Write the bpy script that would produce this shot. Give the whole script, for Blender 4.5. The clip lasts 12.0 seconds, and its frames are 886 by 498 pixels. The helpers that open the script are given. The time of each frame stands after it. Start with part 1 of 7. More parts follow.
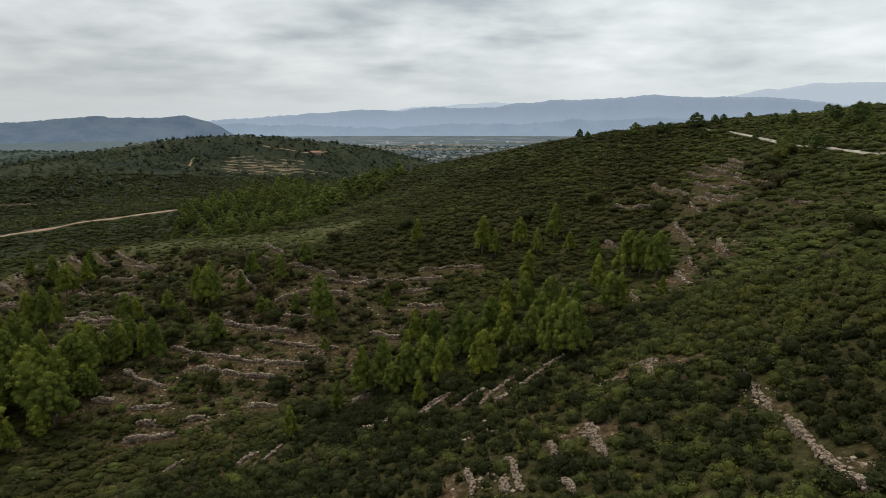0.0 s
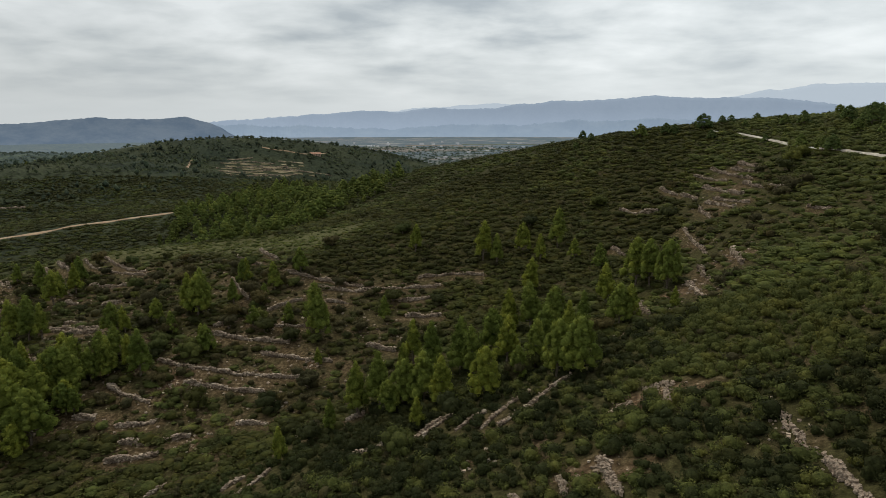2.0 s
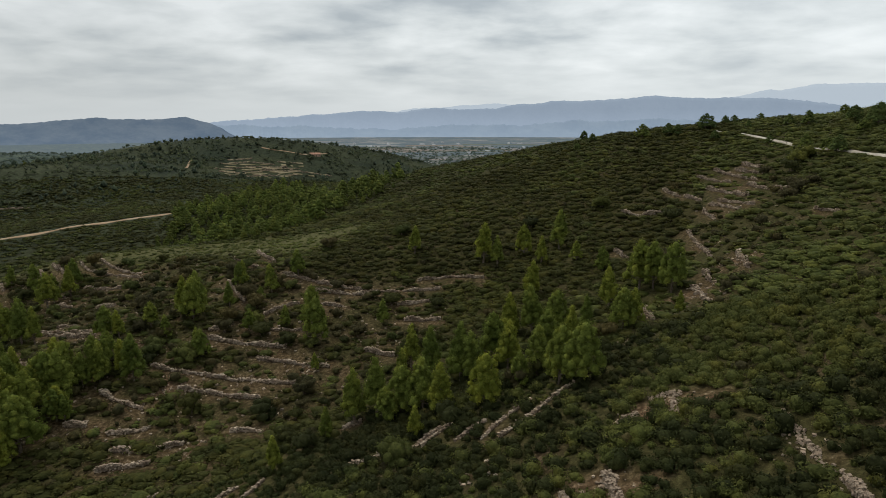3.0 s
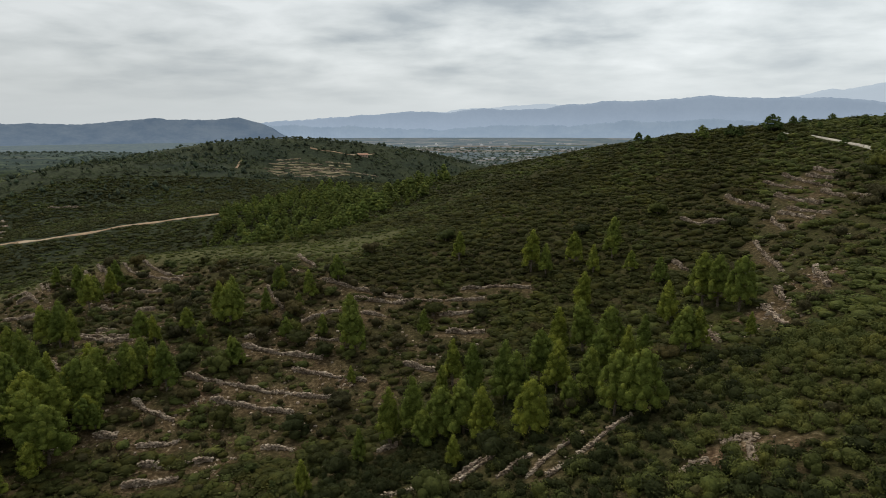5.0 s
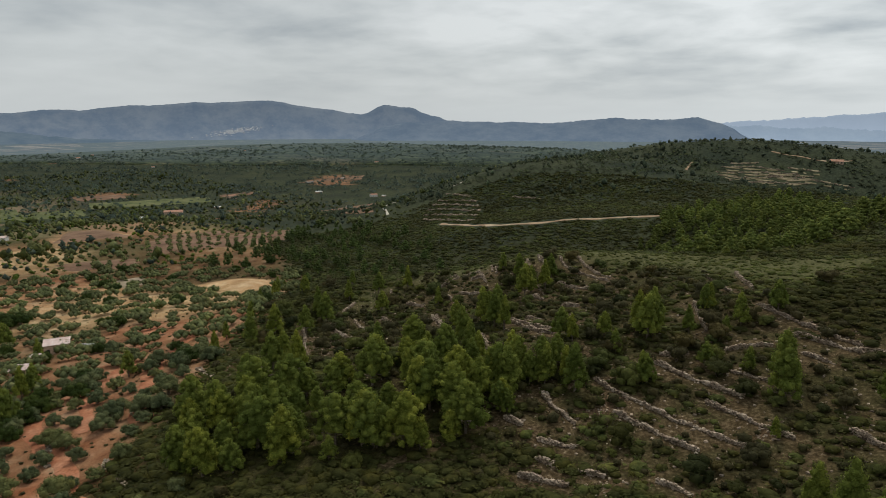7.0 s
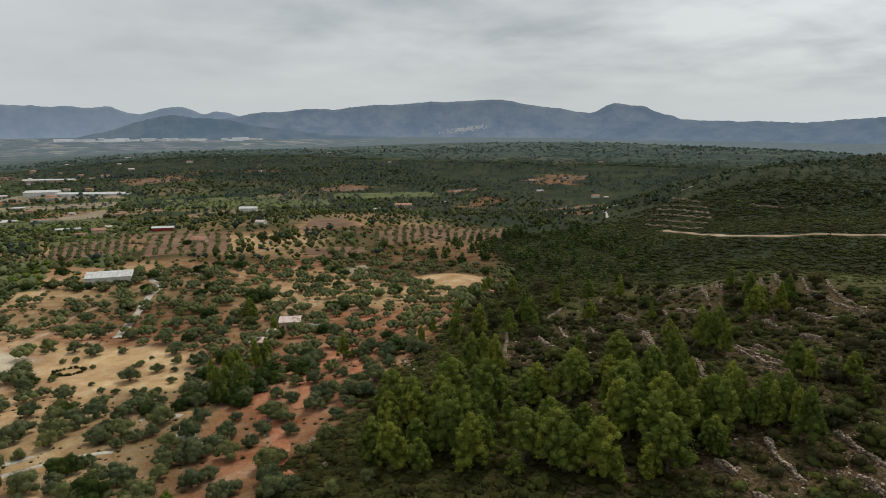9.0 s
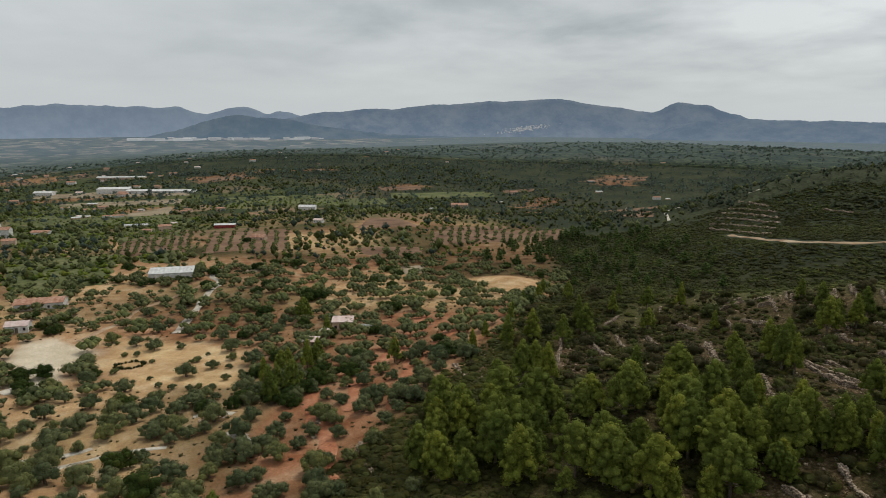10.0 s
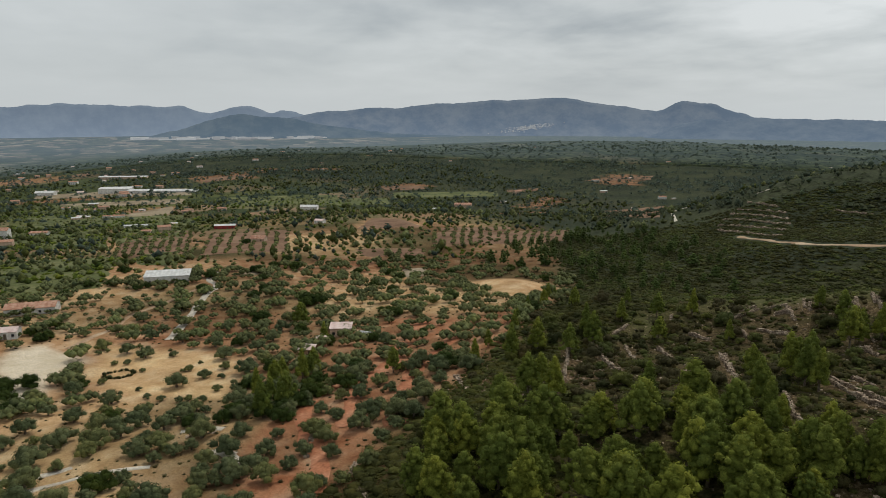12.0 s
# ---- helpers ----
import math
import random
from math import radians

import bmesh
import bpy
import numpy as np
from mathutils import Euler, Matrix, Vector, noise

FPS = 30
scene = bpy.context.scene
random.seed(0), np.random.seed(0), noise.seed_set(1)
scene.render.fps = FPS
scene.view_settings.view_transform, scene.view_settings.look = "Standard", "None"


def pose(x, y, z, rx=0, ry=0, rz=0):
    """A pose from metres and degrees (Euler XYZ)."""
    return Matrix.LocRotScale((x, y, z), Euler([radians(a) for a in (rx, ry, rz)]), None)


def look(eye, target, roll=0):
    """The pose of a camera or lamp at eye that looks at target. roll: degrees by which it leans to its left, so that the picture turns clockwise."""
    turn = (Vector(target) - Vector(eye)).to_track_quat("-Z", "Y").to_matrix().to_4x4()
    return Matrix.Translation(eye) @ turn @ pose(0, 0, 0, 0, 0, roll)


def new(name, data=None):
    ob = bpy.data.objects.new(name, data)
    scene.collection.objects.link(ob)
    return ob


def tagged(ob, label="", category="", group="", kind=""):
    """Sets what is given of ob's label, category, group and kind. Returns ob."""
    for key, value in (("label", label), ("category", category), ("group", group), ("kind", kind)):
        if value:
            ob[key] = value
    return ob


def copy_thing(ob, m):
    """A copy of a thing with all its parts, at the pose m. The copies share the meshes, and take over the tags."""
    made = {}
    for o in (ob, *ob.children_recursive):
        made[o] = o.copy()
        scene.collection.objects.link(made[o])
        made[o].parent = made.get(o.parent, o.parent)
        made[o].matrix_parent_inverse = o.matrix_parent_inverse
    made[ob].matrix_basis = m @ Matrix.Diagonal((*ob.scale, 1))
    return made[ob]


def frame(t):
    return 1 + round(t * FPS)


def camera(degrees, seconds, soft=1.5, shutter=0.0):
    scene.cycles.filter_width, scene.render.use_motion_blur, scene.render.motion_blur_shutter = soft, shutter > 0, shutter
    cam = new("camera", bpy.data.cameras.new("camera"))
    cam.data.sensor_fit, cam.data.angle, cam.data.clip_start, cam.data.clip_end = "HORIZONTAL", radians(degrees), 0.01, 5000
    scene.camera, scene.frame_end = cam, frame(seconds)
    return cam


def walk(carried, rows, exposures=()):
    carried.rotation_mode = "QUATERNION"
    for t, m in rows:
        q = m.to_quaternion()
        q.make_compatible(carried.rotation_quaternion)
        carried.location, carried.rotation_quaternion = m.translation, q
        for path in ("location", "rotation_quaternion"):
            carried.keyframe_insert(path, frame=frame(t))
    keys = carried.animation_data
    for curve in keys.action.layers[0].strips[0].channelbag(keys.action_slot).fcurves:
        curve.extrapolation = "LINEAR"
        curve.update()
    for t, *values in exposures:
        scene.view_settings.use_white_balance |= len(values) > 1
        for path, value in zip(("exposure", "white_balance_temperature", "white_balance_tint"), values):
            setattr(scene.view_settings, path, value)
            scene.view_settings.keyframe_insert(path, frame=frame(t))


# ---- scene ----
cam = camera(67.0, 12.0, soft=0.5)
METRES, EYE, TILT, LEAN, TURN = 40.0, 60.0, -11.3, 0.0, 0.0
ROWS = [
    (0.0, 0.0, 0.0, 0.0, 0.0, 0.0, -0.0),
    (0.5, 0.0015, 0.0299, 0.0064, 0.01, 0.02, 0.01),
    (1.0, 0.003, 0.0653, 0.014, 0.03, 0.06, 0.02),
    (1.5, 0.0048, 0.105, 0.0227, 0.05, 0.08, 0.04),
    (2.0, 0.0073, 0.1425, 0.0308, 0.07, 0.08, 0.04),
    (2.5, 0.0097, 0.1725, 0.0364, 0.08, 0.07, 0.05),
    (3.0, 0.0114, 0.2022, 0.0423, 0.1, 0.1, 0.04),
    (5.0, 0.0176, 0.3727, 0.0797, 4.08, 0.11, -0.73),
    (5.5, 0.0153, 0.4212, 0.0913, 7.61, 0.05, -1.46),
    (6.0, 0.0133, 0.4683, 0.1023, 16.0, -0.27, -3.12),
    (6.5, 0.0081, 0.5094, 0.1165, 28.35, -1.22, -5.41),
    (7.0, 0.0082, 0.5543, 0.1282, 40.78, -2.64, -7.47),
    (7.5, 0.0003, 0.5913, 0.1389, 48.08, -3.67, -8.53),
    (9.5, -0.0832, 0.7156, 0.1739, 62.64, -6.15, -10.09),
    (10.0, -0.113, 0.7394, 0.1818, 64.77, -6.55, -10.26),
    (10.5, -0.147, 0.7617, 0.1869, 64.99, -6.62, -10.26),
    (11.0, -0.1879, 0.7854, 0.1927, 65.03, -6.65, -10.25),
    (11.5, -0.2337, 0.8099, 0.1982, 65.07, -6.68, -10.24),
    (12.0, -0.2824, 0.835, 0.2027, 65.1, -6.7, -10.22),
]
walk(cam, [(t, pose(0, 0, EYE, TILT, LEAN, TURN) @ pose(METRES * x, METRES * y, METRES * z, 90 + pitch, roll, yaw)) for t, x, y, z, yaw, pitch, roll in ROWS])
# ---- sky and sun: bright overcast, the sun behind thin cloud ahead ----
SUN_EL, SUN_AZ = 54.0, -38.0
world = bpy.data.worlds.new("overcast_sky")
scene.world = world
world.use_nodes = True
wn, wl = world.node_tree.nodes, world.node_tree.links
wn.clear()


def wnode(kind, **values):
    n = wn.new(kind)
    for key, value in values.items():
        n.inputs[key].default_value = value
    return n


def wmath(op, a, b=None, clamp=False):
    n = wn.new("ShaderNodeMath")
    n.operation, n.use_clamp = op, clamp
    for k, v in enumerate((a, b)):
        if v is None:
            continue
        if isinstance(v, (int, float)):
            n.inputs[k].default_value = v
        else:
            wl.new(v, n.inputs[k])
    return n.outputs[0]


sky = wn.new("ShaderNodeTexSky")
sky.sky_type, sky.sun_disc = "NISHITA", False
sky.sun_elevation, sky.sun_rotation = radians(SUN_EL), radians(SUN_AZ)
sky.dust_density = 3.0
clear_sky = wnode("ShaderNodeBackground", Strength=0.07)
wl.new(sky.outputs[0], clear_sky.inputs[0])
way = wn.new("ShaderNodeTexCoord")
split = wn.new("ShaderNodeSeparateXYZ")
wl.new(way.outputs["Generated"], split.inputs[0])
up = wmath("MAXIMUM", split.outputs[2], 0.0)
lift = wmath("ADD", up, 0.17)
cloud_at = wn.new("ShaderNodeCombineXYZ")
wl.new(wmath("DIVIDE", split.outputs[0], lift), cloud_at.inputs[0])
wl.new(wmath("DIVIDE", split.outputs[1], lift), cloud_at.inputs[1])
billow = wnode("ShaderNodeTexNoise", Scale=1.6, Detail=8.0, Roughness=0.52, Distortion=0.15)
wl.new(cloud_at.outputs[0], billow.inputs["Vector"])
sheet = wnode("ShaderNodeTexNoise", Scale=0.55, Detail=4.0, Roughness=0.5)
wl.new(cloud_at.outputs[0], sheet.inputs["Vector"])
# near the skyline the layers merge into an even veil
veil = wn.new("ShaderNodeMapRange")
wl.new(up, veil.inputs["Value"])
veil.inputs["From Min"].default_value, veil.inputs["From Max"].default_value = 0.0, 0.11
thick = wmath("ADD", wmath("MULTIPLY", billow.outputs[0], 0.48), wmath("MULTIPLY", sheet.outputs[0], 0.52))
# the clouds are most broken ahead of the first view and run into a smooth sheet to its left
broken = wn.new("ShaderNodeVectorMath")
broken.operation = "DOT_PRODUCT"
wl.new(way.outputs["Generated"], broken.inputs[0])
broken.inputs[1].default_value = (math.sin(radians(-5)), math.cos(radians(-5)), 0.0)
torn = wmath("ADD", wmath("MULTIPLY", wmath("POWER", wmath("MAXIMUM", broken.outputs["Value"], 0.0), 1.5), 1.7), 0.5)
even = wmath("ADD", wmath("MULTIPLY", wmath("MULTIPLY", wmath("SUBTRACT", thick, 0.47), veil.outputs[0]), torn), 0.47)
tone = wn.new("ShaderNodeValToRGB")
wl.new(even, tone.inputs[0])
tone.color_ramp.elements[0].position, tone.color_ramp.elements[0].color = 0.34, (0.71, 0.747, 0.757, 1)
tone.color_ramp.elements[1].position, tone.color_ramp.elements[1].color = 0.67, (0.375, 0.42, 0.45, 1)
mid = tone.color_ramp.elements.new(0.5)
mid.color = (0.57, 0.61, 0.622, 1)
# the cloud is thinnest, and brightest, ahead and to the right
sunward = wn.new("ShaderNodeVectorMath")
sunward.operation = "DOT_PRODUCT"
wl.new(way.outputs["Generated"], sunward.inputs[0])
sunward.inputs[1].default_value = (math.sin(radians(40)) * math.cos(radians(30)), math.cos(radians(40)) * math.cos(radians(30)), math.sin(radians(30)))
glow = wmath("ADD", wmath("MULTIPLY", wmath("POWER", wmath("MAXIMUM", sunward.outputs["Value"], 0.0), 1.5), 0.42), 0.96)
clouds = wnode("ShaderNodeBackground", Strength=1.0)
wl.new(glow, clouds.inputs[1])
wl.new(tone.outputs[0], clouds.inputs[0])
mixed = wnode("ShaderNodeMixShader", Fac=0.93)
wl.new(clear_sky.outputs[0], mixed.inputs[1])
wl.new(clouds.outputs[0], mixed.inputs[2])
sky_out = wn.new("ShaderNodeOutputWorld")
wl.new(mixed.outputs[0], sky_out.inputs[0])

sun = new("sun", bpy.data.lights.new("sun", "SUN"))
sun.data.energy, sun.data.angle, sun.data.color = 1.5, radians(6), (1.0, 0.94, 0.82)
sun.matrix_basis = look((0, 0, 300), (0 - 100 * math.sin(radians(SUN_AZ)) * math.cos(radians(SUN_EL)), 0 - 100 * math.cos(radians(SUN_AZ)) * math.cos(radians(SUN_EL)), 300 - 100 * math.sin(radians(SUN_EL))))

# ---- materials ----
def material(name):
    m = bpy.data.materials.new(name)
    m.use_nodes = True
    return m, m.node_tree.nodes, m.node_tree.links, m.node_tree.nodes["Principled BSDF"]


def noise_node(n, l, scale, detail=4.0, rough=0.55, coords="Object"):
    tc = n.new("ShaderNodeTexCoord")
    t = n.new("ShaderNodeTexNoise")
    t.inputs["Scale"].default_value, t.inputs["Detail"].default_value, t.inputs["Roughness"].default_value = scale, detail, rough
    l.new(tc.outputs[coords], t.inputs["Vector"])
    return t


def ramp_node(n, l, source, stops):
    r = n.new("ShaderNodeValToRGB")
    l.new(source, r.inputs[0])
    els = r.color_ramp.elements
    els[0].position, els[0].color = stops[0][0], (*stops[0][1], 1)
    els[1].position, els[1].color = stops[-1][0], (*stops[-1][1], 1)
    for p, c in stops[1:-1]:
        els.new(p).color = (*c, 1)
    return r.outputs[0]


def mix_node(n, l, fac, a, b, kind="MIX"):
    m = n.new("ShaderNodeMix")
    m.data_type, m.blend_type = "RGBA", kind
    for socket, v in ((m.inputs[0], fac), (m.inputs[6], a), (m.inputs[7], b)):
        if isinstance(v, (int, float)):
            socket.default_value = v
        elif isinstance(v, tuple):
            socket.default_value = (*v, 1)
        else:
            l.new(v, socket)
    return m.outputs[2]


def leaf_material(name, dark, light, tip, through_light=0.28, grain=5.0):
    """Foliage: each leaf and each plant differs a little; thin leaves let some light through."""
    m, n, l, bsdf = material(name)
    dark, tip = tuple(0.4 * a + 0.6 * b for a, b in zip(dark, light)), tuple(0.65 * b + 0.35 * c for b, c in zip(light, tip))
    geo, info = n.new("ShaderNodeNewGeometry"), n.new("ShaderNodeObjectInfo")
    leaf = ramp_node(n, l, geo.outputs["Random Per Island"], [(0.0, dark), (0.65, light), (1.0, tip)])
    patch = noise_node(n, l, 0.35, 3.0)
    wide = noise_node(n, l, 0.035, 3.0)
    region = ramp_node(n, l, wide.outputs[0], [(0.36, (0.82, 0.8, 0.78)), (0.52, (1.0, 1.0, 1.0)), (0.66, (1.2, 1.24, 1.08))])
    leaf = mix_node(n, l, 1.0, leaf, region, "MULTIPLY")
    tint = ramp_node(n, l, patch.outputs[0], [(0.3, (0.6, 0.64, 0.6)), (0.5, (1.0, 1.0, 0.95)), (0.7, (1.42, 1.25, 1.0))])
    col = mix_node(n, l, 1.0, leaf, tint, "MULTIPLY")
    own = ramp_node(n, l, info.outputs["Random"], [(0.0, (0.72, 0.78, 0.8)), (0.5, (1.0, 1.0, 1.0)), (1.0, (1.3, 1.2, 0.95))])
    col = mix_node(n, l, 1.0, col, own, "MULTIPLY")
    # single sprays of leaves
    spray = noise_node(n, l, grain, 3.0, 0.7)
    col = mix_node(n, l, 1.0, col, ramp_node(n, l, spray.outputs[0], [(0.34, (0.68, 0.69, 0.69)), (0.5, (1.0, 1.0, 1.0)), (0.66, (1.3, 1.28, 1.2))]), "MULTIPLY")
    bp = n.new("ShaderNodeBump")
    bp.inputs["Strength"].default_value, bp.inputs["Distance"].default_value = 0.6, 0.5 / grain
    l.new(spray.outputs[0], bp.inputs["Height"])
    l.new(bp.outputs[0], bsdf.inputs["Normal"])
    l.new(col, bsdf.inputs["Base Color"])
    bsdf.inputs["Roughness"].default_value = 0.7
    bsdf.inputs["Specular IOR Level"].default_value = 0.04
    back = n.new("ShaderNodeBsdfTranslucent")
    l.new(col, back.inputs[0])
    mx = n.new("ShaderNodeMixShader")
    mx.inputs[0].default_value = through_light
    l.new(bsdf.outputs[0], mx.inputs[1])
    l.new(back.outputs[0], mx.inputs[2])
    l.new(mx.outputs[0], n["Material Output"].inputs[0])
    return m


def rough_material(name, a, b, c, scale, fine, bump=0.3, rough=0.9, per_object=0.0):
    m, n, l, bsdf = material(name)
    big, small = noise_node(n, l, scale, 4.0), noise_node(n, l, fine, 3.0)
    col = ramp_node(n, l, big.outputs[0], [(0.3, a), (0.5, b), (0.72, c)])
    grain = ramp_node(n, l, small.outputs[0], [(0.3, (0.75, 0.75, 0.75)), (0.7, (1.2, 1.2, 1.2))])
    col = mix_node(n, l, 1.0, col, grain, "MULTIPLY")
    if per_object:
        info = n.new("ShaderNodeNewGeometry")
        own = ramp_node(n, l, info.outputs["Random Per Island"], [(0.0, (1 - per_object,) * 3), (1.0, (1 + per_object,) * 3)])
        col = mix_node(n, l, 1.0, col, own, "MULTIPLY")
    l.new(col, bsdf.inputs["Base Color"])
    bsdf.inputs["Roughness"].default_value = rough
    bsdf.inputs["Specular IOR Level"].default_value = 0.12
    bp = n.new("ShaderNodeBump")
    bp.inputs["Strength"].default_value, bp.inputs["Distance"].default_value = bump, 0.05
    l.new(small.outputs[0], bp.inputs["Height"])
    l.new(bp.outputs[0], bsdf.inputs["Normal"])
    return m


PINE_LEAF = leaf_material("pine_needles", (0.07, 0.09, 0.02), (0.168, 0.202, 0.042), (0.3, 0.332, 0.078), 0.3, 3.5)
WOOD_LEAF = leaf_material("valley_pine_needles", (0.058, 0.08, 0.028), (0.116, 0.152, 0.05), (0.18, 0.218, 0.075), 0.28, 2.0)
# haze over the far trees is mixed into their leaf colour as blue
FAR_LEAF = leaf_material("haze_tinted_far_leaves", (0.036, 0.052, 0.046), (0.066, 0.09, 0.075), (0.106, 0.13, 0.104), 0.28, 0.8)
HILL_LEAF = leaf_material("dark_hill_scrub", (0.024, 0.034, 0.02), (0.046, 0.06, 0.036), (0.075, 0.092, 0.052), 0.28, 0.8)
# needles of the farthest woods, with a stronger haze blue painted in
HAZE_LEAF = leaf_material("haze_tinted_pine_woods", (0.04, 0.058, 0.052), (0.072, 0.097, 0.085), (0.1, 0.128, 0.108), 0.28, 0.8)
OLIVE_LEAF = leaf_material("olive_leaves", (0.04, 0.05, 0.025), (0.118, 0.136, 0.066), (0.25, 0.268, 0.143), 0.16)
CAROB_LEAF = leaf_material("carob_leaves", (0.02, 0.036, 0.01), (0.045, 0.068, 0.018), (0.08, 0.1, 0.03))
SHRUB_LEAF = leaf_material("maquis_leaves", (0.024, 0.027, 0.0105), (0.049, 0.054, 0.0207), (0.081, 0.087, 0.0342))
MASTIC_LEAF = leaf_material("mastic_leaves", (0.047, 0.053, 0.0175), (0.094, 0.106, 0.034), (0.14, 0.153, 0.052))
DRY_LEAF = leaf_material("dry_scrub_leaves", (0.038, 0.032, 0.016), (0.08, 0.07, 0.034), (0.14, 0.125, 0.066))
CITRUS_LEAF = leaf_material("citrus_leaves", (0.07, 0.1, 0.018), (0.135, 0.175, 0.032), (0.23, 0.245, 0.05))
BARK = rough_material("grey_brown_bark", (0.1, 0.075, 0.055), (0.16, 0.125, 0.095), (0.24, 0.2, 0.16), 3.0, 14.0, 0.6)
STONE = rough_material("limestone", (0.16, 0.115, 0.083), (0.28, 0.215, 0.158), (0.45, 0.37, 0.29), 0.9, 6.0, 0.6, 0.95, 0.5)
DIRT = rough_material("packed_dirt", (0.25, 0.155, 0.095), (0.36, 0.245, 0.155), (0.47, 0.36, 0.25), 0.12, 1.6, 0.4)
GRAVEL = rough_material("pale_gravel", (0.36, 0.31, 0.25), (0.49, 0.44, 0.365), (0.6, 0.55, 0.47), 0.15, 2.0, 0.3)
WHITEWASH = rough_material("weathered_whitewash", (0.4, 0.375, 0.34), (0.58, 0.56, 0.52), (0.7, 0.69, 0.66), 0.5, 5.0, 0.2)
OCHRE_WALL = rough_material("ochre_render", (0.36, 0.25, 0.18), (0.47, 0.34, 0.25), (0.55, 0.42, 0.32), 0.5, 5.0, 0.3)
TILE = rough_material("clay_tiles", (0.28, 0.14, 0.09), (0.4, 0.22, 0.15), (0.5, 0.33, 0.25), 0.8, 6.0, 0.5)
PINK_ROOF = rough_material("faded_pink_roof", (0.5, 0.36, 0.33), (0.6, 0.46, 0.42), (0.68, 0.58, 0.54), 0.6, 5.0, 0.3)
SHEET_ROOF = rough_material("fibre_cement_sheet", (0.42, 0.415, 0.4), (0.56, 0.555, 0.54), (0.68, 0.675, 0.655), 0.4, 5.0, 0.3, 0.7)
RED_PAINT = rough_material("dark_red_paint", (0.2, 0.03, 0.03), (0.27, 0.045, 0.04), (0.34, 0.07, 0.06), 0.6, 5.0, 0.2, 0.6)
DARK_OPENING = rough_material("dark_opening", (0.02, 0.02, 0.022), (0.03, 0.03, 0.032), (0.045, 0.045, 0.048), 1.0, 6.0, 0.1, 0.3)
DRY_GRASS = rough_material("dry_grass_strip", (0.07, 0.066, 0.03), (0.2, 0.165, 0.095), (0.34, 0.28, 0.18), 0.12, 0.8, 0.4)
FAR_FALLOW = rough_material("far_fallow_soil", (0.14, 0.122, 0.105), (0.2, 0.176, 0.152), (0.27, 0.245, 0.215), 0.02, 0.2, 0.2)
FAR_CROP = rough_material("far_green_crops", (0.085, 0.1, 0.078), (0.12, 0.135, 0.105), (0.15, 0.166, 0.135), 0.02, 0.2, 0.2)
PLOUGHED = rough_material("ploughed_red_soil", (0.12, 0.068, 0.04), (0.185, 0.108, 0.066), (0.26, 0.165, 0.105), 0.05, 0.6, 0.4)
STUBBLE = rough_material("pale_stubble", (0.17, 0.13, 0.08), (0.26, 0.205, 0.135), (0.34, 0.28, 0.2), 0.04, 0.5, 0.4)
MEADOW = rough_material("yellow_green_crops", (0.06, 0.075, 0.026), (0.1, 0.112, 0.04), (0.16, 0.16, 0.07), 0.05, 0.35, 0.5)
RED_EARTH = rough_material("red_earth", (0.28, 0.1, 0.05), (0.37, 0.15, 0.078), (0.46, 0.235, 0.14), 0.2, 1.6, 0.4)
BRICK = rough_material("old_brick", (0.2, 0.09, 0.06), (0.28, 0.14, 0.095), (0.36, 0.21, 0.15), 0.8, 5.0, 0.4)
GREEN_DOOR = rough_material("weathered_wooden_door", (0.1, 0.08, 0.06), (0.15, 0.12, 0.09), (0.2, 0.17, 0.13), 2.0, 12.0, 0.3)


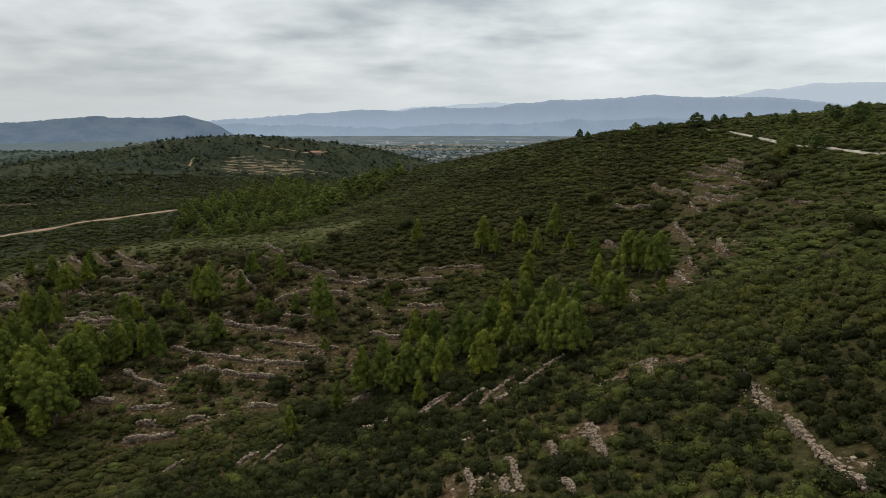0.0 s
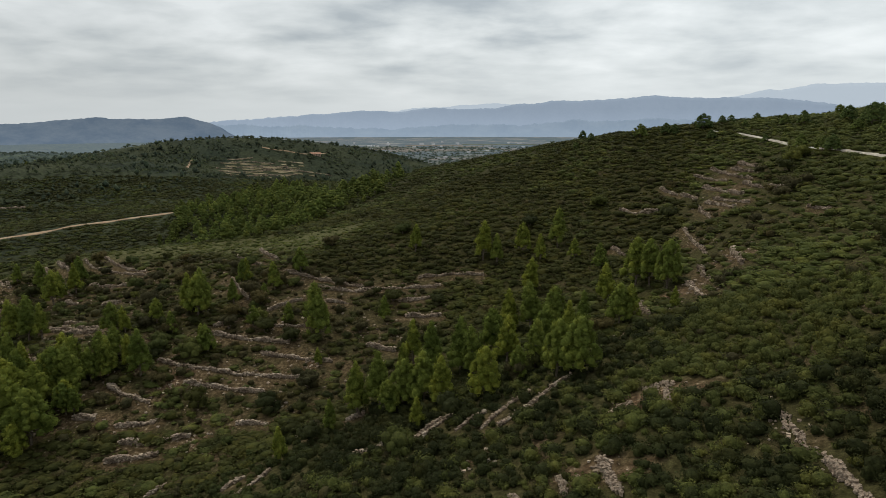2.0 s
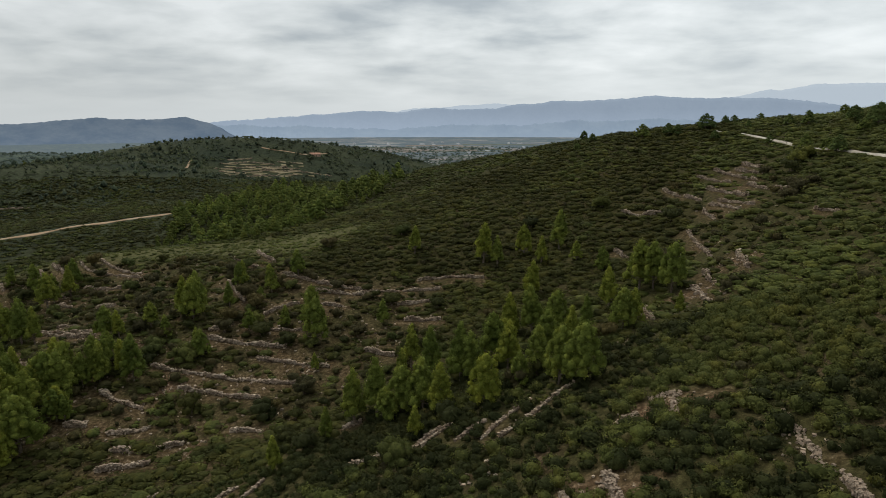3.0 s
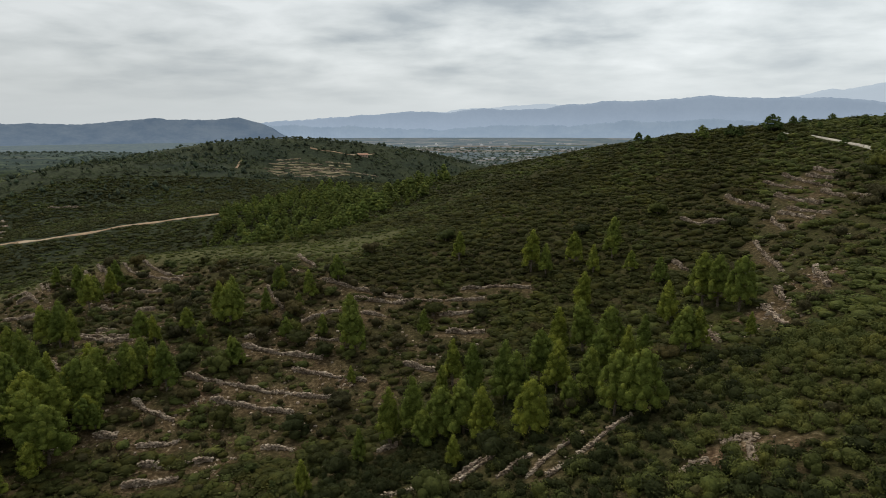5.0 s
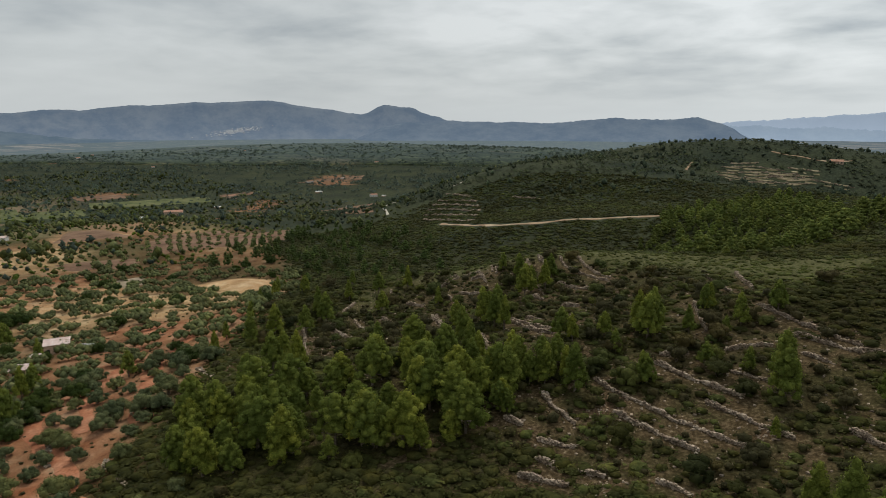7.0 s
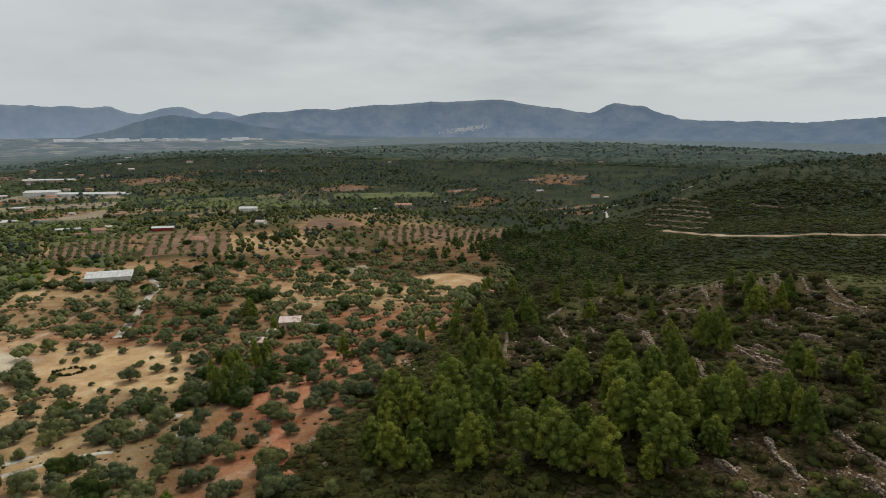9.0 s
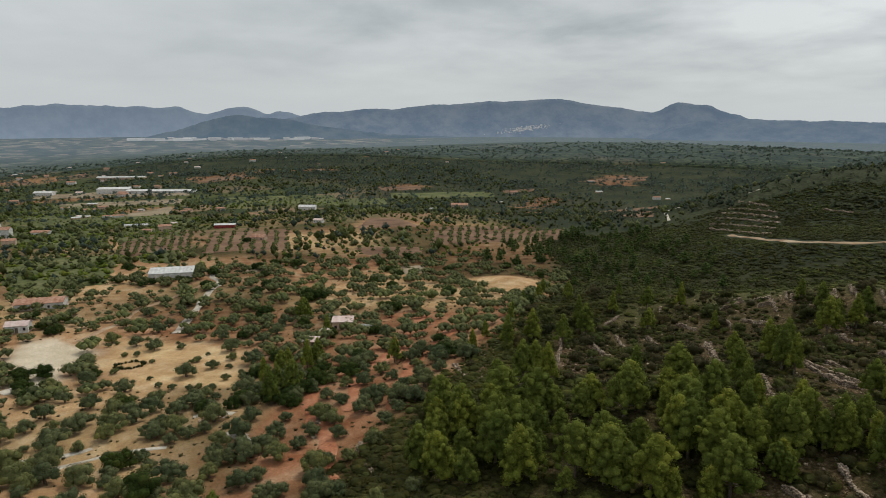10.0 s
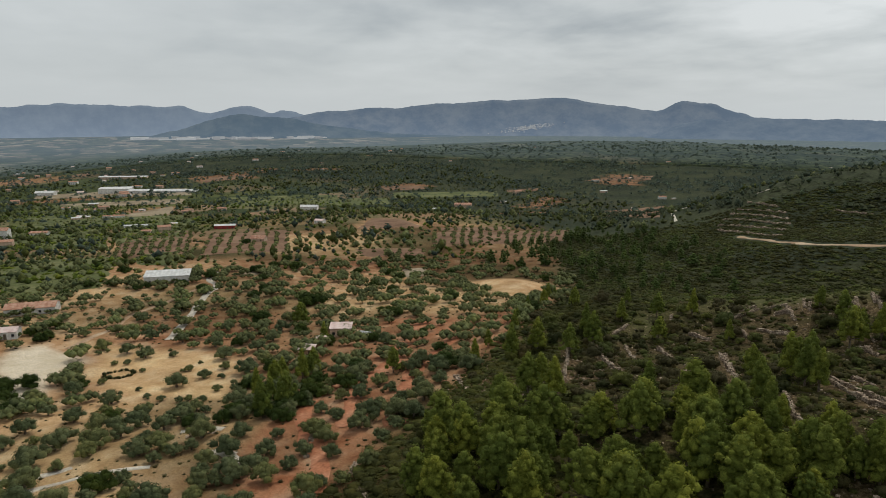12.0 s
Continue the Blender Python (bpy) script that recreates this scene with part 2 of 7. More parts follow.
def ground_material():
    m, n, l, bsdf = material("hill_soil_and_scrub")
    big, mid_n, fine = noise_node(n, l, 0.02, 4.0), noise_node(n, l, 0.16, 5.0), noise_node(n, l, 1.7, 4.0)
    # stony brown earth with thin grass between the bushes
    earth = ramp_node(n, l, fine.outputs[0], [(0.3, (0.035, 0.024, 0.013)), (0.5, (0.075, 0.052, 0.03)), (0.64, (0.13, 0.092, 0.058)), (0.74, (0.3, 0.24, 0.18))])
    grass = ramp_node(n, l, fine.outputs[0], [(0.3, (0.032, 0.03, 0.012)), (0.7, (0.066, 0.06, 0.025))])
    thin = ramp_node(n, l, mid_n.outputs[0], [(0.25, (0, 0, 0)), (0.42, (1, 1, 1))])
    hill = mix_node(n, l, thin, earth, grass)
    red = ramp_node(n, l, mid_n.outputs[0], [(0.3, (0.24, 0.095, 0.046)), (0.5, (0.33, 0.16, 0.088)), (0.7, (0.44, 0.275, 0.17))])
    sand = ramp_node(n, l, mid_n.outputs[0], [(0.3, (0.41, 0.265, 0.128)), (0.5, (0.53, 0.365, 0.192)), (0.7, (0.63, 0.485, 0.295))])
    pale = ramp_node(n, l, mid_n.outputs[0], [(0.3, (0.5, 0.42, 0.3)), (0.7, (0.63, 0.55, 0.43))])
    scree = ramp_node(n, l, fine.outputs[0], [(0.3, (0.05, 0.03, 0.017)), (0.5, (0.102, 0.066, 0.038)), (0.64, (0.175, 0.12, 0.076)), (0.74, (0.42, 0.34, 0.25))])
    meadow = ramp_node(n, l, fine.outputs[0], [(0.3, (0.05, 0.052, 0.02)), (0.55, (0.092, 0.092, 0.038)), (0.75, (0.15, 0.135, 0.07))])
    grit = ramp_node(n, l, fine.outputs[0], [(0.3, (0.7, 0.68, 0.66)), (0.7, (1.2, 1.2, 1.2))])
    # patchwork of the far plain
    tc = n.new("ShaderNodeTexCoord")
    cells = n.new("ShaderNodeTexVoronoi")
    cells.inputs["Scale"].default_value, cells.inputs["Randomness"].default_value = 0.013, 0.8
    l.new(tc.outputs["Object"], cells.inputs["Vector"])
    one = n.new("ShaderNodeSeparateColor")
    l.new(cells.outputs["Color"], one.inputs[0])
    plots = ramp_node(n, l, one.outputs[0], [(0.0, (0.045, 0.06, 0.026)), (0.35, (0.075, 0.092, 0.036)), (0.62, (0.115, 0.125, 0.048)), (0.78, (0.17, 0.15, 0.08)), (0.88, (0.27, 0.18, 0.115)), (1.0, (0.36, 0.26, 0.17))])
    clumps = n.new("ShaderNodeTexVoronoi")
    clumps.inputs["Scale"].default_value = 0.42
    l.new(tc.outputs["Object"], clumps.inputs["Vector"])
    # shade between bush crowns is put into the colour, darker towards each cell's edge
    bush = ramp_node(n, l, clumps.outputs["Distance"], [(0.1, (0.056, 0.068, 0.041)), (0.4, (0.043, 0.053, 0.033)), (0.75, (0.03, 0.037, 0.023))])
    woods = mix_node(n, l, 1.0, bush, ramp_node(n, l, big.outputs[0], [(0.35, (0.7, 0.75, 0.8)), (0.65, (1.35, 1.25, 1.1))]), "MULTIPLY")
    col = hill
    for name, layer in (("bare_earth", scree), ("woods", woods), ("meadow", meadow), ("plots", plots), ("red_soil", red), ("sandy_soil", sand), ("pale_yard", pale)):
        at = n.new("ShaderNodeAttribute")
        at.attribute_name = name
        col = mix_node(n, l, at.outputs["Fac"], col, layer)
    dust = noise_node(n, l, 7.0, 3.0, 0.7)
    speck = ramp_node(n, l, dust.outputs[0], [(0.3, (0.6, 0.6, 0.6)), (0.5, (1.0, 1.0, 1.0)), (0.7, (1.5, 1.45, 1.4))])
    col = mix_node(n, l, 1.0, col, speck, "MULTIPLY")
    col = mix_node(n, l, 0.6, col, mix_node(n, l, 1.0, col, grit, "MULTIPLY"))
    l.new(col, bsdf.inputs["Base Color"])
    bsdf.inputs["Roughness"].default_value, bsdf.inputs["Specular IOR Level"].default_value = 0.95, 0.03
    bp = n.new("ShaderNodeBump")
    bp.inputs["Strength"].default_value, bp.inputs["Distance"].default_value = 0.6, 0.25
    l.new(fine.outputs[0], bp.inputs["Height"])
    l.new(bp.outputs[0], bsdf.inputs["Normal"])
    return m


def plain_material():
    """The far plain: fields, groves and lanes, with haze added as blue emission."""
    m, n, l, bsdf = material("hazy_plain")
    tc = n.new("ShaderNodeTexCoord")
    cells = n.new("ShaderNodeTexVoronoi")
    cells.inputs["Scale"].default_value, cells.inputs["Randomness"].default_value = 0.02, 0.9
    lie = n.new("ShaderNodeMapping")
    lie.inputs["Scale"].default_value = (0.42, 1.0, 1.0)
    l.new(tc.outputs["Object"], lie.inputs["Vector"])
    l.new(lie.outputs[0], cells.inputs["Vector"])
    one = n.new("ShaderNodeSeparateColor")
    l.new(cells.outputs["Color"], one.inputs[0])
    plots = ramp_node(n, l, one.outputs[0], [(0.0, (0.025, 0.035, 0.018)), (0.4, (0.045, 0.055, 0.026)), (0.55, (0.07, 0.072, 0.036)), (0.7, (0.11, 0.092, 0.064)), (0.86, (0.18, 0.14, 0.1)), (1.0, (0.25, 0.21, 0.16))])
    groves = noise_node(n, l, 0.014, 9.0, 0.78)
    dark = ramp_node(n, l, groves.outputs[0], [(0.42, (0.25, 0.3, 0.28)), (0.52, (0.6, 0.65, 0.6)), (0.6, (1.2, 1.15, 1.1))])
    wooded = n.new("ShaderNodeAttribute")
    wooded.attribute_name = "woods"
    canopy = noise_node(n, l, 0.07, 6.0, 0.7)
    trees = mix_node(n, l, 1.0, ramp_node(n, l, groves.outputs[0], [(0.35, (0.022, 0.03, 0.017)), (0.65, (0.055, 0.066, 0.034))]), ramp_node(n, l, canopy.outputs[0], [(0.38, (0.35, 0.38, 0.42)), (0.5, (0.9, 0.9, 0.9)), (0.62, (1.7, 1.6, 1.4))]), "MULTIPLY")
    l.new(mix_node(n, l, wooded.outputs["Fac"], mix_node(n, l, 1.0, plots, dark, "MULTIPLY"), trees), bsdf.inputs["Base Color"])
    bsdf.inputs["Roughness"].default_value, bsdf.inputs["Specular IOR Level"].default_value = 1.0, 0.0
    haze_glow = n.new("ShaderNodeAttribute")
    haze_glow.attribute_name = "haze_glow"
    l.new(ramp_node(n, l, haze_glow.outputs["Fac"], [(0.0, (0.0, 0.0, 0.0)), (0.5, (0.05, 0.066, 0.078)), (1.0, (0.1, 0.128, 0.16))]), bsdf.inputs["Emission Color"])
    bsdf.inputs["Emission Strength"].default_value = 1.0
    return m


GROUND = ground_material()


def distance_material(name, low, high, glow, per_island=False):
    """Far mountains: kilometres of haze stand in as blue emission, strongest at their feet."""
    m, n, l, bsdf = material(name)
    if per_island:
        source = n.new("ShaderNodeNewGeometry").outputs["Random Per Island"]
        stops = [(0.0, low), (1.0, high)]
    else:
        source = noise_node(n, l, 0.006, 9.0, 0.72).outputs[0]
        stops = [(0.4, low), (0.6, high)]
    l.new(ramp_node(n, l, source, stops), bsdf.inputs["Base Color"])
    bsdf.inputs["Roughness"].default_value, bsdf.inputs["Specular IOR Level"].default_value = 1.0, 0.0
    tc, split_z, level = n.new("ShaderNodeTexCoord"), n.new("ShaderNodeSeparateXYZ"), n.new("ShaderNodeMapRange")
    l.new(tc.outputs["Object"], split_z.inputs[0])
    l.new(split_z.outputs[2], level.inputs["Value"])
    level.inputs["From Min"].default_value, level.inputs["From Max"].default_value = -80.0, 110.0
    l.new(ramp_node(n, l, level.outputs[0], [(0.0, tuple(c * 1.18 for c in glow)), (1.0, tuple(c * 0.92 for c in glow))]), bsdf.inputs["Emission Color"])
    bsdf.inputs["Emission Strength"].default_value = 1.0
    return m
# ---- lie of the land: x, y, reach in x, reach in y, rise ----
SPUR_HILLS = [
    (90, 140, 90, 90, 15.3),
    (130, 220, 90, 70, 6.9),
    (250, 120, 150, 150, 63.3),
    (60, 60, 45, 45, -2.4),
    (100, -20, 120, 100, 20.2),
    (25, 50, 28, 40, -3.2),
    (30, 150, 45, 40, -15.4),
    (0, 165, 40, 35, 13.5),
    (20, 110, 25, 25, -3.5),
    (-20, 80, 25, 22, -2.2),
    (-45, 50, 35, 35, -7.7),
    (-40, 100, 25, 20, -5.4),
    (-60, 150, 35, 28, 1.2),
    (-95, 175, 40, 28, -0.5),
    (-20, 140, 30, 25, -6.5),
    (-70, 120, 35, 20, 0.6),
    (-115, 130, 35, 35, 3.3),
]
KNOLL_HILLS = [
    (-150, 165, 40, 30, 11.2),
    (-10, 215, 50, 35, -0.2),
    (-150, 310, 70, 45, 10.7),
    (-40, 260, 60, 40, 1.5),
    (-100, 235, 50, 30, 5.9),
    (60, 255, 50, 40, 14.2),
    (-250, 330, 90, 50, 5.7),
    (0, 380, 150, 90, 19.5),
]
TERRACED_HILL = [
    (-200, 740, 150, 90, 60.2),
    (-330, 640, 140, 90, 48.1),
    (-60, 760, 130, 80, -7.7),
    (-300, 500, 150, 90, 56.5),
    (-130, 620, 100, 80, -17.1),
    (-150, 470, 110, 60, -0.9),
    (-420, 560, 100, 80, -9.1),
    (-420, 700, 120, 100, -5.9),
    (-300, 800, 150, 100, 11.0),
    (-100, 880, 150, 80, 42.8),
    (-270, 420, 80, 50, 19.6),
    (-200, 420, 60, 50, -8.9),
    (-90, 300, 50, 40, -12.9),
    (-220, 660, 80, 60, -9.5),
    (-40, 480, 90, 60, 13.9),
    (-120, 150, 25, 25, -9.8),
    (-100, 185, 25, 20, 10.1),
    (-10, 310, 60, 40, 19.0),
    (-160, 120, 30, 40, 0.3),
]
GROVE_LEVELS = [
    (-540, 340, 120, 120, 13.3),
    (-210, 60, 70, 60, -3.6),
    (-260, 180, 80, 60, -3.5),
    (-140, 40, 40, 40, -3.5),
    (-480, 480, 200, 150, -16.2),
    (-400, 60, 200, 150, 10.0),
    (-100, -60, 90, 80, -12.2),
    (0, -80, 90, 80, 21.3),
]
KNOLL_DETAIL = [
    (-6, 82, 18, 18, 0.7),
    (16, 69, 18, 18, 0.5),
    (46, 129, 21, 21, -0.6),
    (43, 104, 20, 20, 0.5),
    (-43, 129, 21, 21, 2.1),
    (-23, 101, 19, 19, -0.5),
    (-69, 107, 20, 20, 1.2),
    (-63, 135, 21, 21, -1.4),
    (-47, 103, 20, 20, 0.7),
    (-242, 184, 29, 29, -1.1),
    (-268, 38, 28, 28, -1.4),
    (-197, 27, 24, 24, 0.8),
    (-96, 181, 24, 24, -4.9),
    (-181, 301, 32, 32, 2.1),
    (-98, 133, 22, 22, 2.6),
    (-70, 169, 23, 23, 1.8),
    (-46, 173, 23, 23, 1.7),
    (-6, 172, 23, 23, -0.4),
]
GROVE_DETAIL = [
    (-110, 286, 29, 29, -9.3),
    (6, 53, 17, 17, -0.8),
    (27, 48, 17, 17, -1.5),
    (-183, 241, 29, 29, -1.3),
    (-237, 304, 33, 33, 1.5),
    (-163, 18, 22, 22, 1.2),
    (-149, 69, 22, 22, 1.0),
    (-107, 60, 20, 20, -3.0),
    (-320, 167, 32, 32, -1.3),
    (-127, 186, 25, 25, 0.8),
    (-157, 225, 28, 28, -6.1),
    (-130, 240, 28, 28, -0.8),
    (-93, 210, 25, 25, 2.2),
    (-81, 236, 27, 27, -0.9),
]


def bumps(x, y, hills):
    z = np.zeros_like(x)
    for cx, cy, rx, ry, rise in hills:
        z = z + rise * np.exp(-((x - cx) / rx) ** 2 / 2 - ((y - cy) / ry) ** 2 / 2)
    return z


MOUND = [(-257, 180, 13, 9, 4.0)]
FAR_RISES = [(-1750, 900, 500, 500, 36), (-1300, 1300, 500, 350, 36), (-1700, 250, 420, 260, 22), (-700, 1500, 400, 300, 30)]


def height(x, y):
    """The land: a plain that falls gently away, and the hills on it."""
    x, y = np.asarray(x, float), np.asarray(y, float)
    away = np.maximum(0, -x - 110) + np.maximum(0, y - 230) + np.maximum(0, x - 320) + np.maximum(0, -y - 150)
    z = -78 * (1 - np.exp(-away / 700))
    for hills in (SPUR_HILLS, KNOLL_HILLS, TERRACED_HILL, GROVE_LEVELS, KNOLL_DETAIL, GROVE_DETAIL, FAR_RISES, MOUND):
        z = z + bumps(x, y, hills)
    return z


def smooth(v, a, b):
    u = np.clip((v - a) / (b - a), 0, 1)
    return u * u * (3 - 2 * u)


def wave(x, y, size, seed=0.0):
    """Cheap smooth noise between -1 and 1."""
    a = np.sin(x / size * 1.7 + seed) * np.cos(y / size * 1.3 - seed * 2.1)
    b = np.sin((x + y) / size * 0.9 + 1.3 * seed + 0.7) * np.cos((x - 1.6 * y) / size * 0.8 + seed)
    c = np.sin(x / size * 3.9 - seed) * np.sin(y / size * 3.3 + 2.0 * seed)
    return (a + b + 0.5 * c) / 2.2


def inside(x, y, corners, soft=4.0):
    """1 within the plan's polygon, fading to 0 over a soft edge."""
    x, y = np.asarray(x, float), np.asarray(y, float)
    hit = np.zeros(x.shape, bool)
    near = np.full(x.shape, 1e9)
    for (ax, ay), (bx, by) in zip(corners, corners[1:] + corners[:1]):
        if ay != by:
            hit ^= ((ay > y) != (by > y)) & (x < (bx - ax) * (y - ay) / (by - ay) + ax)
        u = np.clip(((x - ax) * (bx - ax) + (y - ay) * (by - ay)) / ((bx - ax) ** 2 + (by - ay) ** 2), 0, 1)
        near = np.minimum(near, np.hypot(x - ax - u * (bx - ax), y - ay - u * (by - ay)))
    return smooth(np.where(hit, near, -near), -soft / 2, soft / 2)


# plan of the land's uses
GROVE = [(-88, 40), (-112, 66), (-128, 82), (-146, 106), (-162, 124), (-176, 142), (-205, 172), (-250, 206), (-340, 255), (-480, 330), (-640, 300), (-760, 60), (-640, -140), (-330, -90), (-180, -50), (-90, -30)]
RED_STRIPS = [(-100, 45), (-118, 68), (-140, 86), (-165, 104), (-200, 128), (-232, 118), (-215, 96), (-180, 74), (-150, 55), (-128, 40)]
SAND_FIELD = [(-250, 14), (-228, 40), (-206, 58), (-168, 50), (-178, 30), (-205, 16)]
LOW_FIELD = [(-180, -2), (-177, 12), (-153, 26), (-136, 33), (-114, 29), (-126, 7)]
YARD = [(-246, -8), (-250, 3), (-236, 11), (-214, 13), (-197, 8), (-204, -6)]
BARE_MOUND = [(-280, 166), (-282, 190), (-238, 197), (-232, 166)]
BARE_FIELD = [(-480, 174), (-556, 208), (-542, 228), (-466, 232)]
LOW_STAND = [(-74, 95), (-66, 99), (-58, 102), (-56, 108), (-65, 115), (-80, 115), (-89, 113)]
STAND = [(-107, 72), (-113, 78), (-107, 85), (-98, 93), (-91, 100), (-83, 106), (-74, 112), (-66, 114), (-60, 111), (-57, 105), (-61, 96), (-69, 83), (-80, 74), (-89, 67), (-106, 68)]
WOOD = [(-128, 302), (-140, 360), (-114, 402), (-88, 424), (-46, 340), (-18, 296), (-18, 266), (-29, 256), (-44, 251), (-53, 226), (-72, 221)]
DARK_WOOD = [(-360, 222), (-400, 270), (-440, 330), (-374, 345), (-265, 300), (-208, 246), (-180, 215), (-219, 204), (-275, 215), (-309, 201)]

CREST_GREEN = [(-128, 142), (-152, 152), (-112, 186), (-62, 184), (-30, 176), (-15, 200), (-60, 224), (-110, 218), (-155, 195)]
EARTH_PATCHES = [(4, 65, 1.6), (18, 66, 2.2), (22, 67, 1.8), (38, 102, 3.5), (47, 127, 3.0), (47, 111, 3.0), (31, 102, 2.4), (25, 91, 2.0), (4, 54, 2.2), (14, 57, 1.6), (27, 55, 1.6), (27, 41, 1.6), (-45, 114, 3.5), (-23, 118, 2.5), (-37, 97, 3.0), (-64, 126, 2.5), (-115, 112, 6.0), (-130, 100, 6.0), (-120, 128, 5.0)]


# runs of dry stone wall
KNOLL_WALLS = [[(-48.9, 125.5), (-44.7, 124.4)], [(-33.1, 122.8), (-26.3, 120.4), (-19.5, 117.7)], [(-51.5, 120.8), (-46.6, 118.9), (-40.1, 117.5)], [(-40.1, 117.5), (-33.8, 116.3), (-29.7, 115.4), (-23.8, 113.9)], [(-44.1, 114.1), (-39.4, 113.2), (-35.2, 111.9), (-29.8, 110.9)], [(-56.8, 114.0), (-54.7, 112.0), (-51.5, 110.5), (-48.2, 109.1)], [(-50.9, 103.0), (-48.2, 103.9), (-45.3, 104.5)], [(-42.0, 100.0), (-38.2, 100.3)], [(-48.8, 99.2), (-44.2, 99.3)], [(-48.9, 94.8), (-45.0, 95.9), (-41.9, 96.5)], [(-65.3, 104.1), (-61.5, 101.2)], [(-58.7, 104.8), (-55.0, 104.7)], [(-31.8, 101.8), (-28.9, 101.3), (-26.6, 100.4)], [(-13.4, 94.1), (-10.9, 94.4)], [(-13.6, 122.0), (-8.1, 118.4)]]
KNOLL_UPPER_WALLS = [[(-37.8, 133.9), (-31.4, 132.5), (-27.0, 132.1)], [(-44.9, 130.4), (-40.0, 128.8), (-28.6, 125.8)], [(-45.6, 133.8), (-41.3, 136.1)], [(-36.0, 139.2), (-32.9, 142.6), (-29.8, 144.0)], [(-49.3, 158.0), (-41.8, 144.9)], [(-37.2, 159.4), (-28.5, 154.9), (-17.3, 148.4)], [(-28.0, 149.5), (-17.0, 146.2)], [(-24.9, 142.9), (-20.1, 141.2)], [(-17.1, 147.3), (-8.4, 146.8), (-0.5, 145.3)], [(-8.9, 140.1), (-2.0, 140.2)], [(-7.3, 133.0), (-0.2, 131.4)], [(-5.2, 150.9), (2.8, 149.3), (8.8, 146.1)], [(-85.5, 142.3), (-72.8, 135.7), (-68.7, 135.3)]]
KNOLL_TOP_WALLS = [[(-98.9, 186.8), (-94.3, 181.1), (-87.4, 177.2), (-75.5, 171.9)], [(-93.9, 188.0), (-89.9, 183.7), (-83.0, 177.9), (-77.1, 175.2)], [(-88.5, 169.0), (-81.6, 166.0), (-76.4, 166.0)], [(-91.2, 161.9), (-86.5, 158.9)], [(-78.3, 154.4), (-73.9, 154.1)], [(-105.0, 185.9), (-99.8, 179.9)], [(-107.9, 183.2), (-103.5, 177.9)], [(-116.6, 179.5), (-112.6, 174.8)], [(-126.4, 165.8), (-126.1, 173.8)], [(-119.5, 176.3), (-112.0, 169.1)], [(-119.4, 171.6), (-116.6, 173.4)], [(-112.9, 162.5), (-108.3, 163.7)], [(-111.9, 147.6), (-92.1, 129.1)], [(-54.6, 179.2), (-44.2, 165.5)], [(-49.6, 183.7), (-41.0, 168.7)]]
GULLY_WALLS = [[(15.2, 80.8), (12.8, 78.7), (9.8, 75.9), (6.1, 72.8)], [(10.4, 80.2), (7.5, 77.9), (4.3, 73.8)], [(5.0, 78.2), (1.6, 75.5)], [(2.5, 82.6), (-1.2, 78.8), (-2.1, 77.4)]]
GULLY_LOW_WALLS = [[(-4.3, 81.2), (-7.4, 78.4), (-10.7, 79.1)], [(0.0, 81.4), (-3.1, 77.7)], [(-21.7, 83.7), (-23.2, 80.3), (-24.8, 78.3)], [(-25.3, 83.8), (-27.4, 81.6)], [(-37.5, 88.2), (-38.8, 85.1)], [(-20.3, 93.5), (-22.2, 92.8)]]
FLANK_WALLS = [[(-107.1, 180.8), (-102.6, 177.5)], [(-106.9, 187.4), (-102.6, 182.2)], [(-120.1, 182.1), (-115.1, 176.2)], [(-123.8, 173.6), (-122.2, 178.7), (-116.5, 172.7)], [(-116.8, 162.8), (-109.3, 163.3), (-106.6, 162.7)], [(-128.0, 153.3), (-121.5, 153.3)], [(-120.1, 160.9), (-114.3, 158.3)], [(-112.2, 146.4), (-95.1, 132.1)], [(-126.1, 141.7), (-118.0, 138.6)], [(-101.4, 125.9), (-104.9, 132.4)], [(-132.1, 137.1), (-121.9, 131.6)], [(-139.2, 139.3), (-142.1, 146.1)], [(-133.4, 130.4), (-124.0, 124.9), (-114.0, 120.7)], [(-97.9, 170.2), (-91.4, 165.2)], [(-92.5, 161.6), (-87.1, 159.8)], [(-130.1, 162.8), (-129.9, 168.4), (-127.7, 175.0)], [(-140.2, 158.9), (-133.5, 151.9)]]
STAND_WALLS = [[(-85.8, 143.6), (-78.1, 140.5), (-69.5, 136.4)], [(-82.3, 145.7), (-76.7, 142.9)], [(-83.5, 130.3), (-75.8, 123.0), (-70.1, 119.1)], [(-65.7, 103.9), (-64.1, 102.1), (-62.2, 100.6)], [(-57.4, 113.9), (-55.7, 112.7)], [(-142.4, 127.4), (-132.6, 121.2), (-119.4, 110.8), (-111.3, 104.6)]]
SPUR_WALLS = [[(62.7, 173.0), (65.8, 161.5)], [(70.0, 168.6), (72.5, 159.3)], [(60.7, 161.7), (63.4, 146.5)], [(55.6, 161.9), (56.8, 154.4)], [(67.0, 155.0), (67.7, 138.6)], [(59.0, 150.4), (61.0, 138.2)], [(53.9, 171.5), (55.1, 162.5)], [(45.0, 156.8), (49.4, 154.6)], [(48.3, 138.2), (46.9, 129.4), (45.6, 119.0)], [(48.0, 114.4), (45.0, 104.0)], [(38.0, 106.6), (36.5, 95.7)], [(31.0, 106.4), (29.9, 98.3)]]
SPUR_LOW_WALLS = [[(35.1, 141.8), (36.3, 135.4)], [(72.7, 171.5), (74.2, 164.2)], [(67.0, 173.6), (69.3, 155.8)], [(57.0, 150.0), (58.6, 138.5)], [(54.7, 147.7), (53.5, 138.3)], [(42.0, 162.7), (44.6, 155.9)], [(41.5, 111.6), (39.9, 102.9)], [(62.8, 120.1), (62.7, 112.6)]]
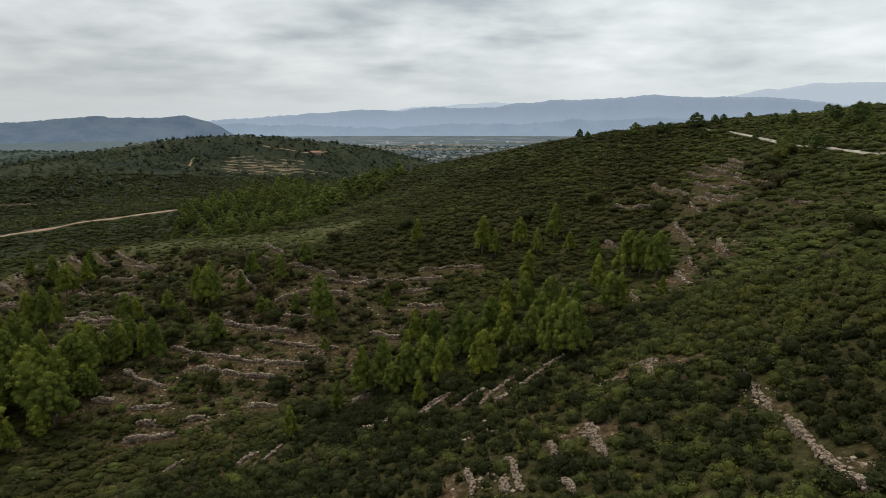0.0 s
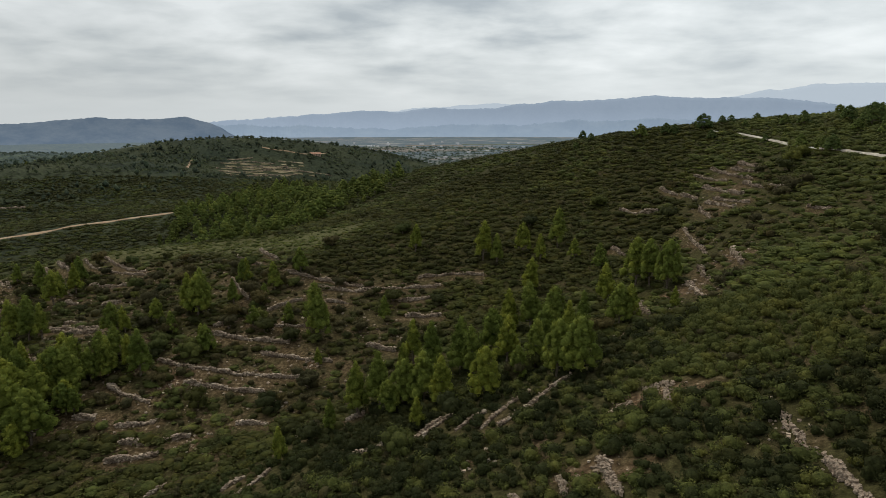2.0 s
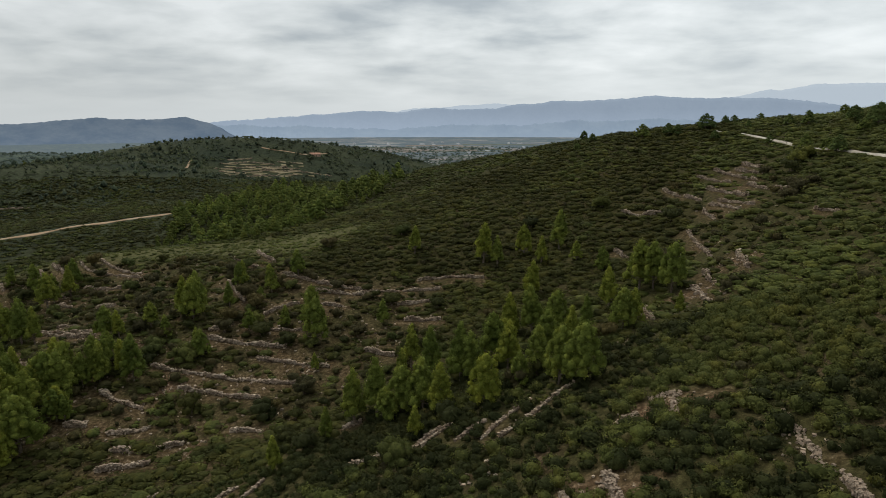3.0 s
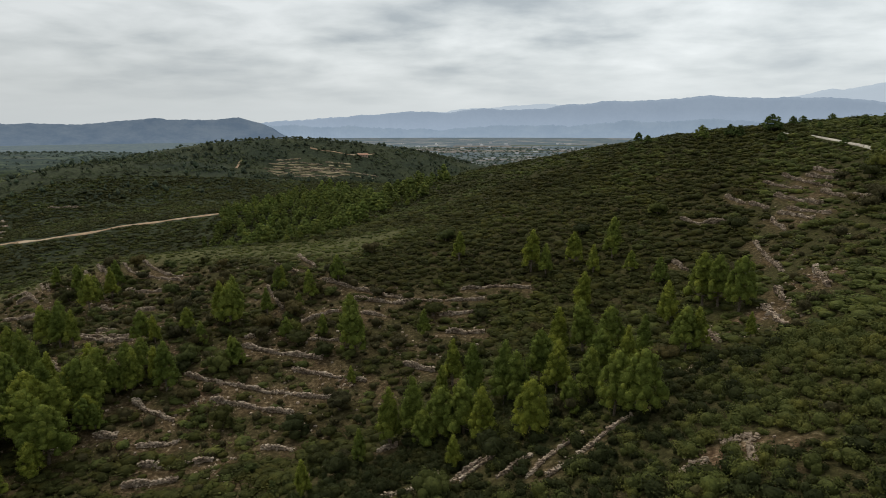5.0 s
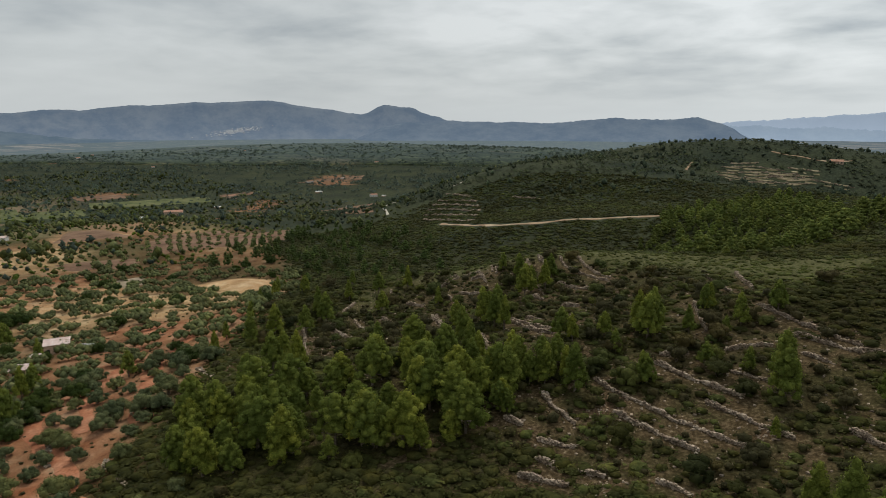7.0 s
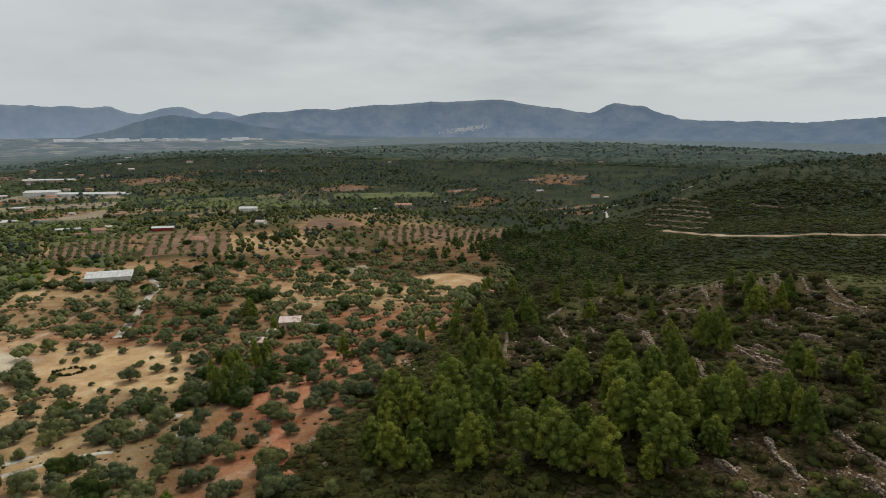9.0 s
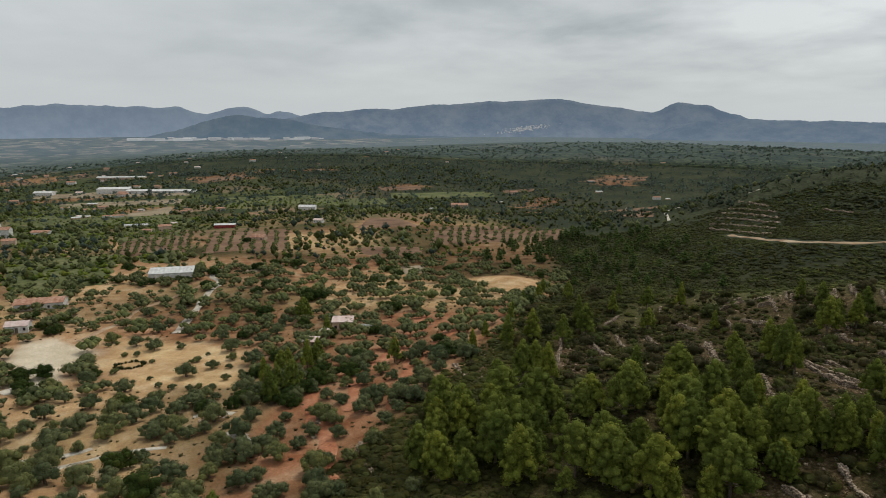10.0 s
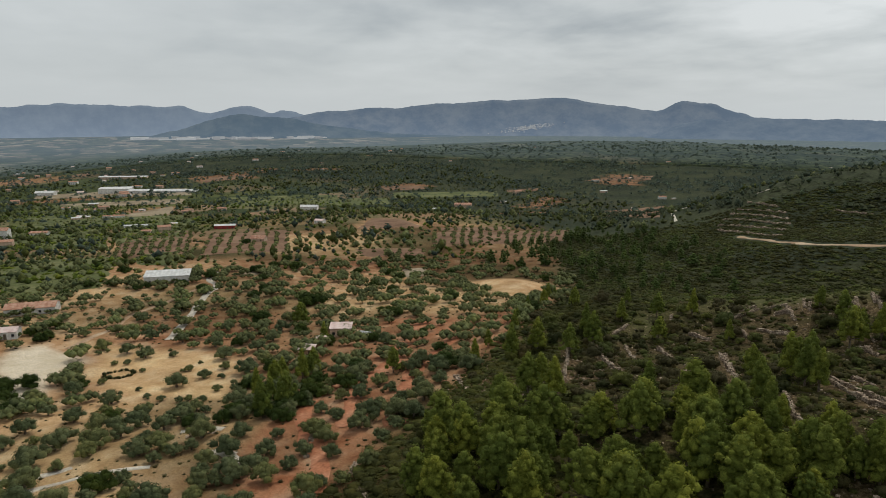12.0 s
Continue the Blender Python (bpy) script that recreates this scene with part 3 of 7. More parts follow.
FAR_TERRACES = [[(-211, 642), (-190, 666), (-167, 674)], [(-208, 621), (-186, 655), (-155, 674)], [(-202, 612), (-171, 654), (-140, 672)], [(-190, 600), (-174, 635), (-143, 660)], [(-151, 668), (-112, 676)], [(-166, 682), (-142, 691)], [(-184, 649), (-144, 677)], [(-208, 657), (-190, 676)], [(-318, 389), (-287, 379)], [(-314, 376), (-274, 369)], [(-313, 369), (-265, 360)], [(-309, 359), (-257, 351)], [(-302, 348), (-252, 341)], [(-292, 337), (-242, 326)], [(-252, 378), (-231, 378)]]
NEAR_WALLS = [
    ([(27.5, 49.5), (26.9, 45.5), (26.3, 41.7), (26.0, 38.1), (26.0, 36.9)], 0.75, 0.65),
    ([(28.7, 59.7), (28.0, 56.5), (27.4, 52.5), (27.6, 50.0)], 0.35, 0.8),
    ([(13.7, 58.8), (13.7, 56.5), (14.0, 53.1)], 0.8, 0.9),
    ([(10.0, 57.8), (10.0, 55.0)], 0.6, 0.55),
    ([(6.0, 57.1), (6.6, 54.3), (6.5, 50.9)], 0.6, 0.55),
    ([(2.2, 57.2), (2.6, 52.8)], 0.6, 0.45),
    ([(10.2, 51.0), (10.4, 48.2)], 0.6, 0.5),
    ([(5.4, 53.7), (5.4, 51.3)], 0.5, 0.9),
    ([(16.6, 66.7), (18.7, 67.6)], 0.4, 0.9),
    ([(20.7, 69.5), (23.2, 70.1), (21.5, 65.5)], 0.35, 0.9),
]
TERRACE_WALLS = KNOLL_WALLS + KNOLL_UPPER_WALLS + KNOLL_TOP_WALLS + FLANK_WALLS + STAND_WALLS

HILL_TRACK = [(-266, 324), (-236, 310), (-212, 299), (-195, 299), (-181, 304), (-169, 319), (-158, 332), (-152, 341), (-139, 352)]
VALLEY_LANE = [(-352, 362), (-371, 378), (-392, 396), (-400, 411), (-389, 411)]
CREST_TRACK = [(80, 212), (84, 199), (86, 183), (86, 170), (86, 155), (85, 140), (83, 127), (84, 110)]


def off_lines(x, y, lines, gap):
    """True where a place keeps its distance from the lines."""
    pts = []
    for line in lines:
        for (ax, ay), (bx, by) in zip(line, line[1:]):
            n = max(2, int(math.hypot(bx - ax, by - ay)))
            pts += [(ax + (bx - ax) * i / n, ay + (by - ay) * i / n) for i in range(n + 1)]
    pts = np.array(pts)
    free = np.ones(len(x), bool)
    for k in range(0, len(x), 4000):
        d2 = (x[k:k + 4000, None] - pts[None, :, 0]) ** 2 + (y[k:k + 4000, None] - pts[None, :, 1]) ** 2
        free[k:k + 4000] = d2.min(1) > gap * gap
    return free


def open_ground(x, y):
    walls = TERRACE_WALLS + GULLY_WALLS + GULLY_LOW_WALLS + SPUR_WALLS + SPUR_LOW_WALLS
    return off_lines(x, y, walls, 0.85) & off_lines(x, y + 0.9, TERRACE_WALLS, 1.1) & off_lines(x + 0.8, y, SPUR_WALLS + SPUR_LOW_WALLS, 0.95) & off_lines(x, y, [w[0] for w in NEAR_WALLS], 0.75) & off_lines(x, y, [HILL_TRACK, VALLEY_LANE], 4.0) & off_lines(x, y, [CREST_TRACK], 0.8)


# fields of the plain, corner by corner
RED_FIELDS = [[(-480, 173), (-557, 217), (-535, 230), (-456, 227)], [(-987, 371), (-984, 440), (-934, 433), (-937, 360)], [(-934, 702), (-939, 788), (-919, 852), (-881, 812)], [(-1135, 118), (-1214, 146), (-1224, 226), (-1175, 204)], [(-1415, -181), (-1425, -137), (-1335, -127), (-1335, -170)], [(-1458, -89), (-1519, -59), (-1472, -44), (-1409, -55)], [(-1568, 547), (-1571, 641), (-1457, 606), (-1491, 512)], [(-665, 543), (-671, 648), (-382, 377), (-503, 417)], [(-897, 540), (-900, 605), (-867, 584), (-868, 528)]]
TAN_FIELDS = [[(-1140, -107), (-1088, 103), (-983, 103), (-1078, -100)], [(-985, -64), (-956, 90), (-883, 88), (-923, -54)], [(-322, 149), (-326, 171), (-299, 157), (-298, 144)], [(-335, 73), (-345, 91), (-332, 89), (-322, 76)], [(-801, 18), (-872, 71), (-776, 67), (-761, 20)]]
GREEN_FIELDS = [[(-822, -71), (-753, 76), (-613, 69), (-733, -60)], [(-932, 138), (-901, 283), (-778, 252), (-820, 124)], [(-915, 363), (-894, 528), (-834, 499), (-851, 339)], [(-858, 241), (-856, 341), (-773, 311), (-755, 215)]]
ORCHARDS = [[(-440, 219), (-433, 336), (-373, 289), (-373, 190)], [(-393, 149), (-380, 195), (-351, 179), (-356, 138)], [(-515, 76), (-512, 138), (-386, 111), (-397, 59)], [(-598, 17), (-565, 73), (-399, 57), (-424, 16)], [(-462, 233), (-470, 305), (-436, 287), (-436, 222)]]


CROPS = [[(-470, -47), (-329, -25), (-327, 17), (-424, 23)], [(-772, -94), (-551, -59), (-478, 11), (-712, 7)], [(-704, 15), (-504, 13), (-486, 59), (-698, 93)], [(-438, 27), (-390, 26), (-367, 51), (-430, 60)], [(-1004, -92), (-805, -79), (-780, 6), (-907, 15)]]


# bare plots out in the plain: x, y, half length, half depth, turn
BARE_PLOTS = [(-916, 772, 62, 26, 50), (-980, 409, 38, 20, 25), (-1196, 166, 46, 40, 10), (-1417, -154, 60, 55, 0), (-1040, -27, 95, 22, 0), (-455, 244, 40, 14, 30), (-454, 104, 40, 30, 15), (-528, 26, 36, 26, 5), (-701, -37, 50, 40, 0), (-846, 35, 40, 24, 5), (-1255, 340, 36, 16, 20), (-1600, 610, 55, 50, 25), (-1267, 228, 46, 16, 12), (-560, 470, 60, 18, 40), (-640, 420, 50, 14, 35), (-422, 264, 30, 12, 35), (-760, 520, 60, 16, 40)]


def uses(x, y):
    """How far each kind of ground covers a place."""
    jx, jy = x + 5 * wave(x, y, 9, 1.0), y + 5 * wave(x, y, 9, 4.0)
    grove = inside(jx, jy, GROVE, 16)
    red = grove * np.clip(0.75 - 0.4 * smooth(-x, 320, 420) + 0.9 * wave(x, y, 38, 2.0), 0, 1)
    red = np.maximum(red, inside(jx, jy, RED_STRIPS, 12))
    sand = grove * np.clip(0.35 + 0.9 * wave(x, y, 46, 5.0), 0, 0.85)
    sand = np.maximum(sand * (1 - inside(jx, jy, RED_STRIPS, 12)), inside(jx, jy, SAND_FIELD, 10))
    sand = np.maximum(sand, np.maximum(inside(jx, jy, BARE_FIELD, 10) * 0.6, 0.25 * inside(jx, jy, BARE_MOUND, 6)))
    sand = np.maximum(sand, 0.8 * inside(jx, jy, LOW_FIELD, 14))
    pale = inside(jx, jy, YARD, 5)
    red = np.maximum(red, np.maximum(inside(jx, jy, BARE_FIELD, 10), inside(jx, jy, BARE_MOUND, 6)))
    away = np.hypot(x + 60, y - 100)
    plots = smooth(away, 480, 800)
    hill2 = np.exp(-((x + 220) / 260) ** 2 - ((y - 640) / 200) ** 2)
    woods = np.clip(smooth(away, 130, 260) * (1 - grove) + hill2, 0, 1)
    rise = np.clip(bumps(x, y, FAR_RISES) / 14 - 0.35, 0, 1)
    north = smooth(np.degrees(np.arctan2(-x, y)), 66, 78)
    plots = plots * (0.05 + 0.95 * north) * (1 - rise) * (1 - np.clip(hill2 * 1.6, 0, 1))
    earth = np.zeros_like(x)
    for px, py, pr in EARTH_PATCHES:
        earth = np.maximum(earth, smooth(np.hypot((jx - px), (jy - py)) / pr, 1.3, 0.5))
    knoll = inside(x, y, [(-130, 105), (-60, 86), (-20, 90), (2, 108), (-2, 148), (-30, 160), (-90, 190), (-150, 172)], 10)
    earth = np.maximum(earth, knoll * np.clip(0.22 + 0.6 * wave(x, y, 4, 2.5), 0, 0.65))
    close = (x > -150) & (x < 90) & (y > 60) & (y < 190)
    for lines, gap, much in ((SPUR_WALLS + SPUR_LOW_WALLS, 1.3, 0.5), (GULLY_WALLS + GULLY_LOW_WALLS, 0.9, 0.5), (TERRACE_WALLS, 1.9, 0.62)):
        beside = np.zeros(x.shape)
        beside[close] = ~off_lines(jx[close] * 0.2 + x[close] * 0.8, jy[close] * 0.2 + y[close] * 0.8, lines, gap) * much
        earth = np.maximum(earth, beside)
    for px, py, a, b, turn in BARE_PLOTS:
        c, s = math.cos(radians(90 + turn)), math.sin(radians(90 + turn))
        u, v = (x - px) * c + (y - py) * s, -(x - px) * s + (y - py) * c
        red = np.maximum(red, 0.75 * smooth(np.maximum(np.abs(u) / a, np.abs(v) / b), 1.12, 0.95))
    tilth = np.clip(0.82 + 0.35 * wave(x, y, 8, 7.0), 0, 1)
    red, sand = red * tilth, sand * tilth
    flat = grove * smooth(-x, 430, 600)
    sand = sand * (1 - 0.75 * flat)
    red = red * (1 - 0.5 * flat)
    plots = np.maximum(plots, 0.85 * flat)
    weedy = inside(jx, jy, [(-238, 200), (-262, 150), (-330, 150), (-470, 190), (-470, 350), (-300, 270)], 14) * (1 - inside(jx, jy, BARE_MOUND, 6))
    red, sand = red * (1 - 0.5 * weedy), sand * (1 - 0.75 * weedy)
    return {"bare_earth": earth, "meadow": inside(jx, jy, CREST_GREEN, 16), "red_soil": red, "sandy_soil": sand * (1 - plots), "pale_yard": pale, "plots": plots, "woods": woods}


# ---- the ground, one sheet to the horizon, finest where the camera passes ----
CENTRE, FINE, REACH, HALF = (-70.0, 90.0), 80.0, 4900.0, 200
steps = np.linspace(-1, 1, 2 * HALF + 1)
axis = FINE * np.sinh(steps * math.asinh(REACH / FINE))
GX, GY = CENTRE[0] + axis, CENTRE[1] + axis
gx, gy = np.meshgrid(GX, GY)
relief = np.hypot(gx + 60, gy - 100)
GZ = height(gx, gy) + (0.35 * wave(gx, gy, 7, 3.0) + 0.9 * wave(gx, gy, 26, 8.0)) * smooth(relief, 900, 300)


def ground(x, y):
    """Height of the sheet as it is meshed."""
    x, y = np.atleast_1d(np.asarray(x, float)), np.atleast_1d(np.asarray(y, float))
    i = np.clip(np.searchsorted(GX, x) - 1, 0, len(GX) - 2)
    j = np.clip(np.searchsorted(GY, y) - 1, 0, len(GY) - 2)
    u, v = (x - GX[i]) / (GX[i + 1] - GX[i]), (y - GY[j]) / (GY[j + 1] - GY[j])
    return (GZ[j, i] * (1 - u) + GZ[j, i + 1] * u) * (1 - v) + (GZ[j + 1, i] * (1 - u) + GZ[j + 1, i + 1] * u) * v


def floor_at(x, y):
    return float(ground(x, y)[0])


def mesh_np(name, verts, faces, mat, smooth_faces=False):
    """A mesh from arrays: verts n x 3, faces a list of m x k index arrays."""
    me = bpy.data.meshes.new(name)
    verts = np.asarray(verts, np.float32)
    me.vertices.add(len(verts))
    me.vertices.foreach_set("co", verts.ravel())
    loops = np.concatenate([np.asarray(f, np.int32).ravel() for f in faces])
    sizes = np.concatenate([np.full(len(f), np.asarray(f).shape[1], np.int32) for f in faces])
    me.loops.add(len(loops))
    me.loops.foreach_set("vertex_index", loops)
    me.polygons.add(len(sizes))
    me.polygons.foreach_set("loop_start", np.concatenate(([0], np.cumsum(sizes)[:-1])).astype(np.int32))
    me.polygons.foreach_set("use_smooth", np.full(len(sizes), smooth_faces))
    me.materials.append(mat)
    me.update(calc_edges=True)
    return me


n_side = len(GX)
idx = np.arange(n_side * n_side).reshape(n_side, n_side)
quads = np.stack([idx[:-1, :-1], idx[:-1, 1:], idx[1:, 1:], idx[1:, :-1]], -1).reshape(-1, 4)
ground_mesh = mesh_np("ground", np.stack([gx, gy, GZ], -1).reshape(-1, 3), [quads], GROUND, True)
for key, value in uses(gx, gy).items():
    ground_mesh.attributes.new(key, "FLOAT", "POINT").data.foreach_set("value", np.asarray(value, np.float32).ravel())
tagged(new("ground", ground_mesh), "stony brown hill soil running out to red farmland and plain", "ground", kind="structure")


# ---- mountains on the skyline ----
def skyline(name, away, foot, peaks, mat, label, rough=0.05, seed=1.0):
    """A range along an arc: peaks are (bearing, elevation) in degrees from the first eye, bearing clockwise from ahead."""
    b0, b1 = peaks[0][0], peaks[-1][0]
    bearing = np.linspace(b0, b1, int((b1 - b0) * 12))
    crest = np.interp(bearing, [p[0] for p in peaks], [p[1] for p in peaks])
    crest = np.convolve(np.pad(crest, 3, "edge"), np.ones(7) / 7, "valid")
    crest = crest + rough * wave(bearing * 10, bearing * 3, 7, seed) + rough * 0.55 * wave(bearing * 10, bearing * 7, 2.2, seed) + rough * 0.4 * wave(bearing * 10, bearing * 4, 0.8, seed + 1)
    levels = 14
    rows_v = []
    for k in range(levels + 1):
        u = k / levels
        ridge = 0.14 * wave(bearing * 10 + 9 * u, 16 * u + bearing * 0, 9, seed) + 0.05 * wave(bearing * 10 - 7 * u, 14 * u + bearing * 0, 3.5, seed + 2)
        dist = away - foot * (1 - u) * (1 + ridge)
        z_top = EYE + np.tan(np.radians(crest)) * away
        z = -80 + (z_top + 80) * u ** 1.25
        if k == levels:
            dist = np.full_like(bearing, away)
        rows_v.append(np.stack([np.sin(np.radians(bearing)) * dist, np.cos(np.radians(bearing)) * dist, z], -1))
    back = rows_v[-1].copy()
    back[:, :2] *= 1.012
    back[:, 2] = -90
    rows_v.append(back)
    v = np.concatenate(rows_v)
    m = len(bearing)
    ii = np.arange((levels + 2) * m).reshape(levels + 2, m)
    f = np.stack([ii[:-1, :-1], ii[:-1, 1:], ii[1:, 1:], ii[1:, :-1]], -1).reshape(-1, 4)
    tagged(new(name, mesh_np(name, v, [f], mat, True)), label, "mountain range", kind="structure")
    return v, f


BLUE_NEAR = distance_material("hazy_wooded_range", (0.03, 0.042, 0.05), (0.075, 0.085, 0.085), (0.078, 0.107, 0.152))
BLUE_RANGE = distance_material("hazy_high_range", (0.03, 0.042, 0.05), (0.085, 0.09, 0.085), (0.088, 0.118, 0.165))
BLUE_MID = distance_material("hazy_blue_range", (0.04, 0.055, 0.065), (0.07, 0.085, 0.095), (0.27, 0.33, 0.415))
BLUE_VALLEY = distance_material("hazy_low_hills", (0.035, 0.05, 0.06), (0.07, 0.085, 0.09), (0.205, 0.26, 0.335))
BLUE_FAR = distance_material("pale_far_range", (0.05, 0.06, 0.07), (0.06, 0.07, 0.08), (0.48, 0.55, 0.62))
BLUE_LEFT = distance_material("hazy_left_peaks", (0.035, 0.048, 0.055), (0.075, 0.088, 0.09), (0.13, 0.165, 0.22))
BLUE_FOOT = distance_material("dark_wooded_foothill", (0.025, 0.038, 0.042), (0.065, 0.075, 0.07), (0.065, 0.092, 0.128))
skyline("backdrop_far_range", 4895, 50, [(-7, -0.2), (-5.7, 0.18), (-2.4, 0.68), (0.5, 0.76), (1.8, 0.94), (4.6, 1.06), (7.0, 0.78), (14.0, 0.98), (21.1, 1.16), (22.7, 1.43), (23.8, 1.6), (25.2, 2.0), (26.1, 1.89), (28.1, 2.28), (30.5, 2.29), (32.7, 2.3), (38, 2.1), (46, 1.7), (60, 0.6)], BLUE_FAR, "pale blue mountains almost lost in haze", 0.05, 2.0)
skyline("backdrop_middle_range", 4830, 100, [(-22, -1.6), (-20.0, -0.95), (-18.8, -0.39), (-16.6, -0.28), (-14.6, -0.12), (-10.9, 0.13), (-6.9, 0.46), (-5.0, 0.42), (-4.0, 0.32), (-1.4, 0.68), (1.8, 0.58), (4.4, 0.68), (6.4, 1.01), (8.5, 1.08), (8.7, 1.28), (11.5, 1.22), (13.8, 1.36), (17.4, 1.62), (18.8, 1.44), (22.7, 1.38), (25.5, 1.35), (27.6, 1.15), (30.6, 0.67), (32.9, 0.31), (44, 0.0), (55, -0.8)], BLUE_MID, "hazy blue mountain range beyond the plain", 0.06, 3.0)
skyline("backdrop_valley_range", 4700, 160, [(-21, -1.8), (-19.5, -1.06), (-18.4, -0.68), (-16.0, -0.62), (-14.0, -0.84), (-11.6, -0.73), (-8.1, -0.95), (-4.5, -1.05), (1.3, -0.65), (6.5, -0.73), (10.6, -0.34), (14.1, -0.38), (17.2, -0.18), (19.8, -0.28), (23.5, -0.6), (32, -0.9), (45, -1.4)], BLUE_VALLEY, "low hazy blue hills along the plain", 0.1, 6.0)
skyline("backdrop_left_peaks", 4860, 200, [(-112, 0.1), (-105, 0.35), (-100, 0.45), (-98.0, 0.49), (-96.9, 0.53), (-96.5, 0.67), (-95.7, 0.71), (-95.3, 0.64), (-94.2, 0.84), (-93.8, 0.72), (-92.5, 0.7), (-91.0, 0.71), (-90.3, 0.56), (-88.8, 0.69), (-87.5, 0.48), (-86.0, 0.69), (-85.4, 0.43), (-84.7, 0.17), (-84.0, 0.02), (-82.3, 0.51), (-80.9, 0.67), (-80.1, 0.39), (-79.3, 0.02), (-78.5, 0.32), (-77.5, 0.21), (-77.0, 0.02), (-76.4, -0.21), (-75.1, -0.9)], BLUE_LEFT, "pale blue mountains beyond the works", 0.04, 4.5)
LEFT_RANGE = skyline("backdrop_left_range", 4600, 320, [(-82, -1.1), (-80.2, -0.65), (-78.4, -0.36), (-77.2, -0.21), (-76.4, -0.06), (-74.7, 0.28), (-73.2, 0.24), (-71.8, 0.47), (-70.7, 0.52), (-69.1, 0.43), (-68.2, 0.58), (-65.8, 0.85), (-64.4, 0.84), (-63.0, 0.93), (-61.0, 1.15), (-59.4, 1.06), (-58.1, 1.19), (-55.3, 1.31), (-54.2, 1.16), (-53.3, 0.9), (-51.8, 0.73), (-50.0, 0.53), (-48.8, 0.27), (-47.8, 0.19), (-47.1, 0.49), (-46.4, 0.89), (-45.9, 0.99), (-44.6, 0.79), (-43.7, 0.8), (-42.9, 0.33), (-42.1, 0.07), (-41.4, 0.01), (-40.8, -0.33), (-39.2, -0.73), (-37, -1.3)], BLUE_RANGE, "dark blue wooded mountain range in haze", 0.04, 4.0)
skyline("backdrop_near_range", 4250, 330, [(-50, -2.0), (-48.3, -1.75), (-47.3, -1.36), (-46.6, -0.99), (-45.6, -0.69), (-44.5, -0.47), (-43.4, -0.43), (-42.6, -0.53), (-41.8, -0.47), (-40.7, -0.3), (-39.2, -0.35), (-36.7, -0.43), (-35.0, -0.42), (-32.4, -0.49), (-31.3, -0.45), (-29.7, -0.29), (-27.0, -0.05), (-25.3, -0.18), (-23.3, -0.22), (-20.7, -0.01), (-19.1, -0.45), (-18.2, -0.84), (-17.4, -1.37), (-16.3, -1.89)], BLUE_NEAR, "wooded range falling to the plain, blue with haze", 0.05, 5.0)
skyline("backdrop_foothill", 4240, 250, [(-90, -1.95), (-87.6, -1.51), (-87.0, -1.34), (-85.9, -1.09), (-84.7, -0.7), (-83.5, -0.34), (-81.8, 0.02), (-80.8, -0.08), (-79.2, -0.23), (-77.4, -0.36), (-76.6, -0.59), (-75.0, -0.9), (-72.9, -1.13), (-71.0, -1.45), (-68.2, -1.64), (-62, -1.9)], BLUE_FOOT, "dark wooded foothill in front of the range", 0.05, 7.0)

# the far plain, its haze a surface glow that grows with distance
ring = np.linspace(0, 1, 60)
bearing = np.radians(np.linspace(-118, 62, 260))
start = np.interp(np.degrees(bearing), [-118, -72, -60, -30, -22, 62], [1500, 1600, 1450, 1300, 1150, 1250])
far_r = start[None] + (4880 - start[None]) * ring[:, None] ** 1.6
far_x, far_y = np.sin(bearing)[None] * far_r, np.cos(bearing)[None] * far_r
far_z = ground(far_x.ravel(), far_y.ravel()).reshape(far_x.shape) + 2.5 * smooth(ring, 0.0, 0.02)[:, None] - 0.5
ii = np.arange(far_x.size).reshape(far_x.shape)
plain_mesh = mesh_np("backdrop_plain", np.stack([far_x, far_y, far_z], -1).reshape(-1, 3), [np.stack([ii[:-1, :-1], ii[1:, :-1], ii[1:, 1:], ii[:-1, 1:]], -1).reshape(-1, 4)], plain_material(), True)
haze_glow = smooth(far_r, 600, 3100) * smooth(ring, 0, 0.12)[:, None]
plain_mesh.attributes.new("haze_glow", "FLOAT", "POINT").data.foreach_set("value", haze_glow.astype(np.float32).ravel())
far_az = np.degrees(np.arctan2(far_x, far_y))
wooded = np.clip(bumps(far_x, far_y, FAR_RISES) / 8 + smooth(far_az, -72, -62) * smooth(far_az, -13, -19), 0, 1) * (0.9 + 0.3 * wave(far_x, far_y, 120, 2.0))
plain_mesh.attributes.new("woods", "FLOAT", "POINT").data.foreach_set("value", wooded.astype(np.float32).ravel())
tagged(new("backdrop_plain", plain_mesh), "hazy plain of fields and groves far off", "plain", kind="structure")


# ---- plants ----
rng = np.random.default_rng(7)


def unit(v):
    return v / np.maximum(np.linalg.norm(v, axis=-1, keepdims=True), 1e-9)


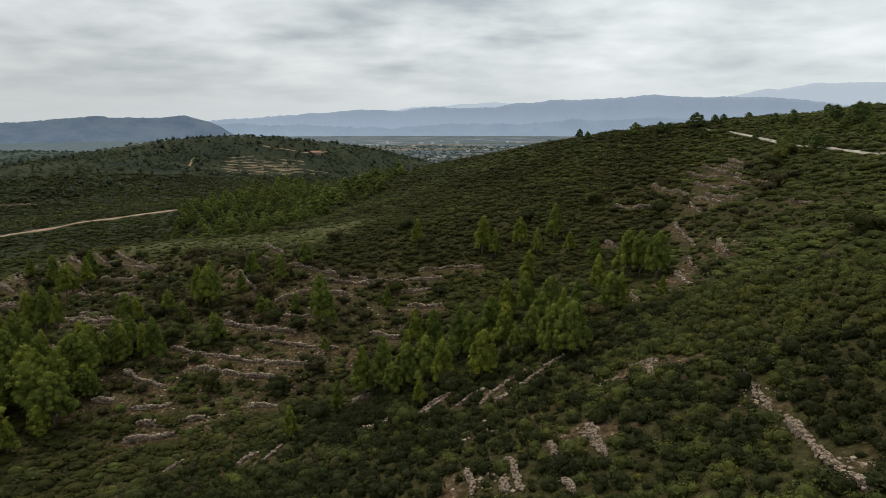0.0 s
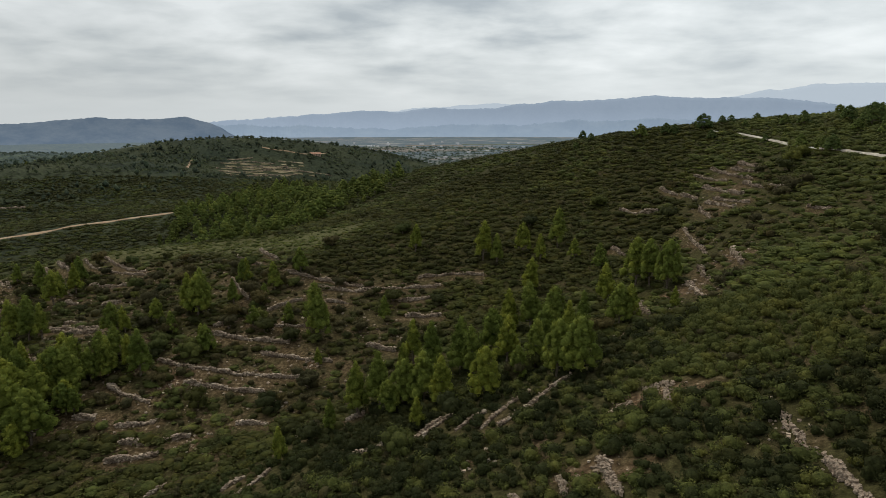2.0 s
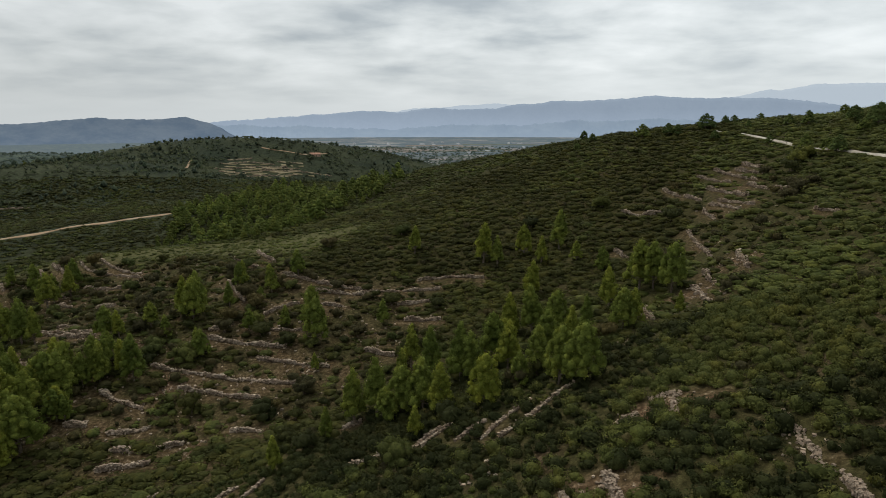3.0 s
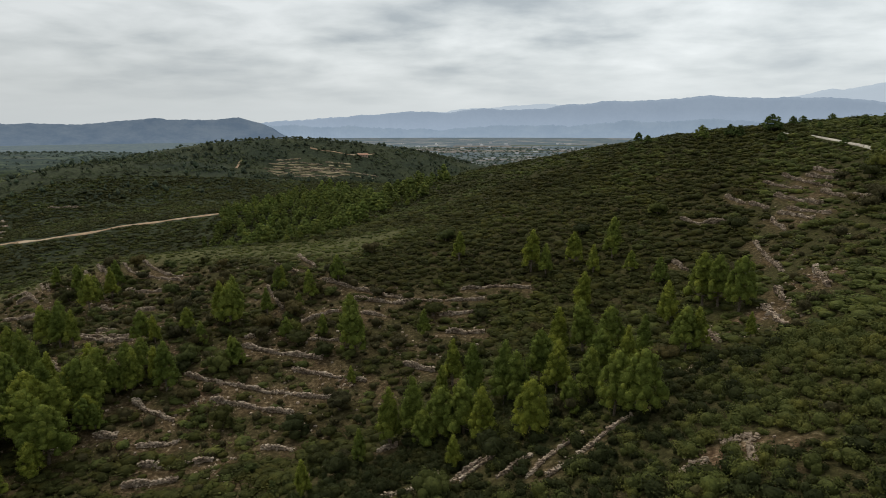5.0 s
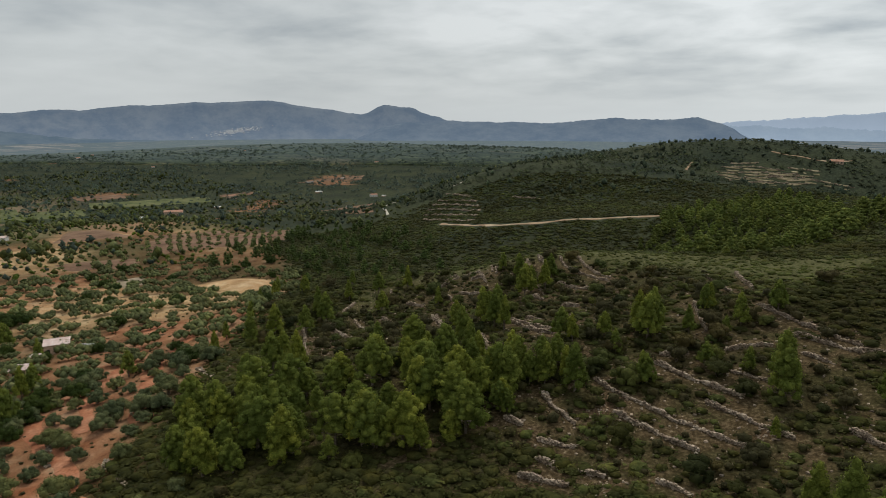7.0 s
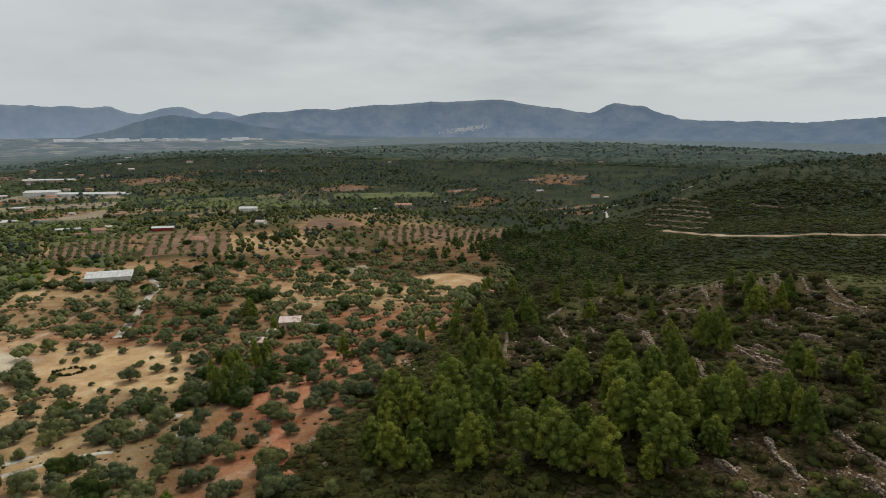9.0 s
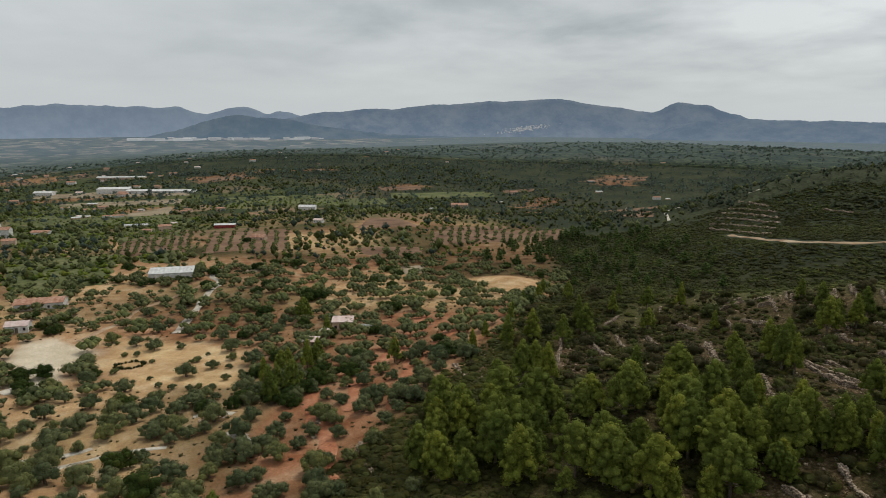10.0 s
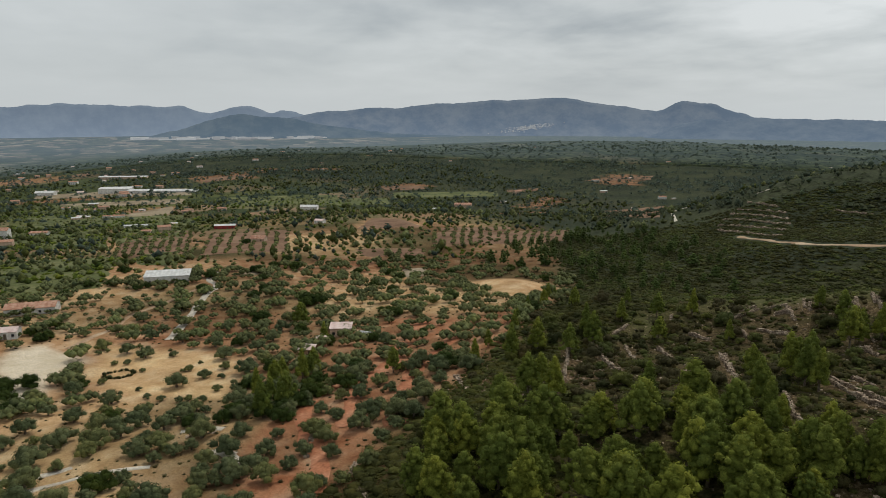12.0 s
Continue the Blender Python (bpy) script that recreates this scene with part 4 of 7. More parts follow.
def leaf_cloud(lobes, count, size, down=-0.35, gen=rng, toss=0.3, loose=0.08):
    """Tufts of leaves on lumpy lobes (x, y, z, rx, ry, rz): quads set out over the lobes' skins."""
    lobes = np.array(lobes, float)
    area = (lobes[:, 3] * lobes[:, 4] * lobes[:, 5]) ** (2 / 3)
    pick = gen.choice(len(lobes), int(count * 1.7), p=area / area.sum())
    d = unit(gen.normal(size=(len(pick), 3)))
    d[:, 2] = np.where(d[:, 2] < down, -d[:, 2], d[:, 2])
    c = lobes[pick]
    p = c[:, :3] + d * c[:, 3:] * gen.uniform(1 - loose, 1 + loose, (len(pick), 1))
    deep = np.zeros(len(p), bool)
    for lobe in lobes:
        deep |= (((p - lobe[:3]) / lobe[3:]) ** 2).sum(1) < 0.55
    p, d = p[~deep][:count], d[~deep][:count]
    nrm = unit(d + np.array((0, 0, 0.2)) + toss * gen.normal(size=d.shape))
    t1 = unit(np.cross(nrm, gen.normal(size=d.shape)))
    t2 = np.cross(nrm, t1)
    s = size * gen.uniform(0.55, 1.25, (len(p), 1))
    w = gen.uniform(0.55, 1.0, (len(p), 1))
    v = np.stack([p - t1 * s - t2 * s * w * 0.6, p + t1 * s * 0.9 - t2 * s * w * 0.5, p + t1 * s * gen.uniform(-0.4, 0.4, (len(p), 1)) + t2 * s * w + nrm * s * 0.25], 1).reshape(-1, 3)
    return v, np.arange(len(v)).reshape(-1, 3)


bm = bmesh.new()
bmesh.ops.create_icosphere(bm, subdivisions=2, radius=1.0)
bm.verts.ensure_lookup_table()
ICO2_V = np.array([v.co[:] for v in bm.verts])
ICO2_F = np.array([[v.index for v in f.verts] for f in bm.faces])
bm.free()
bm = bmesh.new()
bmesh.ops.create_icosphere(bm, subdivisions=1, radius=1.0)
bm.verts.ensure_lookup_table()
ICO1_V = np.array([v.co[:] for v in bm.verts])
ICO1_F = np.array([[v.index for v in f.verts] for f in bm.faces])
bm.free()


OCT_V = np.array([(1, 0, 0), (0, 1, 0), (-1, 0, 0), (0, -1, 0), (0, 0, 1), (0, 0, -1)], float) * 1.15
OCT_F = np.array([(0, 1, 4), (1, 2, 4), (2, 3, 4), (3, 0, 4), (1, 0, 5), (2, 1, 5), (3, 2, 5), (0, 3, 5)])


def lobe_cores(lobes, shrink=0.8, fine=False, gen=rng, cut=-2.0):
    """Dense leaf mass inside each lobe, open below where cut says so."""
    base_v, base_f = {"low": (OCT_V, OCT_F), "high": (ICO2_V, ICO2_F)}.get(fine, (ICO1_V, ICO1_F))
    base_f = base_f[base_v[base_f][:, :, 2].mean(1) > cut]
    vs, fs, n = [], [], 0
    for x, y, z, rx, ry, rz in lobes:
        k = 1 + 0.1 * gen.normal(size=(len(base_v), 1))
        vs.append(base_v * k * np.array((rx, ry, rz)) * shrink + (x, y, z))
        fs.append(base_f + n)
        n += len(base_v)
    return np.concatenate(vs), np.concatenate(fs)


def tube(points, radii, sides=6):
    """A tapered limb along points."""
    vs, fs = [], []
    points = [np.array(p, float) for p in points]
    for k, (p, r) in enumerate(zip(points, radii)):
        a = points[min(k + 1, len(points) - 1)] - points[max(k - 1, 0)]
        a = a / np.linalg.norm(a)
        s = np.cross(a, (0.3, 1, 0.1))
        s /= np.linalg.norm(s)
        q = np.cross(a, s)
        for j in range(sides):
            th = 2 * math.pi * j / sides
            vs.append(p + r * (math.cos(th) * s + math.sin(th) * q))
    for k in range(len(points) - 1):
        for j in range(sides):
            fs.append((k * sides + j, k * sides + (j + 1) % sides, (k + 1) * sides + (j + 1) % sides, (k + 1) * sides + j))
    return np.array(vs), np.array(fs)


def join(parts):
    """Joins (verts, faces) pairs; faces may be tris or quads."""
    vs, tris, qs, n = [], [], [], 0
    for v, f in parts:
        vs.append(v)
        (tris if f.shape[1] == 3 else qs).append(f + n)
        n += len(v)
    out = []
    if tris:
        out.append(np.concatenate(tris))
    if qs:
        out.append(np.concatenate(qs))
    return np.concatenate(vs), out


def pine_lobes(gen, h, broad=0.5, count=30):
    """Aleppo pine: rounded boughs in loose tiers on an uneven cone (broad near 0) or dome (broad near 1)."""
    lobes = []
    lean = gen.normal(size=2) * 0.035
    widest = 0.2 + 0.13 * broad
    # the shaded body of the crown, then boughs that stand out of it
    for u, wide in ((0.36, 0.66), (0.58, 0.6), (0.78, 0.4)):
        wide = h * wide * widest
        z = h * u
        lobes.append((lean[0] * z, lean[1] * z, z, wide, wide, h * 0.15))
    for k in range(count):
        u = (k + 0.5) / count
        z = h * (0.2 + 0.66 * u)
        cone, dome = 1 - 0.85 * u ** 1.1, math.sqrt(max(0.0, 1 - (0.93 * u) ** 2.4))
        reach = h * widest * (cone * (1 - broad) + dome * broad) * gen.uniform(0.62, 0.92)
        th = k * 2.4 + gen.uniform(-0.6, 0.6)
        r = h * (0.084 + 0.004 * broad - 0.026 * u) * gen.uniform(0.6, 1.2)
        lobes.append((math.cos(th) * reach + lean[0] * z, math.sin(th) * reach + lean[1] * z, z, r * gen.uniform(0.9, 1.2), r * gen.uniform(0.9, 1.2), r * gen.uniform(0.9, 1.35)))
    lobes.append((lean[0] * h, lean[1] * h, h * 0.91, h * (0.05 + 0.045 * broad), h * (0.05 + 0.045 * broad), h * 0.09))
    return lobes, lean


def make_pine(gen, h, leaves, broad):
    lobes, lean = pine_lobes(gen, h, broad, 28 + int(12 * broad))
    crown = join([lobe_cores(lobes, 0.86, False, gen, -0.5), leaf_cloud(lobes, leaves, 0.115, -0.7, gen, 0.45, 0.26)])
    limbs = [tube([(0, 0, -0.3), (lean[0] * h * 0.4, lean[1] * h * 0.4, h * 0.4), (lean[0] * h, lean[1] * h, h * 0.9)], (0.026 * h, 0.018 * h, 0.006 * h), 5)]
    for x, y, z, *_ in lobes[3:11]:
        limbs.append(tube([(lean[0] * z, lean[1] * z, z * 0.8), (x * 0.9, y * 0.9, z)], (0.011 * h, 0.005 * h), 3))
    return crown, join(limbs)


def make_olive(gen, w, leaves, leaf=0.13, low=0.15):
    """Olive: a short forked trunk under a broad, rounded head that hangs low."""
    lobes, limbs = [], [tube([(0, 0, -0.2), (0.05, 0.02, w * 0.1), (0.02, 0.05, w * 0.18)], (0.065 * w, 0.045 * w, 0.04 * w), 6)]
    for k in range(18):
        th = k * 2.4 + gen.uniform(-0.4, 0.4)
        reach = w * gen.uniform(0.2, 0.4) if k < 12 else w * gen.uniform(0.02, 0.2)
        z = w * (gen.uniform(low, low + 0.22) if k < 12 else gen.uniform(low + 0.18, low + 0.32))
        r = w * gen.uniform(0.12, 0.175)
        lobes.append((math.cos(th) * reach, math.sin(th) * reach, z, r, r, r * gen.uniform(0.7, 0.95)))
        if k < 7:
            limbs.append(tube([(0.02, 0.05, w * 0.15), (math.cos(th) * reach * 0.5, math.sin(th) * reach * 0.5, z * 0.65), (math.cos(th) * reach * 0.9, math.sin(th) * reach * 0.9, z)], (0.028 * w, 0.018 * w, 0.008 * w), 3))
    lobes.append((0, 0, w * (low + 0.14), w * 0.32, w * 0.32, w * 0.19))
    return join([lobe_cores(lobes, 0.84, False, gen, -0.5), leaf_cloud(lobes, leaves, leaf, -0.6, gen, 0.45, 0.24)]), join(limbs)


def tree_thing(name, crown, limbs, leaf_mat, label, category, group):
    base = new(name)
    tagged(base, label, category, group)
    for part_name, (v, f), mat in (("trunk", limbs, BARK), ("crown", crown, leaf_mat)):
        ob = new(part_name, mesh_np(name + "_" + part_name, v, f, mat, part_name == "crown"))
        ob.parent = base
    return base


def plant(models, spots, gen):
    """Sets copies of the model trees at (x, y, size); the first use of a model is the model itself."""
    used = set()
    for x, y, s, *least in spots:
        k = int(gen.integers(least[0] if least else 0, len(models) if least or len(models) < 7 else 5))
        ob, unit_size = models[k]
        f = s / unit_size
        wide = f * (1.15 if least else 1.0)
        m = Matrix.Translation((x, y, floor_at(x, y) - 0.05)) @ Euler((0, 0, gen.uniform(0, 6.28))).to_matrix().to_4x4() @ Matrix.Diagonal((wide * gen.uniform(0.9, 1.1), wide * gen.uniform(0.9, 1.1), f, 1))
        if k in used:
            made_ob = copy_thing(ob, Matrix())
        else:
            made_ob = ob
            used.add(k)
        made_ob.matrix_basis = m
    for k, (ob, _) in enumerate(models):
        if k not in used:
            for o in (*ob.children_recursive, ob):
                bpy.data.objects.remove(o)


def strew(name, templates, x, y, size, gen, mat, label, category, squash=(0.8, 1.2), sink=0.05):
    """Many small plants as one mesh: templates (verts, faces) of unit size."""
    vs, tris, qs, n = [], [], [], 0
    z = ground(x, y)
    which = gen.integers(len(templates), size=len(x))
    turn = gen.uniform(0, 2 * math.pi, len(x))
    tall = gen.uniform(*squash, len(x))
    for k, (tv, tf) in enumerate(templates):
        sel = np.nonzero(which == k)[0]
        if not len(sel):
            continue
        c, s = np.cos(turn[sel])[:, None], np.sin(turn[sel])[:, None]
        sz = size[sel][:, None]
        px = (tv[None, :, 0] * c - tv[None, :, 1] * s) * sz + x[sel][:, None]
        py = (tv[None, :, 0] * s + tv[None, :, 1] * c) * sz + y[sel][:, None]
        pz = tv[None, :, 2] * sz * tall[sel][:, None] + z[sel][:, None] - sink * sz
        vs.append(np.stack([px, py, pz], -1).reshape(-1, 3))
        off = (np.arange(len(sel)) * len(tv))[:, None, None] + n
        for f in tf:
            (tris if f.shape[1] == 3 else qs).append((f[None] + off).reshape(-1, f.shape[1]))
        n += len(sel) * len(tv)
    faces = ([np.concatenate(tris)] if tris else []) + ([np.concatenate(qs)] if qs else [])
    return tagged(new(name, mesh_np(name, np.concatenate(vs), faces, mat, True)), label, category, kind="stuff")


def shrub_template(gen, leaves, leaf, cores=2, heads=3, core=False):
    """A rounded bush of unit width: a main head, smaller ones round it, and leaves that fray the outline."""
    lobes = [(0, 0, 0.34, 0.46, 0.46, 0.42)]
    for k in range(heads):
        th = k * 6.28 / heads + gen.uniform(-0.5, 0.5)
        r = gen.uniform(0.22, 0.34)
        lobes.append((math.cos(th) * 0.4, math.sin(th) * 0.4, gen.uniform(0.16, 0.4), r, r, r * gen.uniform(0.85, 1.2)))
    v, f = lobe_cores(lobes[:cores], 0.86, core, gen)
    f = f[v[f][:, :, 2].mean(1) > 0.08]
    return join([leaf_cloud(lobes, leaves, leaf, 0.0, gen, 0.45, 0.24), (v, f)])


def strewn(x0, x1, y0, y1, count, gen):
    return gen.uniform(x0, x1, count), gen.uniform(y0, y1, count)


def mixed_sizes(gen, n, usual, least, most):
    return np.clip(usual * np.exp(gen.normal(size=n) * 0.42), least, most)


def scatter(x0, x1, y0, y1, spacing, gen):
    nx, ny = int((x1 - x0) / spacing), int((y1 - y0) / spacing)
    x, y = np.meshgrid(np.arange(nx), np.arange(ny))
    x = x0 + (x + gen.uniform(-0.1, 1.1, x.shape)) * spacing
    y = y0 + (y + gen.uniform(-0.1, 1.1, y.shape)) * spacing
    return x.ravel(), y.ravel()


KNOLL = [(-130, 108), (-60, 100), (-22, 103), (2, 112), (-2, 148), (-30, 160), (-90, 190), (-150, 172)]
SPUR_TERRACES = [(36, 88), (30, 112), (46, 138), (62, 168), (84, 170), (74, 140), (52, 108)]


def in_sight(x, y):
    """The stretch of country that lies open along the flight."""
    az = np.degrees(np.arctan2(x, y + 8))
    below = (x < -50 - 0.9 * (66 - y)) | (x > -38 + 1.5 * (66 - y))
    return (az > -106) & (x < 0.5 * y + 26) & ((y > 70) | below)


def bare(x, y):
    """Where nothing but soil, yards and groves lies."""
    return np.maximum(inside(x, y, GROVE, 10), inside(x, y, BARE_MOUND, 6))


def maquis(templates, x, y, size, gen, squash, sink, where):
    """Two kinds of bush: olive-brown rosemary and oak scrub, and greener mastic that gains over the open slope."""
    greener = 0.27 + 0.45 * wave(x, y, 15, 9.0) + 0.25 * wave(x, y, 5, 4.0) + 0.9 * inside(x, y, CREST_GREEN, 14) + 1.0 * smooth(x - 30 - 0.5 * (y - 88), -14, 12) * smooth(y, 52, 76) - 0.55 * np.exp(-((x - 5) / 52) ** 2 - ((y - 165) / 50) ** 2) + 0.12 * smooth(y, 78, 56) * (x > -40) - 0.3 * smooth(x, 20, -10) * smooth(y, 110, 80)
    green = gen.uniform(size=len(x)) < greener
    for sel, mat, kind in ((green, MASTIC_LEAF, "green mastic bushes"), (~green, SHRUB_LEAF, "dark olive-brown scrub")):
        strew("maquis", templates, x[sel], y[sel], size[sel], gen, mat, kind + " " + where, "shrubs", squash, sink)


# ---- maquis on the slopes ----
g1 = np.random.default_rng(11)
sx, sy = scatter(-60, 90, 18, 118, 1.12, g1)
d = np.hypot(sx - 5, sy - 25)
cover = (1.2 + 0.3 * wave(sx, sy, 6, 1.0) + 0.2 * wave(sx, sy, 19, 6.0)) * (1 - 0.9 * uses(sx, sy)["bare_earth"])
cover = cover * (1 - 0.58 * inside(sx, sy, KNOLL, 8)) * (1 - 0.45 * inside(sx, sy, SPUR_TERRACES, 8)) * (1 - bare(sx, sy)) * (1 - 0.6 * inside(sx, sy, STAND, 6))
keep = in_sight(sx, sy) & open_ground(sx, sy) & (d < 72) & (g1.uniform(size=len(sx)) < cover)
NEAR_SHRUBS = [shrub_template(g1, 130, 0.075, 2, 5) for _ in range(8)]
size = mixed_sizes(g1, keep.sum(), 1.15, 0.55, 2.1) * (0.95 + 0.3 * wave(sx[keep], sy[keep], 11, 2.0))
maquis(NEAR_SHRUBS, sx[keep], sy[keep], size, g1, (0.75, 1.25), 0.1, "closely covering the stony slope")

sx, sy = scatter(-190, 130, 50, 235, 1.42, g1)
d = np.hypot(sx - 5, sy - 25)
cover = (1.12 + 0.35 * wave(sx, sy, 8, 1.0) + 0.2 * wave(sx, sy, 24, 6.0)) * (1 - 0.55 * inside(sx, sy, CREST_GREEN, 14))
cover = cover * (1 - 0.66 * inside(sx, sy, KNOLL, 8)) * (1 - 0.55 * inside(sx, sy, SPUR_TERRACES, 8)) * (1 - bare(sx, sy)) * (1 - 0.6 * inside(sx, sy, STAND, 6))
keep = in_sight(sx, sy) & open_ground(sx, sy) & (d >= 70.5) & (d < 215) & (g1.uniform(size=len(sx)) < cover)
MID_SHRUBS = [shrub_template(g1, 30, 0.1, 1, 5) for _ in range(10)]
maquis(MID_SHRUBS, sx[keep], sy[keep], mixed_sizes(g1, keep.sum(), 2.15, 0.9, 3.8) * (1 - 0.4 * inside(sx[keep], sy[keep], CREST_GREEN, 14)), g1, (0.24, 0.52), 0.06, "thinning out over the old terraces")

sx, sy = strewn(-420, 160, 120, 480, 85000, g1)
d = np.hypot(sx - 5, sy - 25)
cover = (0.9 + 0.5 * wave(sx, sy, 14, 1.0)) * (1 - bare(sx, sy))
keep = in_sight(sx, sy) & open_ground(sx, sy) & (d >= 212) & (d < 480) & (g1.uniform(size=len(sx)) < cover)
FAR_SHRUBS = [shrub_template(g1, 14, 0.2, 1, 3, "low") for _ in range(4)]
maquis(FAR_SHRUBS, sx[keep], sy[keep], mixed_sizes(g1, keep.sum(), 2.0, 0.9, 3.8), g1, (0.25, 0.5), 0.08, "on the slopes behind the terraced knoll")

# the slope straight below and behind the flight
sx, sy = strewn(-110, 90, -70, 75, 9000, g1)
keep = ~in_sight(sx, sy) & off_lines(sx, sy, [w[0] for w in NEAR_WALLS], 1.0) & (bare(sx, sy) < 0.3)
maquis(FAR_SHRUBS, sx[keep], sy[keep], mixed_sizes(g1, keep.sum(), 1.7, 0.8, 3.0), g1, (0.45, 0.85), 0.1, "on the slope below the spur")

# dry, greyish bushes among the terraces and along the gully
sx, sy = scatter(-140, 60, 60, 185, 2.3, g1)
cover = 0.1 + 0.6 * inside(sx, sy, KNOLL, 10) + 0.25 * inside(sx, sy, SPUR_TERRACES, 8)
keep = in_sight(sx, sy) & open_ground(sx, sy) & (g1.uniform(size=len(sx)) < cover * (1 - bare(sx, sy)))
DRY_SHRUBS = [shrub_template(g1, 40, 0.09, 1) for _ in range(4)]
strew("dry_scrub", DRY_SHRUBS, sx[keep], sy[keep], mixed_sizes(g1, keep.sum(), 1.25, 0.5, 2.8), g1, DRY_LEAF, "dry olive-brown bushes between the terrace walls", "shrubs", (0.7, 1.1), 0.05)

# large round bushes standing over the scrub
BUSHES = []
for k in range(6):
    lobes = [(0, 0, 0.4, 0.42, 0.42, 0.36)]
    for j in range(9):
        th, r = j * 2.4 + g1.uniform(-0.4, 0.4), g1.uniform(0.16, 0.26)
        lobes.append((math.cos(th) * 0.36, math.sin(th) * 0.36, g1.uniform(0.2, 0.62), r, r, r * 0.9))
    crown = join([lobe_cores(lobes, 0.84, False, g1, -0.5), leaf_cloud(lobes, 420, 0.036, -0.4, g1, 0.45, 0.24)])
    stems = join([tube([(0, 0, -0.1), (math.cos(a) * 0.12, math.sin(a) * 0.12, 0.25), (math.cos(a) * 0.3, math.sin(a) * 0.3, 0.5)], (0.03, 0.02, 0.01), 4) for a in (0.3, 2.2, 4.4)])
    BUSHES.append((tree_thing("bush", crown, stems, (DRY_LEAF, SHRUB_LEAF, MASTIC_LEAF)[k % 3], ("large grey-brown bush between terrace walls", "large dark evergreen bush on the terraces", "large green mastic bush on the slope")[k % 3], "bush", "bushes of the old terraces"), 1.0))
bx, by = scatter(-185, 90, 70, 185, 4.4, g1)
mixed_up = g1.permutation(len(bx))
bx, by = bx[mixed_up], by[mixed_up]
odds = 0.06 + 0.42 * inside(bx, by, KNOLL, 10) + 0.2 * inside(bx, by, SPUR_TERRACES, 8) + 0.35 * inside(bx, by, [(-40, 70), (-40, 100), (0, 110), (28, 104), (20, 76), (-5, 72)], 8) + 0.3 * inside(bx, by, [(-150, 100), (-110, 126), (-115, 165), (-178, 150)], 8)
keep = in_sight(bx, by) & open_ground(bx, by) & (g1.uniform(size=len(bx)) < odds * (1 - bare(bx, by)) * (1 - inside(bx, by, STAND, 4)))
plant(BUSHES, list(zip(bx[keep], by[keep], mixed_sizes(g1, keep.sum(), 2.5, 1.5, 4.2)))[:290], g1)

# ---- pines ----
g2 = np.random.default_rng(23)
PINES = []
for broad in (0.1, 0.25, 0.4, 0.6, 0.8, 0.9, 1.0):
    crown, limbs = make_pine(g2, 7.0, 1700, broad)
    PINES.append((tree_thing("pine_tree", crown, limbs, PINE_LEAF, "young bright green pine tree with a rounded conical crown", "tree", "pine trees on the slopes"), 7.0))
GULLY_PINES = [(5.1, 83.0, 6.9), (14.0, 82.9, 7.2), (16.1, 80.2, 7.1), (9.8, 87.0, 4.7), (12.3, 89.6, 6.8), (2.8, 98.4, 8.7), (7.7, 103.5, 7.9), (11.3, 114.6, 7.5), (14.8, 112.9, 8.3), (18.3, 110.6, 6.8), (27.1, 112.9, 7.0), (20.6, 99.1, 6.5), (25.6, 98.4, 6.1), (27.3, 98.7, 5.4), (16.9, 131.1, 7.1), (-1.7, 102.7, 8.3), (-4.9, 111.7, 7.2), (-6.1, 105.6, 5.4), (-8.8, 94.5, 8.5), (-12.1, 95.1, 7.9), (-2.3, 90.7, 7.4), (0.1, 87.0, 6.7), (-5.4, 91.6, 7.1), (-3.0, 81.0, 4.1), (-15.6, 92.1, 4.8), (-20.9, 85.4, 5.0), (17.7, 95.7, 6.6), (14.9, 98.9, 6.8), (4.5, 96.5, 7.4), (9.3, 96.8, 7.4), (-7.0, 90.7, 5.0)]
SLOPE_PINES = [(9.1, 153.2, 10.1), (12.0, 150.4, 6.6), (18.1, 153.3, 6.9), (21.0, 146.5, 6.0), (25.5, 152.0, 8.6), (-6.5, 164.1, 6.6), (32.9, 116.2, 8.4), (34.5, 114.2, 7.8), (35.7, 109.1, 7.9), (30.6, 132.8, 5.2), (27.4, 142.0, 4.4), (32.5, 95.9, 3.4), (-23.1, 126.2, 10.5), (-11.4, 132.4, 5.2), (-30.6, 133.4, 4.5), (-52.5, 139.6, 12.4), (-50.4, 141.9, 12.2), (-50.2, 138.3, 9.3), (-94.0, 161.7, 10.6), (-90.7, 166.2, 7.6), (-45.0, 152.9, 5.9), (-33.1, 158.3, 6.1), (-37.2, 149.8, 6.3), (-84.0, 135.8, 9.9), (-66.0, 133.3, 6.5), (-81.7, 122.5, 8.3), (-58.8, 116.8, 7.0), (-52.8, 116.6, 8.4), (-43.2, 123.2, 5.4), (-64.6, 116.3, 7.5), (-81.2, 135.4, 7.6), (-21.7, 117.0, 3.3), (-65.3, 111.5, 8.4)]
